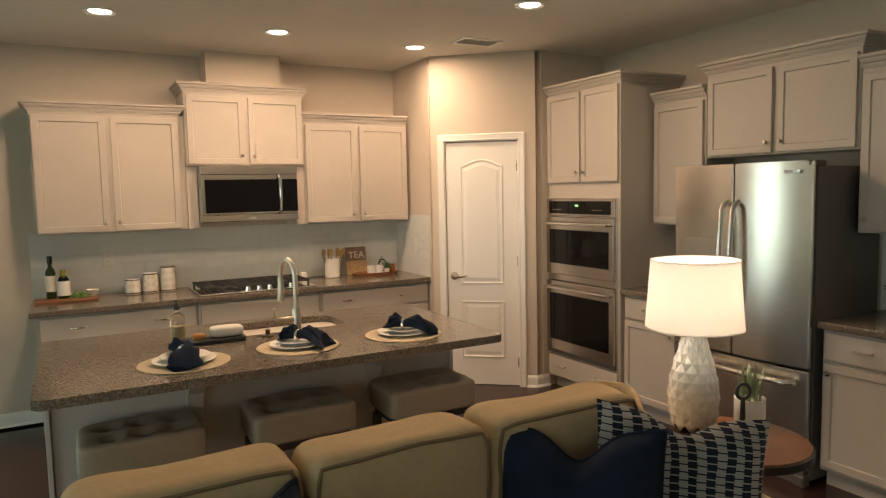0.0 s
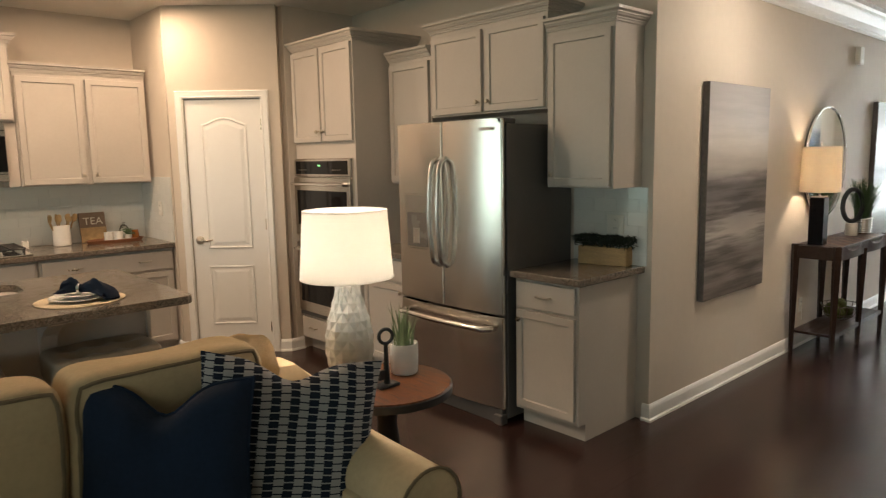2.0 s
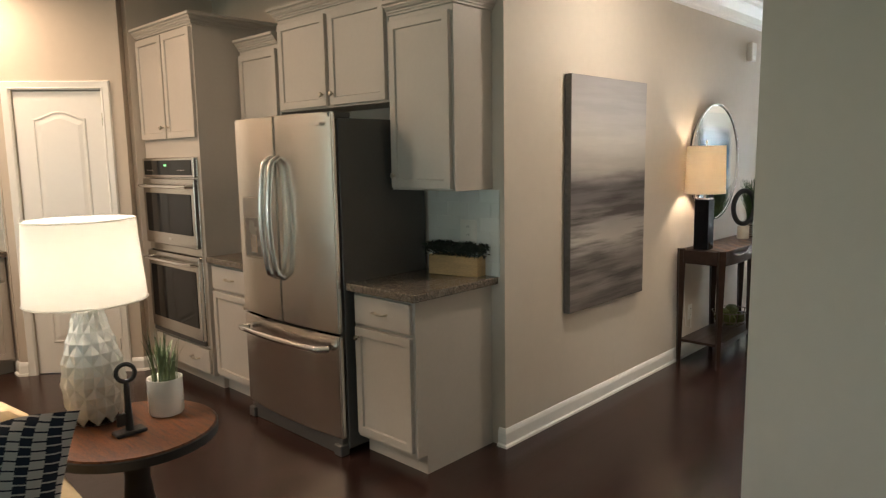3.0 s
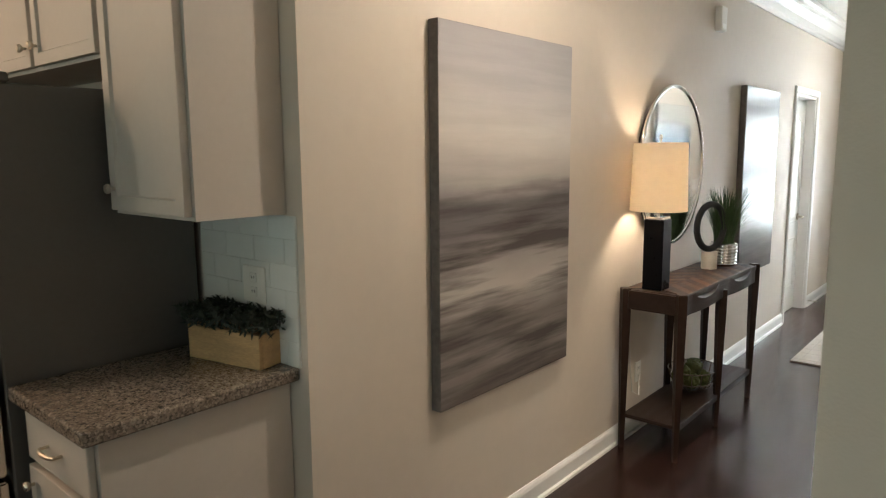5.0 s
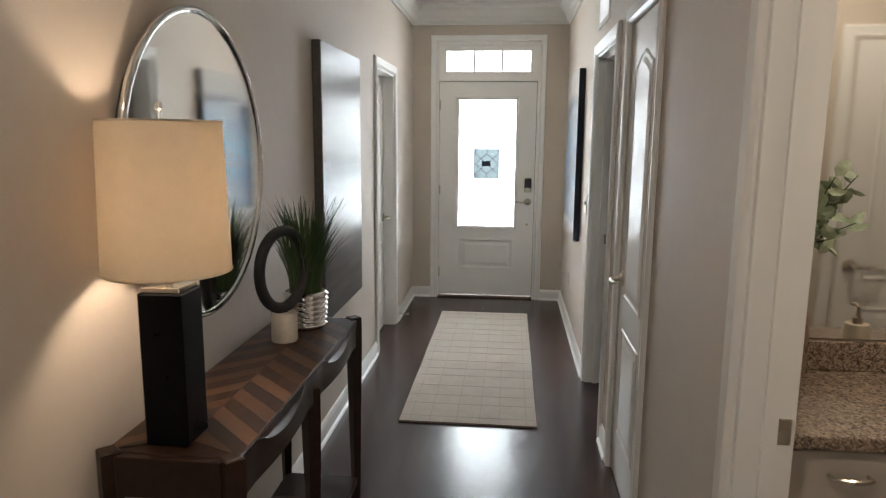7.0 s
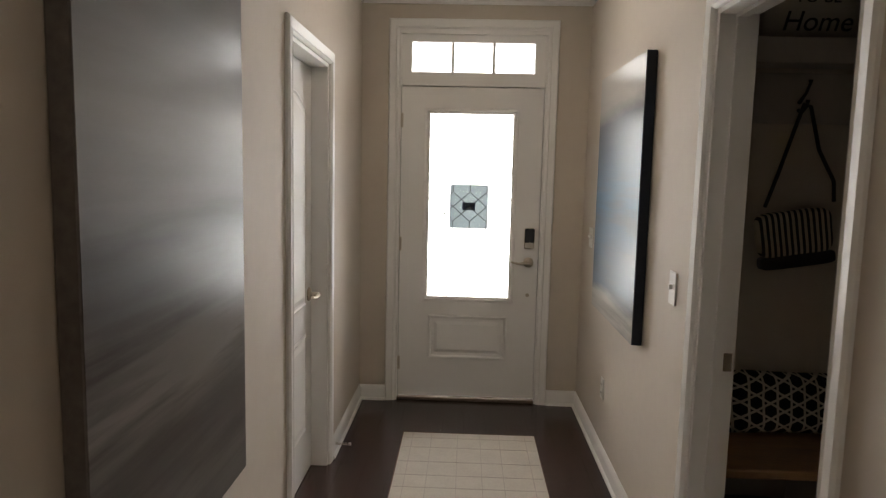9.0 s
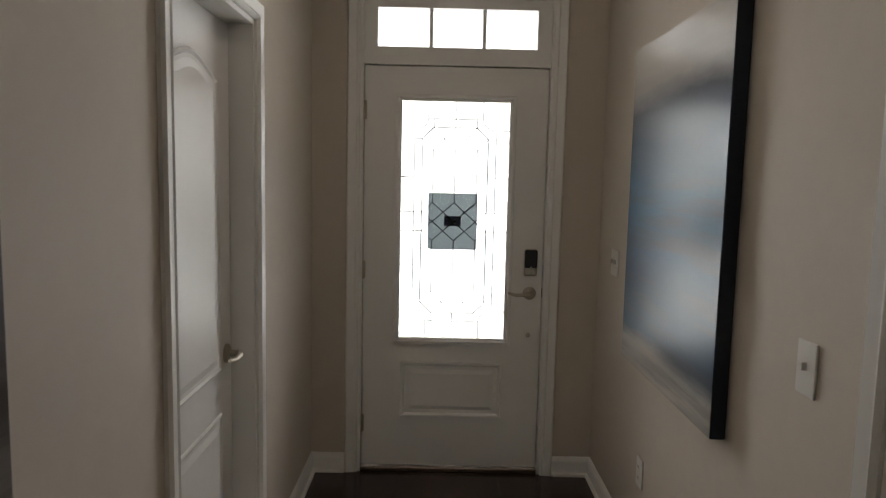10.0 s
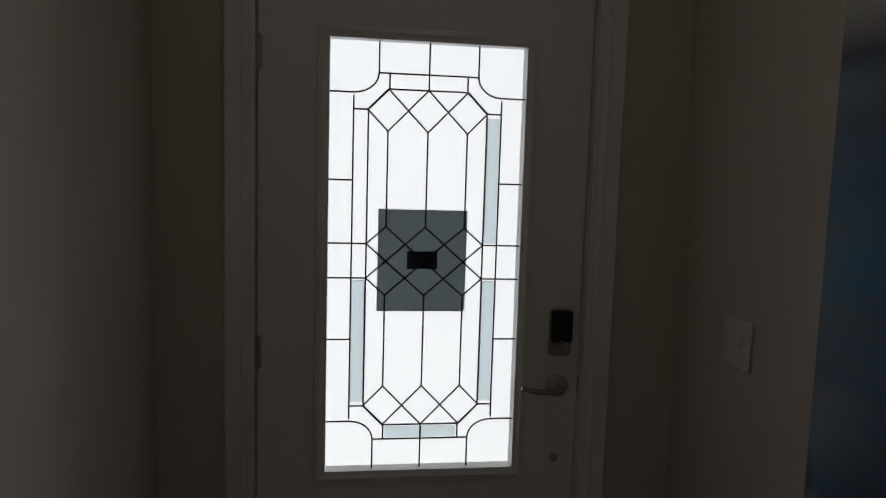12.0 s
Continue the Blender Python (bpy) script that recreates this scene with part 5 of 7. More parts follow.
def setting(x, y, turn):
    m = solo("placemat", lathe([(0.0, 0.0), (0.192, 0.0), (0.195, 0.003), (0.19, 0.005), (0.0, 0.005)], (x, y, IZ), 40), M["mat"], "round woven straw placemat", "placemat", "place settings")
    p = thing("plate_stack", "white plate and bowl stacked on the placemat", "plate", (x, y, IZ + 0.005), "place settings")
    part("plate", lathe([(0.07, 0), (0.09, 0.004), (0.135, 0.014), (0.132, 0.017), (0.09, 0.008), (0.0, 0.008)], (x, y, IZ + 0.0055), 36), M["ceramic"], p, "white dinner plate", True)
    part("side_plate", lathe([(0.05, 0), (0.07, 0.004), (0.105, 0.016), (0.102, 0.019), (0.07, 0.008), (0.0, 0.008)], (x, y, IZ + 0.020), 36), M["ceramic"], p, "white salad plate", True)
    nm = pose(x, y, IZ + 0.035, 0, 0, turn)
    nk = thing("napkin", "dark navy napkin gathered in a silver ring", "napkin", nm.translation, "place settings")
    bm = bmesh.new()
    prev = None
    for i in range(21):
        s = 2 * i / 20 - 1
        q = abs(s)
        along = 0.165 * s if s > 0 else 0.085 * s
        wide = 0.015 + (0.052 if s > 0 else 0.026) * q ** 0.7
        tall = (0.017 + 0.013 * math.sin(math.pi * min(1, q * 1.1)) ** 0.8) * (1 if q < 0.9 else 0.55)
        drop = 0.030 * max(0, s - 0.3) / 0.7
        cur = []
        for k in range(22):
            a = 2 * math.pi * k / 22
            f = 1 + min(1, q * 2.5) * (0.20 * math.cos(3 * a + x * 9 + s * 4) + 0.42 * noise.noise(Vector((along * 22, 3 * math.cos(a) + x, 3 * math.sin(a)))))
            cur.append(bm.verts.new((along + 0.018 * q * math.cos(2 * a + x * 5) * (q > 0.8), wide * f * math.cos(a) + 0.012 * math.sin(s * 3 + x), 0.001 - drop + tall * f * (1 + math.sin(a)))))
        if prev:
            for k in range(22):
                bm.faces.new((prev[k], prev[(k + 1) % 22], cur[(k + 1) % 22], cur[k]))
            if i == 20:
                bm.faces.new(cur)
        else:
            bm.faces.new(cur[::-1])
        prev = cur
    part("cloth", bm, M["navy"], nk, "", True, nm)
    part("ring", tube([(0, 0.021 * math.cos(a * math.pi / 10), 0.019 + 0.021 * math.sin(a * math.pi / 10)) for a in range(21)], 0.0085, 8), M["chrome"], nk, "polished silver napkin ring", True, nm)


setting(0.815, 3.16, -95), setting(1.335, 3.19, -48), setting(1.875, 3.15, -38)

sb = thing("soap_bottle", "clear glass pump bottle with black top", "bottle", (0.852, 3.62, IZ))
part("bottle", lathe([(0.034, 0), (0.037, 0.01), (0.037, 0.11), (0.030, 0.135), (0.013, 0.15), (0.012, 0.165)], (0.852, 3.62, IZ), 24), M["clear"], sb, "clear glass bottle", True)
part("pump", lathe([(0.015, 0.165), (0.015, 0.185), (0.006, 0.188), (0.006, 0.205), (0.012, 0.207), (0.012, 0.215), (0.0, 0.216)], (0.852, 3.62, IZ), 14), M["black"], sb, "black pump top", True)
part("spout", tube([(0.852, 3.62, IZ + 0.21), (0.852, 3.585, IZ + 0.206)], 0.004, 6), M["black"], sb)
part("liquid", lathe([(0.0, 0.004), (0.032, 0.004), (0.033, 0.085), (0.0, 0.085)], (0.852, 3.62, IZ), 20), mat("amber_soap", (0.5, 0.42, 0.22), 0.2), sb, "pale amber soap", True)
tray = solo("vanity_tray", soft_box(0.86, 1.16, 3.47, 3.60, IZ, IZ + 0.022, 10, 7), M["iron"], "dark slate tray beside the sink", "tray", smooth=True)
solo("folded_towel", soft_box(0.99, 1.15, 3.485, 3.585, IZ + 0.0222, IZ + 0.075, 4.5, 9, 0.006, 3), mat("white_terry", (0.72, 0.69, 0.62), 0.95, vary=0.08, scale=20, bump=0.6, bscale=300), "folded white hand towel on the tray", "towel", smooth=True)
solo("soap_bar", soft_box(0.905, 0.965, 3.50, 3.55, IZ + 0.0222, IZ + 0.05, 6, 5), mat("orange_soap", (0.42, 0.19, 0.06), 0.5), "orange soap bar on the tray", "soap", smooth=True)

def words(text, size, m, parent, material):
    c = bpy.data.curves.new("lettering", "FONT")
    c.body, c.size, c.extrude, c.align_x = text, size, 0.0008, "CENTER"
    c.shear = 0.25 if text == "Home" else 0.0
    tmp = bpy.data.objects.new("tmp_text", c)
    me = bpy.data.meshes.new_from_object(tmp)
    bpy.data.objects.remove(tmp)
    bm = bmesh.new()
    bm.from_mesh(me)
    bpy.data.meshes.remove(me)
    part("lettering", bm, material, parent, "raised lettering", m=m)


# ---- things on the range worktop ----
KZ = 0.9155
solo("cutting_board", box(0.16, 0.56, 5.46, 5.66, KZ, KZ + 0.018, 0.004), M["board"], "reddish wooden cutting board", "cutting board")
b1 = thing("oil_bottle", "dark green square oil bottle with black cap", "bottle", (0.265, 5.62, KZ + 0.018))
part("glass", lathe([(0.030, 0), (0.033, 0.006), (0.033, 0.185), (0.026, 0.21), (0.014, 0.225), (0.013, 0.255)], (0.265, 5.62, KZ + 0.0185), 20), M["olive"], b1, "", True)
part("cap", lathe([(0.017, 0.25), (0.017, 0.305), (0.0, 0.306)], (0.265, 5.62, KZ + 0.0185), 16), M["black"], b1, "", True)
part("label", lathe([(0.0336, 0.05), (0.0336, 0.165)], (0.265, 5.62, KZ + 0.0185), 20, cap=False), M["paper"], b1, "cream paper label", True)
b2 = thing("oil_bottle", "olive oil bottle with white label", "bottle", (0.345, 5.585, KZ + 0.018))
part("glass", lathe([(0.036, 0), (0.040, 0.006), (0.040, 0.12), (0.030, 0.15), (0.018, 0.16)], (0.345, 5.585, KZ + 0.0185), 20), M["olive"], b2, "", True)
part("cap", lathe([(0.022, 0.16), (0.022, 0.205), (0.0, 0.206)], (0.345, 5.585, KZ + 0.0185), 16), mat("olive_cap", (0.20, 0.19, 0.04), 0.4), b2, "", True)
part("label", lathe([(0.0406, 0.02), (0.0406, 0.125)], (0.345, 5.585, KZ + 0.0185), 20, cap=False), M["ceramic"], b2, "white paper label", True)
hb = thing("herb_bunch", "bunch of fresh green herbs on the board", "herbs", (0.455, 5.56, KZ + 0.018))
bm = bmesh.new()
for _ in range(90):
    c = Vector((rl.gauss(0.445, 0.03), rl.gauss(5.56, 0.022), KZ + 0.02 + abs(rl.gauss(0, 0.018))))
    d = Vector((rl.uniform(-1, 1), rl.uniform(-1, 1), rl.uniform(-0.4, 0.8))).normalized() * 0.016
    s = d.orthogonal().normalized() * 0.007
    bm.faces.new([bm.verts.new(c - d), bm.verts.new(c + s), bm.verts.new(c + d), bm.verts.new(c - s)])
part("leaves", bm, mat("fresh_herb", (0.12, 0.26, 0.05), 0.5, vary=0.3, scale=30), hb)
solo("small_bowl", lathe([(0.022, 0), (0.026, 0.004), (0.046, 0.045), (0.043, 0.046), (0.022, 0.010), (0.0, 0.008)], (0.525, 5.60, KZ + 0.0185), 28), M["ceramic"], "small white bowl on the cutting board", "bowl", smooth=True)


def quilt_mat():
    m = mat("canister_glaze", (0.70, 0.66, 0.58), 0.3)
    n, l = m.node_tree.nodes, m.node_tree.links
    tc, mp, ck_ = n.new("ShaderNodeTexCoord"), n.new("ShaderNodeMapping"), n.new("ShaderNodeTexChecker")
    mp.inputs["Rotation"].default_value = (0, radians(45), 0)
    ck_.inputs["Scale"].default_value = 26
    ck_.inputs["Color1"].default_value, ck_.inputs["Color2"].default_value = (0.76, 0.73, 0.68, 1), (0.66, 0.61, 0.53, 1)
    l.new(tc.outputs["Object"], mp.inputs[0]), l.new(mp.outputs[0], ck_.inputs[0]), l.new(ck_.outputs[0], n["Principled BSDF"].inputs["Base Color"])
    return m


QM = quilt_mat()
for cx, cy, ch in ((0.80, 5.645, 0.115), (0.925, 5.66, 0.15), (1.055, 5.675, 0.195)):
    t = thing("canister", "white diamond-patterned ceramic canister with thin dark rims", "canister", (cx, cy, KZ), "kitchen canisters")
    part("jar", lathe([(0.053, 0), (0.055, 0.006), (0.0555, ch * 0.4), (0.050, ch - 0.012), (0.0, ch - 0.012)], (cx, cy, KZ), 28), QM, t, "", True)
    part("rim_band", lathe([(0.0505, ch - 0.0118), (0.0525, ch - 0.009), (0.0525, ch - 0.005), (0.0505, ch - 0.003)], (cx, cy, KZ), 28, cap=False), M["bronze"], t, "thin dark metal rim", True)
    part("foot_band", lathe([(0.0535, 0.003), (0.0565, 0.006), (0.0565, 0.010), (0.0545, 0.013)], (cx, cy, KZ), 28, cap=False), M["bronze"], t, "thin dark metal rim", True)
    part("lid", lathe([(0.050, ch - 0.0118), (0.050, ch - 0.002), (0.046, ch), (0.0, ch)], (cx, cy, KZ), 28), M["ceramic"], t, "white lid", True)
ut = thing("utensil_crock", "white ceramic crock filled with wooden spoons", "utensil holder", (2.385, 5.64, KZ))
part("crock", lathe([(0.058, 0), (0.064, 0.006), (0.064, 0.165), (0.058, 0.165), (0.056, 0.02), (0.0, 0.02)], (2.385, 5.64, KZ), 28), M["ceramic"], ut, "", True)
for i in range(7):
    a = i * 0.9
    dx, dy = 0.075 * math.cos(a), 0.035 * math.sin(a)
    bm = tube([(2.385 + dx * 0.4, 5.64 + dy * 0.4, KZ + 0.03), (2.385 + dx * 1.2, 5.64 + dy, KZ + 0.20)], 0.006, 6)
    sp = soft_box(-0.022, 0.022, -0.005, 0.005, 0.0, 0.068, 2.4, 5)
    sp.transform(pose(2.385 + dx * 1.2, 5.64 + dy, KZ + 0.185, 0, dx * 250, a * 30))
    part("wooden_spoon", merge(bm, sp), M["crate"], ut, "", True)
ks = thing("serving_tray", "oval reddish wooden serving tray", "tray", (2.75, 5.56, KZ))
tm = Matrix.Translation((2.755, 5.555, KZ)) @ Matrix.Diagonal((1.0, 0.45, 1, 1))
part("tray", lathe([(0.0, 0.0), (0.205, 0.0), (0.225, 0.028), (0.215, 0.03), (0.20, 0.010), (0.0, 0.010)], n=40), M["board"], ks, "", True, tm)
for cx in (2.70, 2.775):
    t = thing("mug", "white ceramic mug on the tray", "mug", (cx, 5.525, KZ + 0.0105), "mugs on the tray")
    part("cup", lathe([(0.028, 0), (0.034, 0.005), (0.036, 0.078), (0.032, 0.078), (0.030, 0.01), (0.0, 0.01)], (cx, 5.525, KZ + 0.0105), 24), M["ceramic"], t, "", True)
    part("handle", tube([(cx + 0.034 + 0.022 * math.sin(a * math.pi / 8), 5.525, KZ + 0.05 - 0.024 * math.cos(a * math.pi / 8)) for a in range(9)], 0.005, 6), M["ceramic"], t, "", True)
sg = thing("framed_sign", "brown wooden tea sign with tan lower half leaning on the backsplash", "sign", (2.63, 5.70, KZ))
SM = pose(2.635, 5.68, KZ, -12, 0, 0)
part("board", box(-0.10, 0.10, 0, 0.012, 0, 0.25, 0.002), mat("weathered_board", (0.20, 0.14, 0.10), 0.7, vary=0.2), sg, m=SM)
part("paper", box(-0.098, 0.098, -0.002, -0.0004, 0.004, 0.125), M["crate"], sg, "tan lower panel", m=SM)
words("TEA", 0.085, SM @ pose(0.005, -0.0015, 0.15, 90, 0, 0), sg, M["paper"])
hp = thing("potted_herb", "small green plant in a white pot on the tray", "plant", (2.85, 5.53, KZ + 0.01))
part("pot", lathe([(0.022, 0), (0.030, 0.05), (0.0, 0.05)], (2.85, 5.53, KZ + 0.0105), 20), M["ceramic"], hp, "", True)
bm = bmesh.new()
for _ in range(140):
    c = Vector((rl.gauss(2.85, 0.018), rl.gauss(5.53, 0.018), KZ + 0.06 + abs(rl.gauss(0, 0.022))))
    d = Vector((rl.uniform(-1, 1), rl.uniform(-1, 1), rl.uniform(-0.3, 1))).normalized() * 0.012
    s = d.orthogonal().normalized() * 0.006
    bm.faces.new([bm.verts.new(c - d), bm.verts.new(c + s), bm.verts.new(c + d), bm.verts.new(c - s)])
part("leaves", bm, M["leaf"], hp)
solo("glass_jar", lathe([(0.03, 0), (0.042, 0.01), (0.045, 0.07), (0.030, 0.10), (0.026, 0.115), (0.010, 0.125), (0.012, 0.14), (0.0, 0.145)], (2.845, 5.61, KZ + 0.0105), 24), M["clear"], "lidded clear glass jar on the tray", "jar", smooth=True)
solo("honey_jar", lathe([(0.024, 0), (0.027, 0.005), (0.027, 0.055), (0.022, 0.062), (0.023, 0.08), (0.0, 0.081)], (2.915, 5.55, KZ + 0.0105), 20), mat("honey", (0.30, 0.10, 0.02), 0.15, vary=0.2), "amber honey jar with silver lid", "jar", smooth=True)
solo("salt_cup", box(2.10, 2.145, 5.60, 5.645, KZ, KZ + 0.065, 0.006), M["ceramic"], "white square salt cup beside the cooktop", "cup")

# planter crate at the hall corner
cr = thing("planter_box", "pale wooden box full of dark clipped foliage", "planter", (4.335, 1.92, KZ))
CM = pose(4.31, 2.06, KZ, 0, 0, -79)
for q in ((0, 0.30, 0, 0.012, 0, 0.105), (0, 0.30, 0.108, 0.12, 0, 0.105), (0, 0.012, 0.0125, 0.1075, 0, 0.105), (0.288, 0.30, 0.0125, 0.1075, 0, 0.105), (0.0125, 0.2875, 0.0125, 0.1075, 0, 0.09)):
    part("board", box(*q, 0.0015), M["crate"], cr, m=CM)
bm = bmesh.new()
for _ in range(1500):
    c = Vector((rl.uniform(-0.03, 0.33), rl.uniform(-0.025, 0.145), 0.10 + 0.065 * rl.random() ** 0.5))
    d = Vector((rl.uniform(-1, 1), rl.uniform(-1, 1), rl.uniform(-0.1, 1))).normalized() * rl.uniform(0.012, 0.022)
    s = d.orthogonal().normalized() * 0.004
    bm.faces.new([bm.verts.new(c - d), bm.verts.new(c + s), bm.verts.new(c + d), bm.verts.new(c - s)])
part("foliage", bm, M["darkleaf"], cr, "dense blackish-green foliage", m=CM)


def plate_cover(name, label, m, w=0.07, h=0.115, kind="outlet"):
    """A wall plate in a frame whose x is along the wall and -y out of it."""
    t = thing(name, label, "outlet" if kind == "outlet" else "switch", m.translation)
    part("plate", box(-w / 2, w / 2, -0.006, -0.0003, -h / 2, h / 2, 0.002), M["plastic"], t, m=m)
    if kind == "outlet":
        for z in (-0.022, 0.022):
            s = part("socket", box(-0.017, 0.017, -0.0085, -0.0062, z - 0.015, z + 0.015, 0.002), M["plastic"], t, m=m)
            for x in (-0.006, 0.006):
                part("slot", box(x - 0.0012, x + 0.0012, -0.0093, -0.0086, z - 0.004, z + 0.006), M["black"], s, m=m)
    else:
        n = 2 if kind == "double" else 1
        for i in range(n):
            cx = (i - (n - 1) / 2) * 0.046
            part("rocker" if kind == "rocker" else "toggle", box(cx - 0.005, cx + 0.005, -0.018, -0.0062, -0.004, 0.014, 0.001), M["plastic"], t, m=m)
    return t


plate_cover("outlet", "white outlet cover on the tiled backsplash", pose(0.648, YK - 0.009, 1.18), 0.07, 0.115)
plate_cover("outlet", "white outlet cover on the tiled pantry side", pose(3.08 - 0.009, 5.36, 1.18, 0, 0, -90), 0.07, 0.115)
plate_cover("outlet", "white outlet cover above the corner worktop", pose(XE - 0.009, 1.895, 1.145, 0, 0, -90), 0.115, 0.115)

# ---- hall: pictures, mirror, console ----
GREYSEA = [(0.0, (0.12, 0.10, 0.09)), (1.0, (0.30, 0.285, 0.29)), (0.10, (0.24, 0.215, 0.20)), (0.20, (0.17, 0.15, 0.14)), (0.30, (0.42, 0.385, 0.355)), (0.40, (0.26, 0.235, 0.225)), (0.47, (0.15, 0.135, 0.135)), (0.54, (0.14, 0.128, 0.13)), (0.60, (0.36, 0.335, 0.315)), (0.72, (0.50, 0.465, 0.43)), (0.87, (0.37, 0.353, 0.352))]
BLUESEA = [(0.0, (0.50, 0.47, 0.42)), (1.0, (0.50, 0.47, 0.42)), (0.07, (0.46, 0.44, 0.40)), (0.12, (0.03, 0.07, 0.12)), (0.30, (0.006, 0.036, 0.085)), (0.50, (0.012, 0.095, 0.18)), (0.70, (0.008, 0.036, 0.078)), (0.80, (0.05, 0.06, 0.08)), (0.86, (0.42, 0.40, 0.37))]


def canvas(label, m, w, h, ramp, seed, sc=(0.9, 1, 3.2), blur=0.09, thick=0.045, streak=0.8, edge=None):
    """A stretched canvas; frame m: x along the wall, -y out of it; its face keeps its own frame from 0 to 1 in height."""
    t = new("wall_painting")
    t.matrix_basis = m
    tagged(t, label, "painting")
    bm = box(0, w, -thick, -0.002, 0, h, 0.003)
    fr_ = link("stretcher", bm, edge or M["canvas_edge"])
    fr_.parent = t
    bm = box(0.002, w - 0.002, -thick - 0.0015, -thick - 0.0003, 0.002 / h, 1 - 0.002 / h)
    mt = painting_mat("abstract_sea", ramp, sc, blur, streak=streak)
    mt.node_tree.nodes["Mapping"].inputs["Location"].default_value = (seed, 0, seed)
    fc = link("canvas_face", bm, mt)
    fc.scale = (1, 1, h)
    fc.parent = t
    return t


canvas("large grey abstract seascape canvas on the hall wall", pose(4.995, YL, 0.63), 0.867, 1.348, [(p, tuple(1.22 * v for v in c)) for p, c in GREYSEA], 0.3, streak=0.85)
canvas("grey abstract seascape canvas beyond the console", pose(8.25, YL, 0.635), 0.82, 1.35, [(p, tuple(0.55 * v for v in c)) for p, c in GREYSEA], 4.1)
canvas("deep blue abstract canvas with pale edges", pose(10.87, YR, 0.81, 0, 0, 180), 0.905, 1.21, BLUESEA, 2.0, (0.6, 1, 2.2), 0.12, streak=0.5, edge=mat("navy_canvas_edge", (0.012, 0.018, 0.032), 0.7, vary=0.3))

mi = thing("round_mirror", "round wall mirror with thin polished metal frame", "mirror", (7.035, YL, 1.0))
MC = Vector((7.035, 1.632, 1.458))
part("glass", lathe([(0.0, 0), (0.434, 0), (0.434, 0.004), (0.0, 0.004)], n=72), M["mirror"], mi, "silvered mirror glass", False, Matrix.Translation(MC) @ pose(0, 0, 0, 90, 0, 0))
part("frame", tube([(MC.x + 0.439 * math.cos(a * math.pi / 36), MC.y - 0.004, MC.z + 0.439 * math.sin(a * math.pi / 36)) for a in range(73)], 0.011, 10), M["chrome"], mi, "polished metal frame", True)
part("back_plate", lathe([(0.0, -0.026), (0.42, -0.026), (0.44, -0.001), (0.0, -0.001)], n=48), M["darkwood"], mi, "", False, Matrix.Translation(MC) @ pose(0, 0, 0, 90, 0, 0))

# console table
co = thing("console_table", "dark walnut console table with scalloped drawer fronts", "console table", (7.03, 1.47, 0))
X0, X1, Y0, Y1, CT = 6.42, 7.635, 1.305, 1.632, 0.848


def herringbone():
    """The top's inlaid strips, angled both ways."""
    t = part("tabletop", box(X0 + 0.03, X1 - 0.03, Y0 + 0.005, Y1 - 0.005, CT - 0.03, CT - 0.0025, 0.002), M["walnut"], co, "herringbone veneered top")
    k = 0
    nx = 18
    wx = (X1 - X0 - 0.07) / nx
    for i in range(nx):
        for row in range(2):
            a, b = (Y0 + 0.008, (Y0 + Y1) / 2) if row == 0 else ((Y0 + Y1) / 2, Y1 - 0.008)
            x = X0 + 0.035 + i * wx
            sh_ = 0.15 if row == 0 else -0.15
            bm = bmesh.new()
            lo = [max(X0 + 0.033, min(X1 - 0.033, v)) for v in (x - sh_ / 2, x + wx - 0.0008 - sh_ / 2)]
            hi = [max(X0 + 0.033, min(X1 - 0.033, v)) for v in (x + sh_ / 2, x + wx - 0.0008 + sh_ / 2)]
            z = CT
            lowr = [bm.verts.new(p) for p in ((lo[0], a, z), (lo[1], a, z), (hi[1], b - 0.0008, z), (hi[0], b - 0.0008, z))]
            bm.faces.new(lowr)
            r = bmesh.ops.extrude_face_region(bm, geom=bm.faces[:])
            for v in r["geom"]:
                if isinstance(v, bmesh.types.BMVert):
                    v.co.z -= 0.0022
            part("strip", bm, STRIP[(i * 7 + row * 3) % 4], t)


STRIP = [mat("walnut_strip", c, 0.4, vary=0.35, scale=5, bump=0.05, bscale=80, stretch=(2, 9, 9), spec=0.35) for c in ((0.085, 0.040, 0.020), (0.036, 0.017, 0.010), (0.115, 0.056, 0.029), (0.026, 0.013, 0.008))]
herringbone()


def apron(x0, x1, y):
    """A drawer front with a scooped finger pull along its top edge."""
    bm = bmesh.new()
    n = 24
    f, b = [], []
    for i in range(n + 1):
        s = i / n
        x = x0 + (x1 - x0) * s
        d = 0.042 * max(0.0, 1 - ((s - 0.5) / 0.30) ** 2) ** 0.7
        bulge = 0.012 * max(0.0, 1 - ((s - 0.5) / 0.36) ** 2)
        f.append([bm.verts.new((x, y - bulge, CT - 0.105)), bm.verts.new((x, y - bulge, CT - 0.008 - d))])
        b.append([bm.verts.new((x, y + 0.02, CT - 0.105)), bm.verts.new((x, y + 0.035, CT - 0.004 - d * 0.4))])
    for i in range(n):
        bm.faces.new((f[i][0], f[i + 1][0], f[i + 1][1], f[i][1]))
        bm.faces.new((f[i][1], f[i + 1][1], b[i + 1][1], b[i][1]))
        bm.faces.new((b[i][1], b[i + 1][1], b[i + 1][0], b[i][0]))
        bm.faces.new((b[i][0], b[i + 1][0], f[i + 1][0], f[i][0]))
    return bm


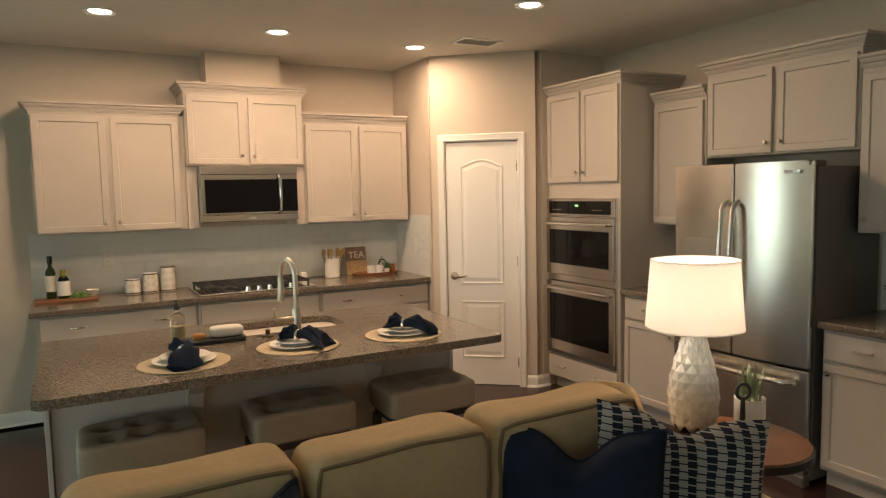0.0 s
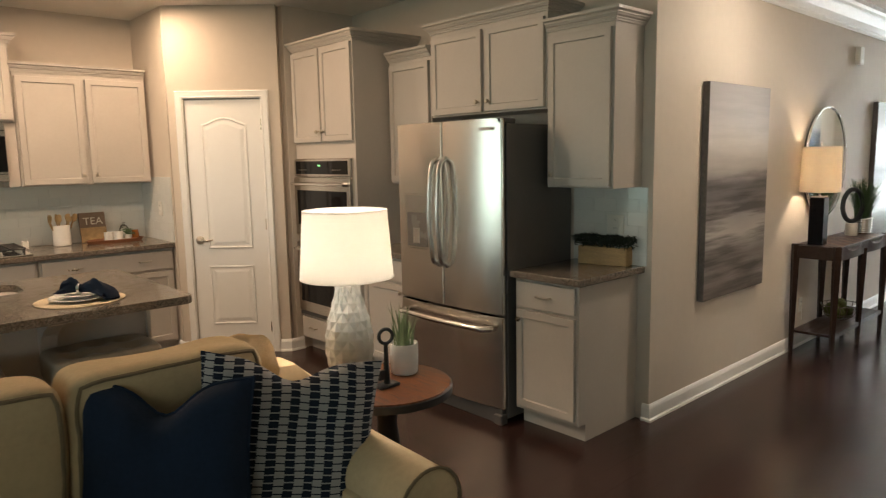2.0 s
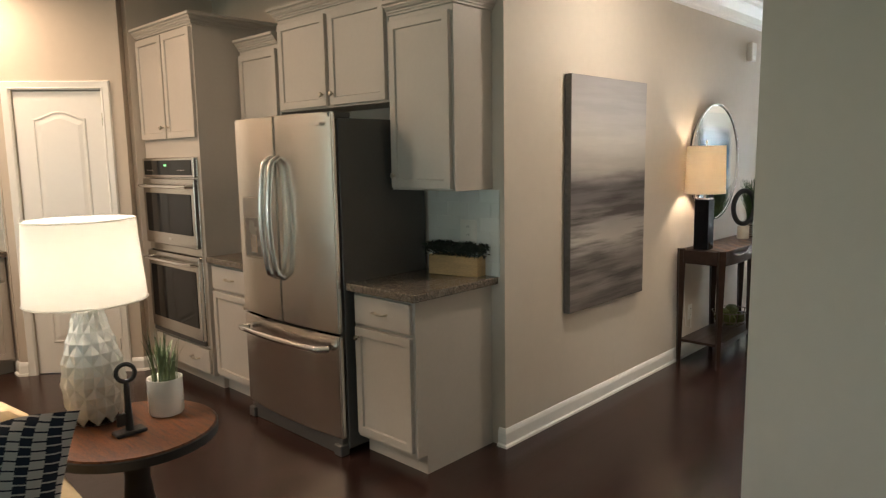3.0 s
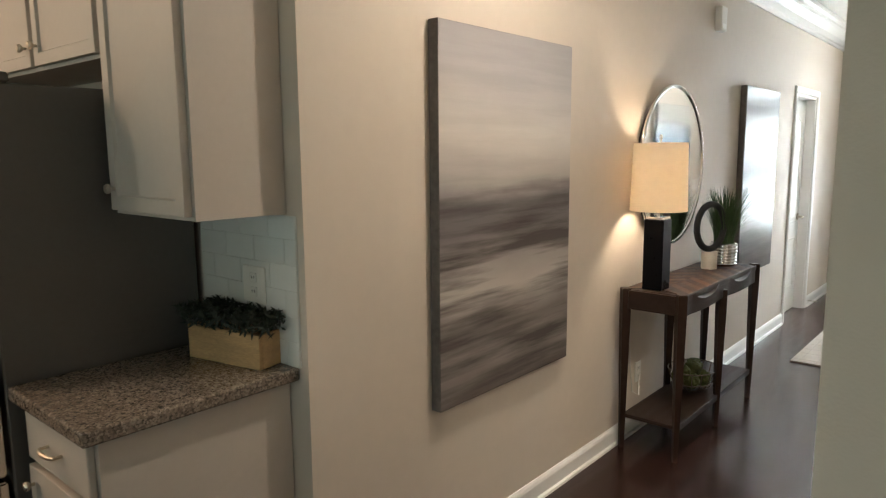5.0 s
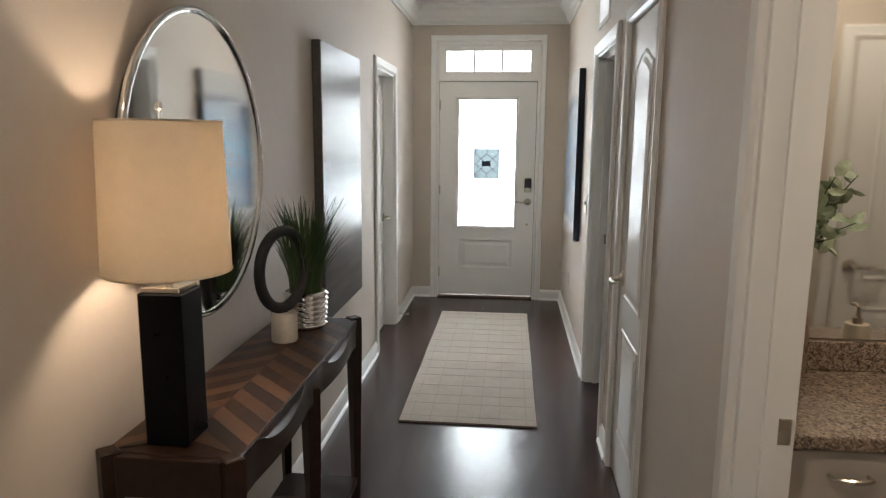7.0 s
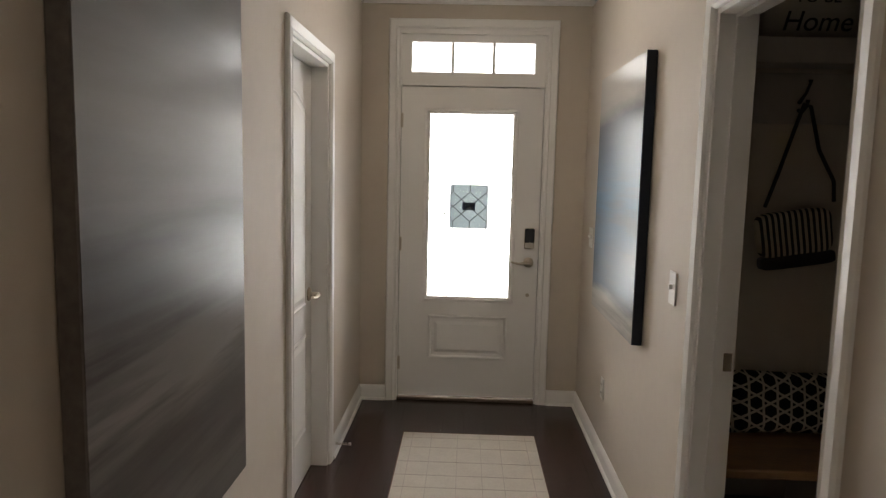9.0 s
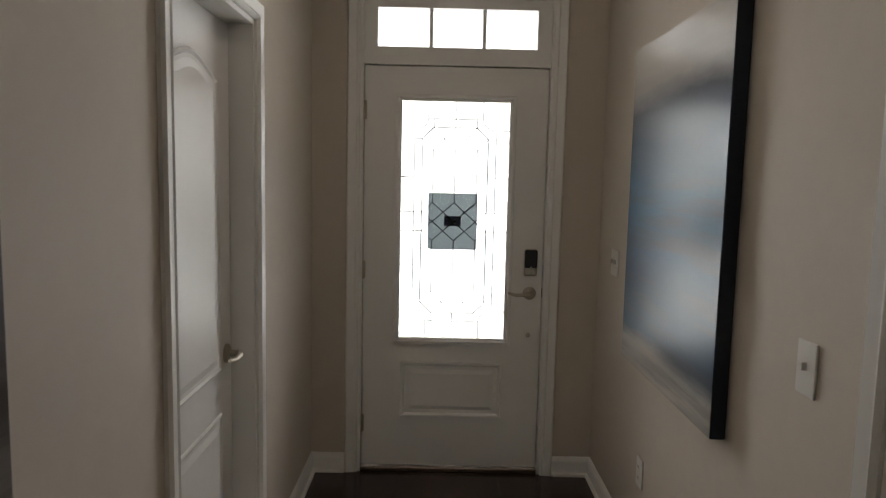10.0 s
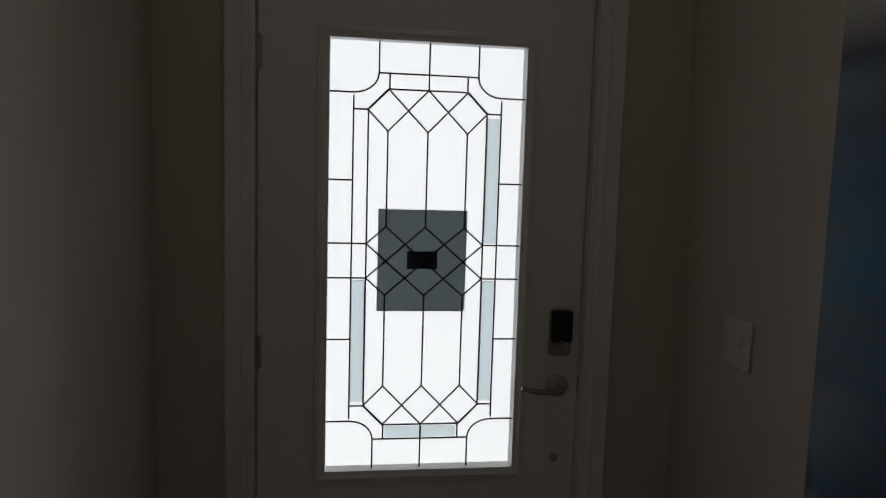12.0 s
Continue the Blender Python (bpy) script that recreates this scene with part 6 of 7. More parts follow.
for i in range(2):
    a = X0 + 0.045 + i * ((X1 - X0 - 0.09) / 2)
    part("drawer_front", apron(a, a + (X1 - X0 - 0.09) / 2 - 0.006, Y0 + 0.006), M["walnut"], co, "scalloped drawer front", True)
part("side_apron", box(X0 + 0.008, X0 + 0.028, Y0 + 0.04, Y1 - 0.04, CT - 0.10, CT - 0.004, 0.002), M["walnut"], co)
part("side_apron", box(X1 - 0.028, X1 - 0.008, Y0 + 0.04, Y1 - 0.04, CT - 0.10, CT - 0.004, 0.002), M["walnut"], co)
part("back_apron", box(X0 + 0.04, X1 - 0.04, Y1 - 0.025, Y1 - 0.008, CT - 0.10, CT - 0.03, 0.002), M["walnut"], co)
for lx in (X0 + 0.022, (X0 + X1) / 2, X1 - 0.022):
    for ly in (Y0 + 0.02, Y1 - 0.02):
        top = CT + 0.006 if lx != (X0 + X1) / 2 else CT - 0.06
        bm = tube([(lx, ly, 0), (lx, ly, 0.2), (lx, ly, top - 0.12), (lx, ly, top - 0.004), (lx, ly, top)], [0.016, 0.020, 0.031, 0.031, 0.026], 4)
        bm.transform(Matrix.Translation((lx, ly, 0)) @ Matrix.Rotation(radians(45), 4, "Z") @ Matrix.Translation((-lx, -ly, 0)))
        part("leg", bm, M["walnut"], co, "tapered walnut leg")
part("lower_shelf", box(X0 + 0.02, X1 - 0.02, Y0 + 0.02, Y1 - 0.02, 0.165, 0.185, 0.003), M["walnut"], co)
part("shelf_rail", box(X0 + 0.03, X1 - 0.03, Y0 + 0.012, Y0 + 0.022, 0.155, 0.19, 0.002), M["walnut"], co)

# console lamp
CX, CY = 6.535, 1.495
cl = thing("console_lamp", "black block table lamp with linen drum shade, lit", "lamp", (CX, CY, CT))
part("base", box(CX - 0.051, CX + 0.051, CY - 0.051, CY + 0.051, CT + 0.0005, CT + 0.355, 0.003), mat("black_lacquer", (0.004, 0.004, 0.005), 0.3, vary=0.1, spec=0.1), cl, "glossy black square column")
part("cap", box(CX - 0.045, CX + 0.045, CY - 0.045, CY + 0.045, CT + 0.3555, CT + 0.368, 0.002), M["chrome"], cl, "chrome cap")
part("stem", tube([(CX, CY, CT + 0.365), (CX, CY, CT + 0.47)], 0.008, 8), M["chrome"], cl)
s2 = part("shade", lathe([(0.139, 1.248), (0.130, 1.579), (0.1285, 1.579), (0.1375, 1.248), (0.139, 1.248)], (CX, CY, 0), 48, cap=False), M["shade2"], cl, "oatmeal linen drum shade", True)
for z, r in ((1.248, 0.1385), (1.579, 0.1295)):
    part("rim", tube([(CX + r * math.cos(a * math.pi / 24), CY + r * math.sin(a * math.pi / 24), z) for a in range(49)], 0.0025, 6), M["shade2"], s2, "", True)
part("finial", lathe([(0.004, 1.575), (0.004, 1.60), (0.010, 1.605), (0.006, 1.62), (0.0, 1.621)], (CX, CY, 0), 10), M["chrome"], cl, "", True)
part("bulb", lathe([(0.0, 1.33), (0.014, 1.335), (0.028, 1.38), (0.024, 1.42), (0.0, 1.44)], (CX, CY, 0), 16), glow("bulb_glow_2", (1.0, 0.72, 0.4), 5), cl, "", True).visible_shadow = False
cord = tube([(6.56, 1.63, 0.84), (6.57, 1.648, 0.7), (6.60, 1.648, 0.4), (6.63, 1.645, 0.24), (6.66, 1.62, 0.22), (6.70, 1.64, 0.30), (6.72, 1.645, 0.33)], 0.003, 6)
solo("lamp_cord", cord, M["plastic"], "thin white lamp cord hanging to the outlet", "cord", smooth=True)
plate_cover("outlet", "white wall outlet behind the console", pose(6.72, YL, 0.33))

rg = thing("ring_sculpture", "black ring sculpture on a white marble cylinder base", "sculpture", (7.30, 1.495, CT))
part("base", lathe([(0.043, 0), (0.045, 0.004), (0.045, 0.098), (0.042, 0.102), (0.0, 0.102)], (7.30, 1.495, CT + 0.0005), 28), mat("white_marble", (0.66, 0.61, 0.52), 0.35, vary=0.12, scale=14), rg, "white marble cylinder", True)
part("collar", lathe([(0.014, 0.102), (0.012, 0.115), (0.0, 0.116)], (7.30, 1.495, CT + 0.0005), 12), M["iron"], rg, "", True)
ra = radians(-20)
part("ring", tube([(7.30 + 0.118 * math.cos(a * math.pi / 20) * math.cos(ra), 1.495 + 0.118 * math.cos(a * math.pi / 20) * math.sin(ra), 1.098 + 0.132 * math.sin(a * math.pi / 20)) for a in range(41)], 0.019, 10), M["iron"], rg, "matte black hoop", True)
gp_ = thing("potted_grass", "tall green grass in a ribbed silver pot", "plant", (7.47, 1.47, CT))
rib = [(0.062, 0.0)]
for i in range(7):
    z = 0.006 + i * 0.019
    rib += [(0.070 + 0.001 * i, z), (0.076 + 0.001 * i, z + 0.006), (0.076 + 0.001 * i, z + 0.011), (0.070 + 0.001 * i, z + 0.017)]
rib += [(0.072, 0.14), (0.068, 0.12), (0.0, 0.12)]
part("pot", lathe(rib, (7.47, 1.47, CT + 0.0005), 32), M["chrome"], gp_, "ribbed silver pot", True)
blades("grass", (7.47, 1.47, CT + 0.11), 420, 0.22, 0.42, 0.055, 0.0032, 0.13, M["leaf"], gp_, 0.12)

bk = thing("wire_basket", "dark wire bowl filled with moss balls", "basket", (7.05, 1.47, 0.186))
bm = None
for a in range(16):
    t_ = 2 * math.pi * a / 16
    bm = tube([(7.05 + r * math.cos(t_), 1.47 + r * 0.8 * math.sin(t_), z) for r, z in ((0.07, 0.189), (0.12, 0.215), (0.15, 0.26), (0.165, 0.31))], 0.0028, 5, bm)
for r, z in ((0.07, 0.189), (0.135, 0.235), (0.165, 0.31)):
    bm = tube([(7.05 + r * math.cos(a * math.pi / 16), 1.47 + r * 0.8 * math.sin(a * math.pi / 16), z) for a in range(33)], 0.0035, 5, bm)
part("wire_frame", bm, M["bronze"], bk, "", True)
for x, y, z in ((7.0, 1.46, 0.245), (7.09, 1.43, 0.245), (7.07, 1.52, 0.245), (7.01, 1.53, 0.25), (7.05, 1.47, 0.305), (7.12, 1.49, 0.295), (6.97, 1.50, 0.29)):
    bm = bmesh.new()
    bmesh.ops.create_icosphere(bm, subdivisions=4, radius=0.047, matrix=Matrix.Translation((x, y, z)))
    for v in bm.verts:
        v.co += (v.co - Vector((x, y, z))).normalized() * 0.009 * noise.noise(v.co * 60)
    part("moss_ball", bm, M["moss"], bk, "fuzzy green moss ball", True)

ch_ = thing("door_chime", "white plastic chime box high on the wall", "chime", (7.726, YL, 2.349))
part("case", box(-0.05, 0.05, -0.045, -0.0005, -0.085, 0.065, 0.008, seg=2), M["plastic"], ch_, m=pose(7.726, YL, 2.36))
part("grille", box(-0.03, 0.03, -0.0465, -0.0455, -0.07, -0.04), M["trim"], ch_, m=pose(7.726, YL, 2.36))
ST = thing("door_stop_spring", "metal spring door stop on the baseboard", "door stop", (10.62, YL, 0.06))
part("spring", tube([(10.63, 1.645 - 0.075 * i / 40, 0.055)for i in range(2)], 0.006, 8, tube([(10.63 + 0.007 * math.cos(i * 0.9), 1.645 - 0.07 * i / 60, 0.055 + 0.007 * math.sin(i * 0.9)) for i in range(61)], 0.0015, 5)), M["nickel"], ST, "", True)
part("tip", lathe([(0.007, 0), (0.008, 0.012), (0, 0.013)], n=10), M["plastic"], ST, "", True, pose(10.63, 1.575, 0.055, 90, 0, 0))

# rug
rug = thing("runner_rug", "cream woven runner with faint grey grid lines", "rug", (9.76, 0.93, 0))
RX0, RX1, RY0, RY1 = 8.57, 10.94, 0.552, 1.31
bm = box(RX0, RX1, RY0, RY1, 0.0006, 0.010, 0.003)
bmesh.ops.subdivide_edges(bm, edges=bm.edges[:], cuts=6, use_grid_fill=True)
for v in bm.verts:
    if v.co.z > 0.006:
        v.co.z += 0.0012 * noise.noise(v.co * 4)
part("weave", bm, M["rug"], rug)
for i in range(6):
    y_ = RY0 + 0.06 + i * (RY1 - RY0 - 0.12) / 5 + (0.02 if i % 3 == 1 else 0)
    part("stripe", box(RX0 + 0.01, RX1 - 0.01, y_ - 0.0025, y_ + 0.0025, 0.0105, 0.0114), M["rugline"], rug)
for i in range(15):
    x_ = RX0 + 0.08 + i * (RX1 - RX0 - 0.16) / 14 + (0.025 if i % 3 == 1 else 0)
    part("stripe", box(x_ - 0.0025, x_ + 0.0025, RY0 + 0.01, RY1 - 0.01, 0.0107, 0.0116), M["rugline"], rug)
part("binding", sweep([(0.0, 0.0006), (0.008, 0.0006), (0.008, 0.009), (0.0, 0.011)], [(RX0, RY0, 0), (RX0, RY1, 0), (RX1, RY1, 0), (RX1, RY0, 0)], closed=True), mat("brown_rug_binding", (0.16, 0.10, 0.07), 0.9, vary=0.15), rug, "brown bound edge")

# switches on the south wall
SF = lambda x, z: pose(x, YR, z, 0, 0, 180)
plate_cover("light_switch", "white double light switch beside the nook doorway", SF(9.592, 1.12), 0.075, 0.12, "switch")
plate_cover("light_switch", "white light switch by the front door", SF(11.20, 1.147), 0.115, 0.12, "double")
plate_cover("outlet", "white outlet low on the hall wall", SF(10.687, 0.39))
plate_cover("light_switch", "white light switch at the corner wall", pose(XC, -0.178, 1.135, 0, 0, -90), 0.115, 0.12, "double")
gr = thing("air_grille", "white return air grille high on the wall", "vent", (9.1, YR, 2.3))
GM = SF(9.30, 2.17)
bm = box(0, 0.42, -0.008, -0.0005, 0, 0.03)
bm = box(0, 0.42, -0.008, -0.0005, 0.30, 0.33, bm=bm)
bm = box(0, 0.03, -0.008, -0.0005, 0.03, 0.30, bm=bm)
bm = box(0.39, 0.42, -0.008, -0.0005, 0.03, 0.30, bm=bm)
part("frame", bm, M["trim"], gr, m=GM)
for i in range(18):
    part("slat", box(0.03, 0.39, -0.001, 0.001, -0.007, 0.007), M["trim"], gr, m=GM @ pose(0, -0.005, 0.037 + i * 0.0152, 35, 0, 0))
# flat sheet in a darker tone, the shade behind the slats as colour
part("backing", box(0.03, 0.39, -0.0012, -0.0005, 0.03, 0.30), M["cabin"], gr, m=GM)

hl = thing("hall_ceiling_light", "white glass flush ceiling light, lit", "ceiling light", (10.4, 0.95, 2.65))
part("pan", lathe([(0.0, 0.0), (0.15, 0.0), (0.155, -0.02), (0.14, -0.03), (0.0, -0.03)], (10.4, 0.95, H - 0.0005), 36), M["nickel"], hl, "", True)
part("bowl", lathe([(0.14, -0.03), (0.135, -0.06), (0.10, -0.095), (0.05, -0.112), (0.0, -0.116)], (10.4, 0.95, H - 0.001), 36), glow("bowl_glow", (1.0, 0.93, 0.80), 5), hl, "glowing white glass bowl", True)

# ---- front door hardware and leaded glass ----
for z in (1.836, 1.043, 0.246):
    hinge(fd, L0 + 0.0, z, -0.001, FM)
kx = FD[1] - 0.565
lk = part("keypad_lock", box(kx - 0.033, kx + 0.033, -0.022, 0.001, 1.03, 1.165, 0.010, seg=2), M["nickel"], leaf, "nickel electronic deadbolt", m=FM)
part("keypad", box(kx - 0.031, kx + 0.031, -0.028, -0.0225, 1.072, 1.162, 0.005), M["black"], lk, "black keypad cover", m=FM)
part("thumb_turn", tube([(kx, -0.022, 1.062), (kx, -0.042, 1.062)], 0.010, 10, box(kx - 0.004, kx + 0.004, -0.05, -0.03, 1.045, 1.079, 0.002)), M["nickel"], lk, "", True, FM)
lever(fd, kx, 0.94, 0, FM, -1, leaf)
part("cover_button", lathe([(0.012, 0), (0.012, 0.004), (0.0, 0.006)], n=14), M["nickel"], leaf, "", True, FM @ pose(kx, 0, 0.724, 90, 0, 0))
part("latch_plate", box(L1 - 0.002, L1 + 0.004, 0.002, 0.03, 0.92, 0.965), M["bronze"], leaf, m=FM)


def textured_glass():
    """Clear leaded glass with a ripple."""
    m = glass("rippled_glass", (0.97, 0.99, 0.985), 0.02, 1.2)
    n, l = m.node_tree.nodes, m.node_tree.links
    no, bp = n.new("ShaderNodeTexNoise"), n.new("ShaderNodeBump")
    no.inputs["Scale"].default_value, no.inputs["Detail"].default_value = 45, 2
    bp.inputs["Strength"].default_value, bp.inputs["Distance"].default_value = 0.25, 0.003
    l.new(no.outputs[0], bp.inputs["Height"]), l.new(bp.outputs[0], n["Principled BSDF"].inputs["Normal"])
    return m


pane = part("glass_pane", box(g0, g1, 0.018, 0.024, gz0, gz1), textured_glass(), leaf, "rippled leaded glass", m=FM)
pane.visible_shadow = False
came = bmesh.new()


def lead(pts, w=0.0052):
    for a, b in zip(pts, pts[1:]):
        p = Vector((g0 + a[0] * (g1 - g0), 0.0162, gz1 - a[1] * (gz1 - gz0)))
        q = Vector((g0 + b[0] * (g1 - g0), 0.0162, gz1 - b[1] * (gz1 - gz0)))
        tube([p, q], w / 2, 5, came)


def sym(pts):
    """A line and its mirror images across and down the pane."""
    for f in (lambda p: p, lambda p: (1 - p[0], p[1]), lambda p: (p[0], 1 - p[1]), lambda p: (1 - p[0], 1 - p[1])):
        lead([f(p) for p in pts])


C3 = (0.295, 0.5, 0.705)
sym([(0.12, 0.125), (0.12, 0.5)])
sym([(0.195, 0.155), (0.195, 0.5)])
sym([(0.245, 0.0), (0.245, 0.073), (0.5, 0.073)])
sym([(0.0, 0.118), (0.12, 0.118)])
sym([(0.245 - 0.125 * (1 - math.cos(a * math.pi / 12)), 0.073 + 0.045 * math.sin(a * math.pi / 12)) for a in range(7)])
sym([(0.30, 0.073), (0.30, 0.108), (0.5, 0.108)])
sym([(0.12, 0.155), (0.195, 0.155)])
sym([(0.195, 0.155), (0.30, 0.108)])
sym([(0.0, 0.315), (0.12, 0.315)]), sym([(0.0, 0.46), (0.195, 0.46)])
lead([(0.5, 0), (0.5, 0.108)]), lead([(0.5, 1), (0.5, 0.892)])
for c in C3:
    for v in (0.155, 0.845):
        lead([(c - 0.1025, v), (c, v - 0.047), (c + 0.1025, v), (c, v + 0.047), (c - 0.1025, v)])
    lead([(c, 0.202), (c, 0.42)]), lead([(c, 0.58), (c, 0.798)])
lead([(0.195, 0.46), (C3[0], 0.42), (0.60, 0.54), (C3[2], 0.58)])
lead([(0.195, 0.54), (C3[0], 0.58), (0.60, 0.46), (C3[2], 0.42), (0.805, 0.46)])
lead([(0.195, 0.46), (0.50, 0.58), (0.805, 0.46)])
lead([(0.195, 0.54), (0.50, 0.42), (0.805, 0.54), (C3[2], 0.58)])
part("leading", came, mat("lead_came", (0.05, 0.055, 0.055), 0.45, 0.6, vary=0.1), leaf, "dark lead lines", m=FM)
# tint paints in the darker outdoors that the clear bevels would refract
bevel_glass = glass("bevelled_glass", (0.52, 0.59, 0.61), 0.06, 1.2)
for u0, u1, v0, v1 in ((0.125, 0.19, 0.545, 0.835), (0.81, 0.875, 0.165, 0.455), (0.81, 0.875, 0.545, 0.835), (0.31, 0.495, 0.896, 0.923), (0.505, 0.69, 0.896, 0.923)):
    strip_ = part("bevelled_strip", box(g0 + u0 * (g1 - g0), g0 + u1 * (g1 - g0), 0.0135, 0.0172, gz1 - v1 * (gz1 - gz0), gz1 - v0 * (gz1 - gz0), 0.002), bevel_glass, leaf, "bevelled glass strip, tinted for the darker view it refracts", m=FM)
    strip_.visible_shadow = False
# security notice stuck on the outside of the glass
nt = part("notice_sticker", box(FD[1] - 1.087, FD[1] - 0.838, 0.0265, 0.0275, 1.15, 1.436), shade_mat("grey_notice", (0.33, 0.36, 0.37), 0.6), leaf, "grey square notice on the glass", m=FM)
nt2 = part("notice_mark", box(FD[1] - 1.005, FD[1] - 0.92, 0.0252, 0.0262, 1.27, 1.32), mat("dark_notice_mark", (0.02, 0.025, 0.06), 0.8), nt, "dark rectangular mark", m=FM)

# ---- bathroom beyond the doorway ----


def plain_wall(name, x0, x1, y0, y1):
    t = thing(name, "matte warm beige painted wall", "wall", kind="structure")
    part("wall_body", box(x0, x1, y0, y1, 0, H), M["wall"], t)


plain_wall("wall_bath_west", 5.50, 5.66, -2.3, YR - 0.12)
plain_wall("wall_bath_east", 7.16, 7.26, -2.3, YR - 0.12)
plain_wall("wall_bath_south", 5.50, 7.26, -2.4, -2.3)
plain_wall("wall_nook_west", 8.25, 8.35, -1.4, YR - 0.12)
plain_wall("wall_nook_east", 9.97, 10.07, -1.4, YR - 0.12)
plain_wall("wall_nook_south", 8.25, 10.07, -1.5, -1.4)
plain_wall("wall_study_back", 9.2, 11.0, 2.6, 2.7)

va = thing("vanity_cabinet", "greige bathroom vanity cabinet with drawers", "vanity", (6.9, -0.7, 0))
VA = pose(6.685, 0.095, 0, 0, 0, -90)
part("body", box(0, 1.55, 0.021, 0.47, 0.10, 0.835), M["cab"], va, m=VA)
part("plinth", box(0, 1.55, 0.08, 0.47, 0, 0.10), M["cab"], va, m=VA)
for i in range(3):
    a = 0.02 + i * 0.51
    d = part("drawer", slab_front(a, a + 0.48, 0.70, 0.825), M["cab"], va, m=VA)
    pull(a + 0.16 if i == 0 else a + 0.24, 0.765, 0, d, VA)
    d = part("door", shaker(a, a + 0.48, 0.12, 0.68), M["cab"], va, m=VA)
    knob(a + 0.44, 0.62, 0, d, VA)
solo("bathroom_worktop", box(6.66, 7.158, -1.50, 0.10, 0.836, 0.872, 0.005, seg=2), M["granite2"], "tan speckled granite vanity top", "worktop")
solo("vanity_backsplash", box(7.136, 7.158, -1.50, 0.076, 0.8725, 0.962, 0.003), M["granite2"], "tan granite backsplash strip under the mirror", "backsplash")
bmir = thing("bathroom_mirror", "large frameless bathroom mirror above the vanity", "mirror", (7.15, -0.7, 0.97))
part("glass", box(7.150, 7.1585, -1.45, 0.06, 0.968, 1.95), M["mirror"], bmir)
vs = thing("vase_with_greenery", "brown dimpled bottle vase with pale green eucalyptus leaves", "vase", (7.0, -0.03, 0.872))
vp = [(0.045, 0.0), (0.058, 0.01), (0.064, 0.05), (0.064, 0.16), (0.058, 0.21), (0.040, 0.255), (0.024, 0.285), (0.020, 0.33), (0.027, 0.358), (0.024, 0.36), (0.016, 0.33)]
bm = bmesh.new()
nv, rowsv = 26, 30
ring_ = []
for j in range(rowsv + 1):
    q = j / rowsv * 0.358
    k = max(i for i in range(9) if vp[i][1] <= q + 1e-6)
    k = min(k, 8)
    f = (q - vp[k][1]) / max(1e-6, vp[k + 1][1] - vp[k][1])
    r = vp[k][0] + (vp[k + 1][0] - vp[k][0]) * f
    ring_.append([])
    for i in range(nv):
        rr = r + (0.0025 if (i + j) % 2 == 0 else -0.0015) * (0.03 < q < 0.25)
        a = 2 * math.pi * i / nv
        ring_[-1].append(bm.verts.new((7.0 + rr * math.cos(a), -0.03 + rr * math.sin(a), 0.8725 + q)))
for a, b in zip(ring_, ring_[1:]):
    for i in range(nv):
        bm.faces.new((a[i], a[(i + 1) % nv], b[(i + 1) % nv], b[i]))
bm.faces.new(ring_[0][::-1])
part("vase", bm, mat("brown_glaze", (0.16, 0.105, 0.07), 0.3, vary=0.25, scale=20), vs, "brown dimpled glazed bottle")
lf, stems = bmesh.new(), None
for _ in range(22):
    a, el = rl.uniform(0, 2 * math.pi), rl.uniform(0.25, 1.45)
    ln = rl.uniform(0.10, 0.24)
    tip = Vector((7.0 - 0.02 + math.cos(a) * math.cos(el) * ln * 0.8, -0.03 - 0.03 + math.sin(a) * math.cos(el) * ln, 1.225 + math.sin(el) * ln + 0.03))
    base_ = Vector((7.0, -0.03, 1.20))
    stems = tube([base_, base_.lerp(tip, 0.5) + Vector((0, 0, 0.03)), tip], [0.003, 0.002, 0.0015], 5, stems)
    for k in range(9):
        s = 0.35 + 0.65 * k / 8
        c = base_.lerp(tip, s) + Vector((0, 0, 0.03 * (1 - s)))
        d = Vector((rl.uniform(-1, 1), rl.uniform(-1, 1), rl.uniform(-0.5, 1))).normalized()
        w = d.orthogonal().normalized()
        up = d.cross(w)
        L, Wd = rl.uniform(0.04, 0.062), rl.uniform(0.014, 0.02)
        p0 = lf.verts.new(c)
        mid = [lf.verts.new(c + d * L * f + w * Wd * g + up * (0.006 if g == 0 else 0.0)) for f, g in ((0.35, -0.85), (0.4, 0), (0.35, 0.85), (0.7, -0.8), (0.72, 0), (0.7, 0.8))]
        p1 = lf.verts.new(c + d * L)
        for f in ((p0, mid[1], mid[0]), (p0, mid[2], mid[1]), (mid[0], mid[1], mid[4], mid[3]), (mid[1], mid[2], mid[5], mid[4]), (mid[3], mid[4], p1), (mid[4], mid[5], p1)):
            lf.faces.new(f)
part("leaves", lf, M["sage"], vs, "pale sage-green leaves", True)
part("stems", stems, M["leaf"], vs)
sd = thing("soap_dispenser", "ivory ceramic soap dispenser with nickel pump", "soap dispenser", (7.0, -0.375, 0.873))
part("bottle", lathe([(0.036, 0), (0.038, 0.004), (0.038, 0.10), (0.034, 0.105), (0.0, 0.105)], (7.0, -0.375, 0.8725), 24), M["candle"], sd, "", True)
part("pump", tube([(7.0, -0.375, 0.977), (7.0, -0.375, 1.03), (6.99, -0.375, 1.035), (6.955, -0.375, 1.03)], 0.006, 8, lathe([(0.016, 0.105), (0.016, 0.125), (0.0, 0.126)], (7.0, -0.375, 0.8725), 14)), M["nickel"], sd, "", True)
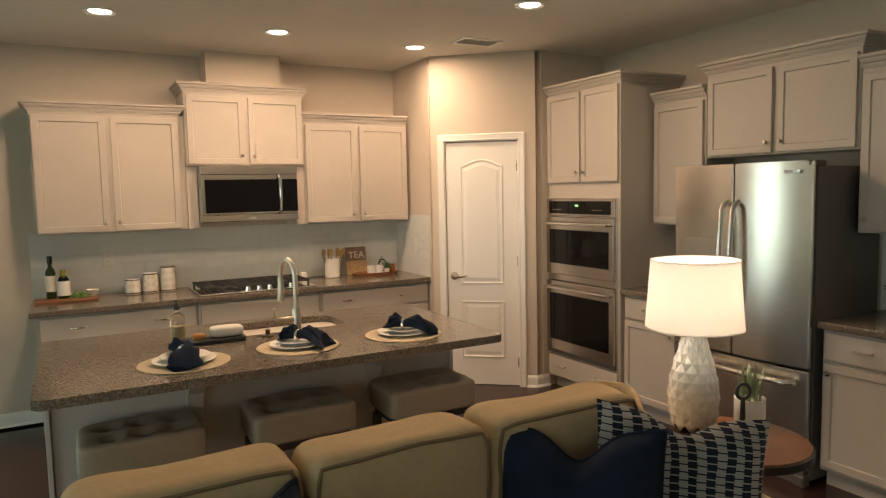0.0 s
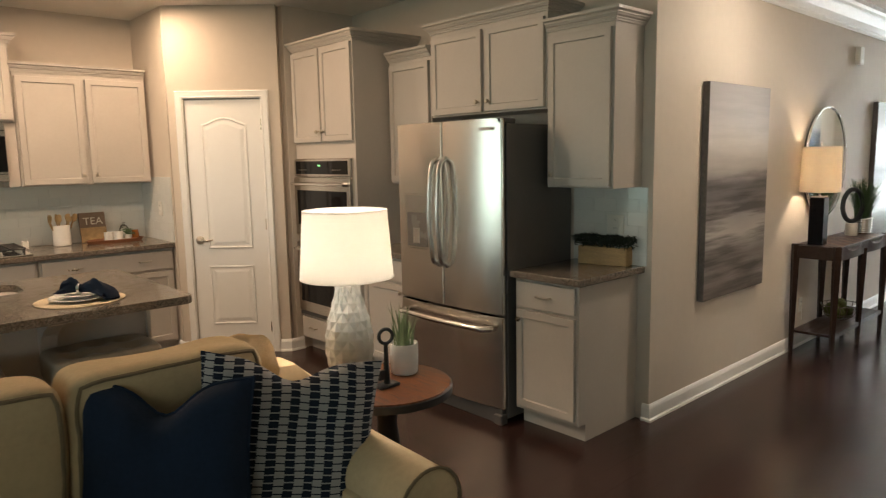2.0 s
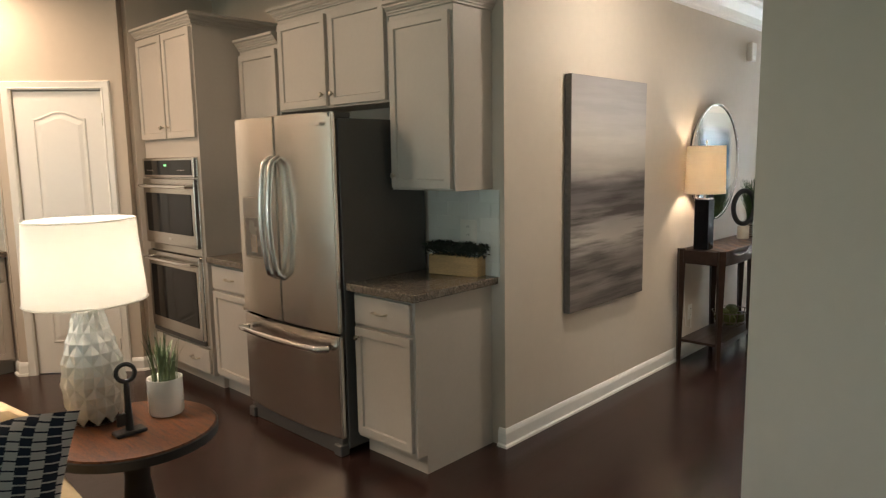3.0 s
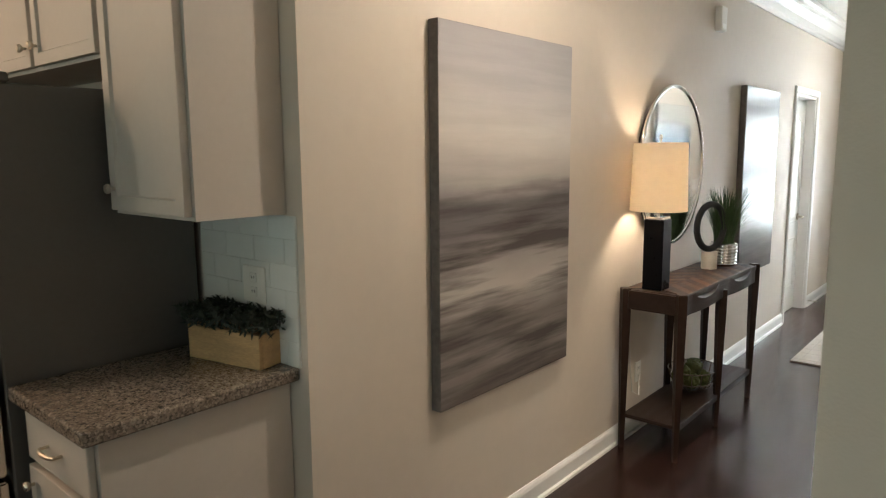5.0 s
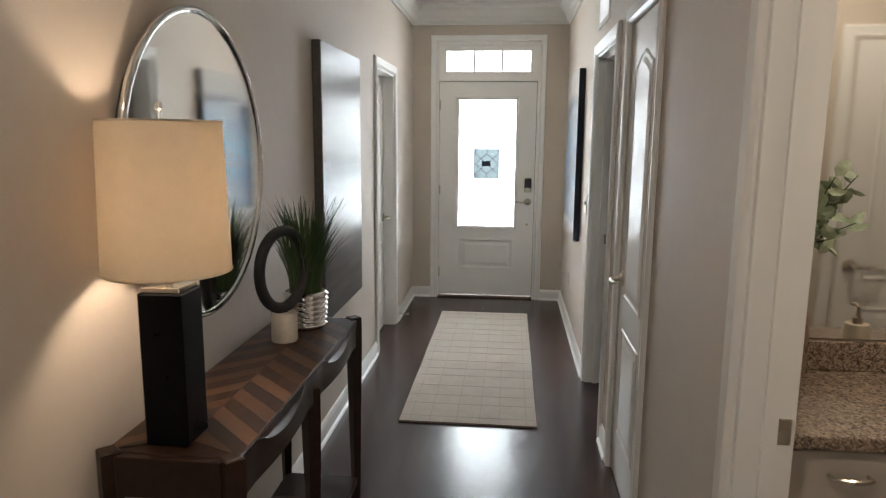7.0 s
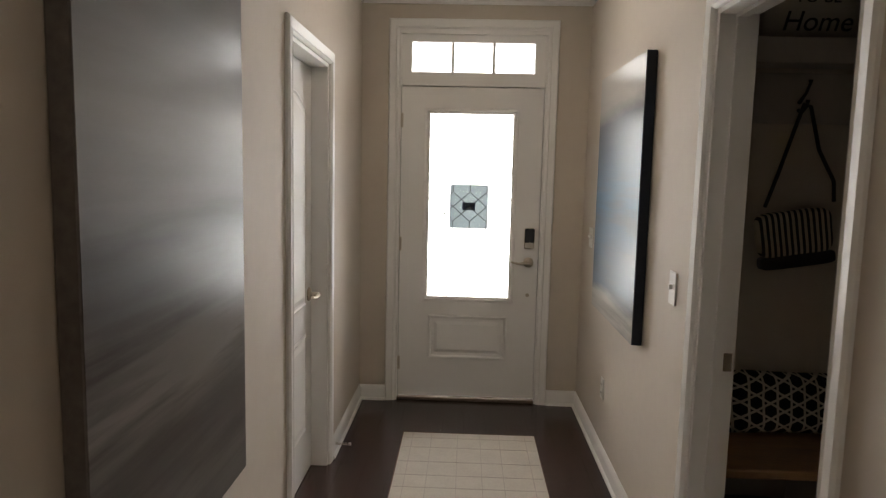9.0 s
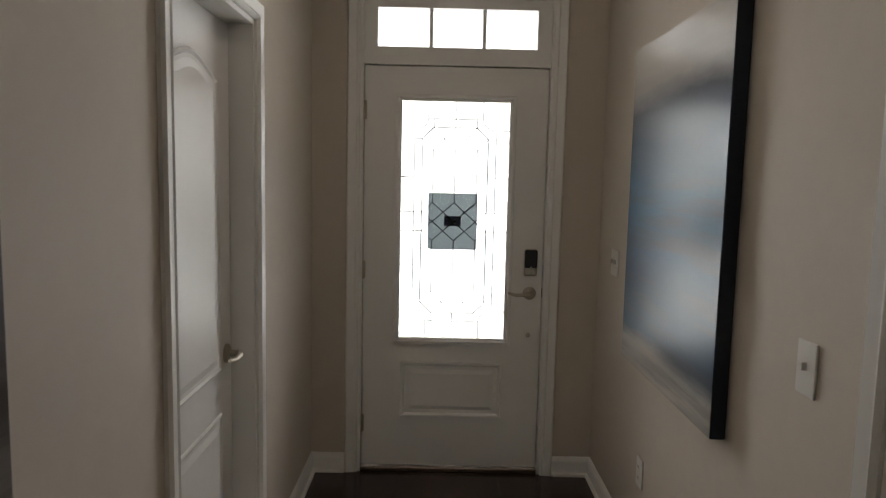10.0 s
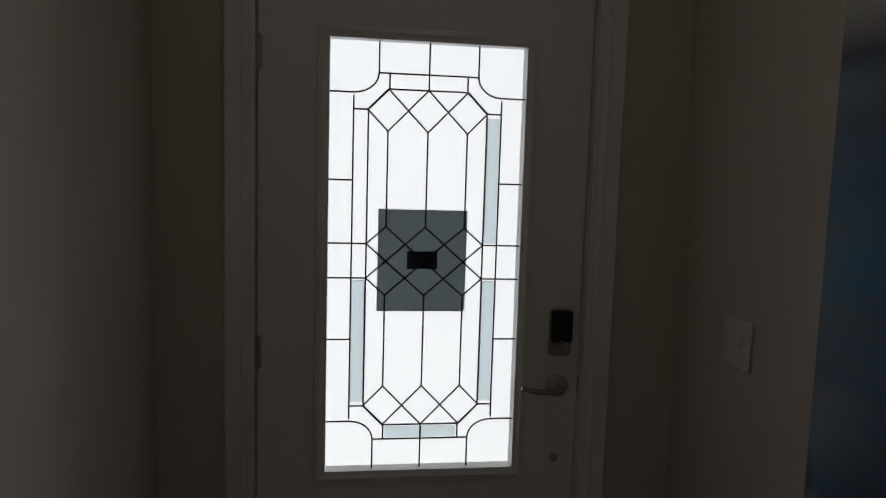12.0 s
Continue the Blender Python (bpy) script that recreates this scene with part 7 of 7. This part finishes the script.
# the bathroom door stands open against the west wall, and a closet door beside it
panel_door("door_4", "white panel bathroom door standing open", pose(5.755, -0.675, 0, 0, 0, 90), 0.735, 2.02, "r", hinges=False, knob_z=0.93)
d5 = panel_door("door_5", "white panel linen closet door, closed", pose(5.664 + 0.035, -1.60, 0, 0, 0, 90), 0.70, 2.02, "l", hinges=False, knob_z=0.93)
casing(pose(5.66, -1.605, 0, 0, 0, 90), 0.71, 2.03, d5)

# ---- mudroom nook ----
bn = thing("mudroom_bench", "built-in bench with tan wooden seat and dark cubbies", "bench", (9.75, -0.6, 0))
part("seat", box(9.52, 9.967, -1.38, 0.10, 0.445, 0.480, 0.005), mat("tan_bench_wood", (0.52, 0.31, 0.16), 0.5, vary=0.2, scale=4, stretch=(8, 1, 8)), bn, "tan wooden seat")
for y_ in (0.06, -0.42, -0.90, -1.375):
    part("divider", box(9.54, 9.967, y_ - 0.012, y_ + 0.012, 0.0, 0.4445), M["cab"], bn)
part("toe_board", box(9.56, 9.58, -1.36, 0.045, 0.0, 0.06), M["cab"], bn)
part("back_panel", box(9.955, 9.967, -1.36, 0.045, 0.06, 0.4445), M["cab"], bn)
hr = thing("coat_rack", "white wall rail with dark metal coat hooks", "coat rack", (9.95, -0.6, 1.74))
part("rail", box(9.948, 9.9695, -1.39, 0.10, 1.738, 1.935, 0.003), M["cab"], hr)
for y_ in (-0.10, -0.330, -0.55, -0.77, -0.99):
    part("hook", tube([(9.948, y_, 1.79), (9.91, y_, 1.785), (9.885, y_, 1.80), (9.88, y_, 1.825)], [0.008, 0.006, 0.006, 0.008], 8, tube([(9.948, y_, 1.82), (9.90, y_, 1.85), (9.87, y_, 1.885), (9.868, y_, 1.90)], [0.008, 0.006, 0.006, 0.009], 8)), M["iron"], hr, "black double hook", True)
ns = thing("nook_shelf", "greige painted shelf above the coat hooks", "shelf", (9.85, -0.6, 1.96))
part("shelf_board", box(9.66, 9.969, -1.39, 0.10, 1.955, 2.012, 0.004), M["cab"], ns)
part("nosing", box(9.645, 9.6598, -1.39, 0.10, 1.925, 2.016, 0.003), M["cab"], ns)
bg = thing("hanging_bag", "black and cream striped canvas bag on a hook", "bag", (9.9, -0.37, 1.15))
BG = Matrix.Translation((9.905, -0.332, 1.285)) @ Matrix.Rotation(radians(-90), 4, "Z") @ Matrix.Rotation(radians(-9), 4, "Y")


def striped_mat():
    m = mat("striped_canvas", (0.55, 0.48, 0.36), 0.9, bump=0.3, bscale=500, spec=0.1)
    n, l = m.node_tree.nodes, m.node_tree.links
    tc, wv, cr_ = n.new("ShaderNodeTexCoord"), n.new("ShaderNodeTexWave"), n.new("ShaderNodeValToRGB")
    mp = n.new("ShaderNodeMapping")
    l.new(tc.outputs["Object"], mp.inputs[0])
    wv.bands_direction = "X"
    wv.inputs["Scale"].default_value = 14
    cr_.color_ramp.interpolation = "CONSTANT"
    cr_.color_ramp.elements[0].color, cr_.color_ramp.elements[1].color = (0.03, 0.028, 0.026, 1), (0.55, 0.48, 0.36, 1)
    cr_.color_ramp.elements[1].position = 0.5
    l.new(mp.outputs[0], wv.inputs["Vector"]), l.new(wv.outputs["Fac"], cr_.inputs[0]), l.new(cr_.outputs[0], n["Principled BSDF"].inputs["Base Color"])
    return m


SMAT = striped_mat()
bag_ = link("pouch", soft_box(-0.145, 0.145, -0.035, 0.035, -0.07, 0.11, 6, 9, 0.006, 2), SMAT, True)
bag_.matrix_basis = bg.matrix_basis.inverted() @ BG
bag_.parent = bg
lo_ = link("leather_bottom", soft_box(-0.147, 0.147, -0.037, 0.037, -0.115, -0.06, 6, 7), M["black"], True)
lo_.matrix_basis = bg.matrix_basis.inverted() @ BG
lo_.parent = bg
part("strap", tube([(9.90, -0.205, 1.405), (9.885, -0.24, 1.535), (9.88, -0.295, 1.735), (9.878, -0.318, 1.81), (9.878, -0.343, 1.80), (9.88, -0.388, 1.635), (9.885, -0.458, 1.515), (9.90, -0.473, 1.435)], 0.008, 6), M["black"], bg, "black shoulder strap", True)
LAT = lattice_mat("black_lattice_cloth", (0.02, 0.02, 0.02), (0.55, 0.50, 0.42), 6.0)
pillow("pillow", "black lumbar pillow with white geometric lines on the bench", 0.62, 0.26, 0.14, pose(9.86, -0.40, 0.622, 0, 0, -90) @ pose(0, 0, 0, -12, 0, 0), LAT, 0, 6.0)
sbx = thing("wooden_sign", "pale wooden sign box with black script lettering", "sign", (9.8, -0.35, 2.013))
part("box", box(9.74, 9.80, -0.56, -0.08, 2.0135, 2.30, 0.003), M["cab"], sbx)


TXT = pose(9.7385, -0.27, 2.055, 90, 0, -90)
words("Home", 0.10, TXT, sbx, M["black"])
words("TO BE", 0.06, TXT @ pose(0, 0.10, 0), sbx, M["black"])
# added black block: the shade of the bench's open cavity put into colour
solo("cavity_shade_block", soft_box(9.60, 9.90, -0.35, 0.0, 0.0, 0.22, 7, 6), M["black"], "black block for the shaded cavity under the bench", "bin", smooth=True)

# ---- tiled backsplash ----


def tiles(name, label, m, w, z0, z1, holes=()):
    """Running-bond subway tiles on a grout bed; frame m: x along the wall, -y out of it."""
    t = thing(name, label, "backsplash", m @ Vector((0, 0, z0)), kind="structure")
    part("grout", box(0, w, -0.0062, -0.0004, z0, z1), M["grout"], t, m=m)
    tw, th = 0.1524, 0.0762
    q = m.to_quaternion()
    r, z = 0, z0
    while z < z1 - 0.01:
        h = min(th, z1 - z)
        x = -tw / 2 if r % 2 else 0.0
        while x < w - 0.004:
            a, b = max(0, x), min(w, x + tw)
            if b - a > 0.012:
                key = (round(b - a, 4), round(h, 4))
                if key not in TM:
                    bm = box(0, b - a - 0.0016, -0.0085, -0.003, 0, h - 0.0016)
                    fr_e = [e for e in bm.edges if all(v.co.y < -0.008 for v in e.verts)]
                    bmesh.ops.bevel(bm, geom=fr_e, offset=0.0008, segments=1, affect="EDGES")
                    bmesh.ops.recalc_face_normals(bm, faces=bm.faces)
                    me = bpy.data.meshes.new("tile")
                    bm.to_mesh(me)
                    bm.free()
                    me.materials.append(M["tile"])
                    TM[key] = me
                ob = new("tile", TM[key])
                ob.parent = t
                ob.matrix_parent_inverse = t.matrix_basis.inverted()
                ob.matrix_basis = m @ Matrix.Translation((a + 0.001, 0, z + 0.001))
            x += tw
        z += th
        r += 1


TM = {}
tiles("backsplash_1", "white glossy subway tile backsplash behind the cooktop", pose(0.14, YK, 0), 2.936, 0.9155, 1.39)
tiles("backsplash_2", "white glossy subway tile on the pantry side wall", pose(3.08, YK - 0.01, 0, 0, 0, -90), 0.66, 0.9155, 1.44)
tiles("backsplash_3", "white glossy subway tile at the hall corner", pose(XE, 2.20, 0, 0, 0, -90), 0.51, 0.9155, 1.365)
tiles("backsplash_4", "white glossy subway tile beside the ovens", pose(XE, 3.66, 0, 0, 0, -90), 0.54, 0.9155, 1.365)

# ---- outlook beyond the glass ----


def outlook_mat(name, strength):
    """A plain bright distance: pale sky over soft green and pale ground."""
    m = bpy.data.materials.new(name)
    m.use_nodes = True
    n, l = m.node_tree.nodes, m.node_tree.links
    b = n["Principled BSDF"]
    tc, sp, no = n.new("ShaderNodeTexCoord"), n.new("ShaderNodeSeparateXYZ"), n.new("ShaderNodeTexNoise")
    no.inputs["Scale"].default_value, no.inputs["Detail"].default_value = 0.9, 6
    l.new(tc.outputs["Object"], sp.inputs[0]), l.new(tc.outputs["Object"], no.inputs["Vector"])
    ma = n.new("ShaderNodeMath")
    ma.operation = "MULTIPLY_ADD"
    ma.inputs[1].default_value = 6.0
    l.new(no.outputs[0], ma.inputs[0]), l.new(sp.outputs["Z"], ma.inputs[2])
    mr = n.new("ShaderNodeMapRange")
    mr.inputs[1].default_value, mr.inputs[2].default_value = 0, 14
    l.new(ma.outputs[0], mr.inputs[0])
    cr = n.new("ShaderNodeValToRGB")
    e = cr.color_ramp.elements
    e[0].position, e[0].color = 0.10, (0.95, 0.97, 0.98, 1)
    e[1].position, e[1].color = 0.62, (0.86, 0.94, 1.0, 1)
    e.new(0.17).color = (0.90, 0.95, 0.92, 1)
    e.new(0.42).color = (0.93, 0.97, 0.95, 1)
    e.new(0.50).color = (0.92, 0.97, 1.0, 1)
    l.new(mr.outputs[0], cr.inputs[0])
    l.new(cr.outputs[0], b.inputs["Emission Color"]), l.new(cr.outputs[0], b.inputs["Base Color"])
    b.inputs["Emission Strength"].default_value = strength
    return m


solo("backdrop", box(12.9, 13.0, 0.1, 1.8, -0.06, 2.95), outlook_mat("bright_distance", 41.0), "pale bright sky and blurred greenery outside", "backdrop", kind="structure")
solo("backdrop", box(-64.5, -64, -45, 45, -0.06, 40), outlook_mat("bright_garden", 3.0), "blurred green garden outside the living room", "backdrop", kind="structure")

# ---- floor ----
floor = thing("floor", "dark reddish-brown hardwood plank floor, semi-gloss", "floor", kind="structure")
part("subfloor", box(XW - 0.12, XF + 0.15, YS - 0.12, YK + 0.12, -0.05, -0.0015), M["gap"], floor)
rnd = random.Random(4)
PW = 0.127
shared = {}
rest = bmesh.new()
count = 0


def plank_mesh(n):
    if n not in shared:
        me = bpy.data.meshes.new("plank")
        bm = box(0, n - 0.0006, 0, PW - 0.0006, -0.0015, 0.0)
        bmesh.ops.recalc_face_normals(bm, faces=bm.faces)
        bm.to_mesh(me)
        bm.free()
        me.materials.append(M["plank"])
        shared[n] = me
    return shared[n]


y = YS - 0.12
while y < YK + 0.1:
    x = XW - 0.12 - rnd.uniform(0, 1)
    while x < XF + 0.1:
        n = rnd.choice((0.6, 0.8, 1.0, 1.2, 1.4))
        if x + n > XW and not (y > 5.6 or (y < -1.7 and x > 5)):
            near = x > 2.2 and 0.05 < y < 1.75 or (2.6 < x < 4.2 and 0.05 < y < 4.4) or (1.0 < x < 4 and -0.8 < y < 1.7)
            if near and count < 300:
                ob = new("plank", plank_mesh(n))
                ob.parent = floor
                ob.location = (x, y, 0)
                count += 1
            else:
                z0, z1 = -0.004, 0.0
                v = [rest.verts.new(p) for p in ((x, y, z1), (x + n - 0.0008, y, z1), (x + n - 0.0008, y + PW - 0.0008, z1), (x, y + PW - 0.0008, z1))]
                rest.faces.new(v)
        x += n
    y += PW
part("planks", rest, mat("dark_floor_planks", (0.034, 0.0165, 0.0132), 0.24, vary=0.42, scale=2.6, stretch=(1, 12, 12), rvar=0.03), floor)["kind"] = "stuff"
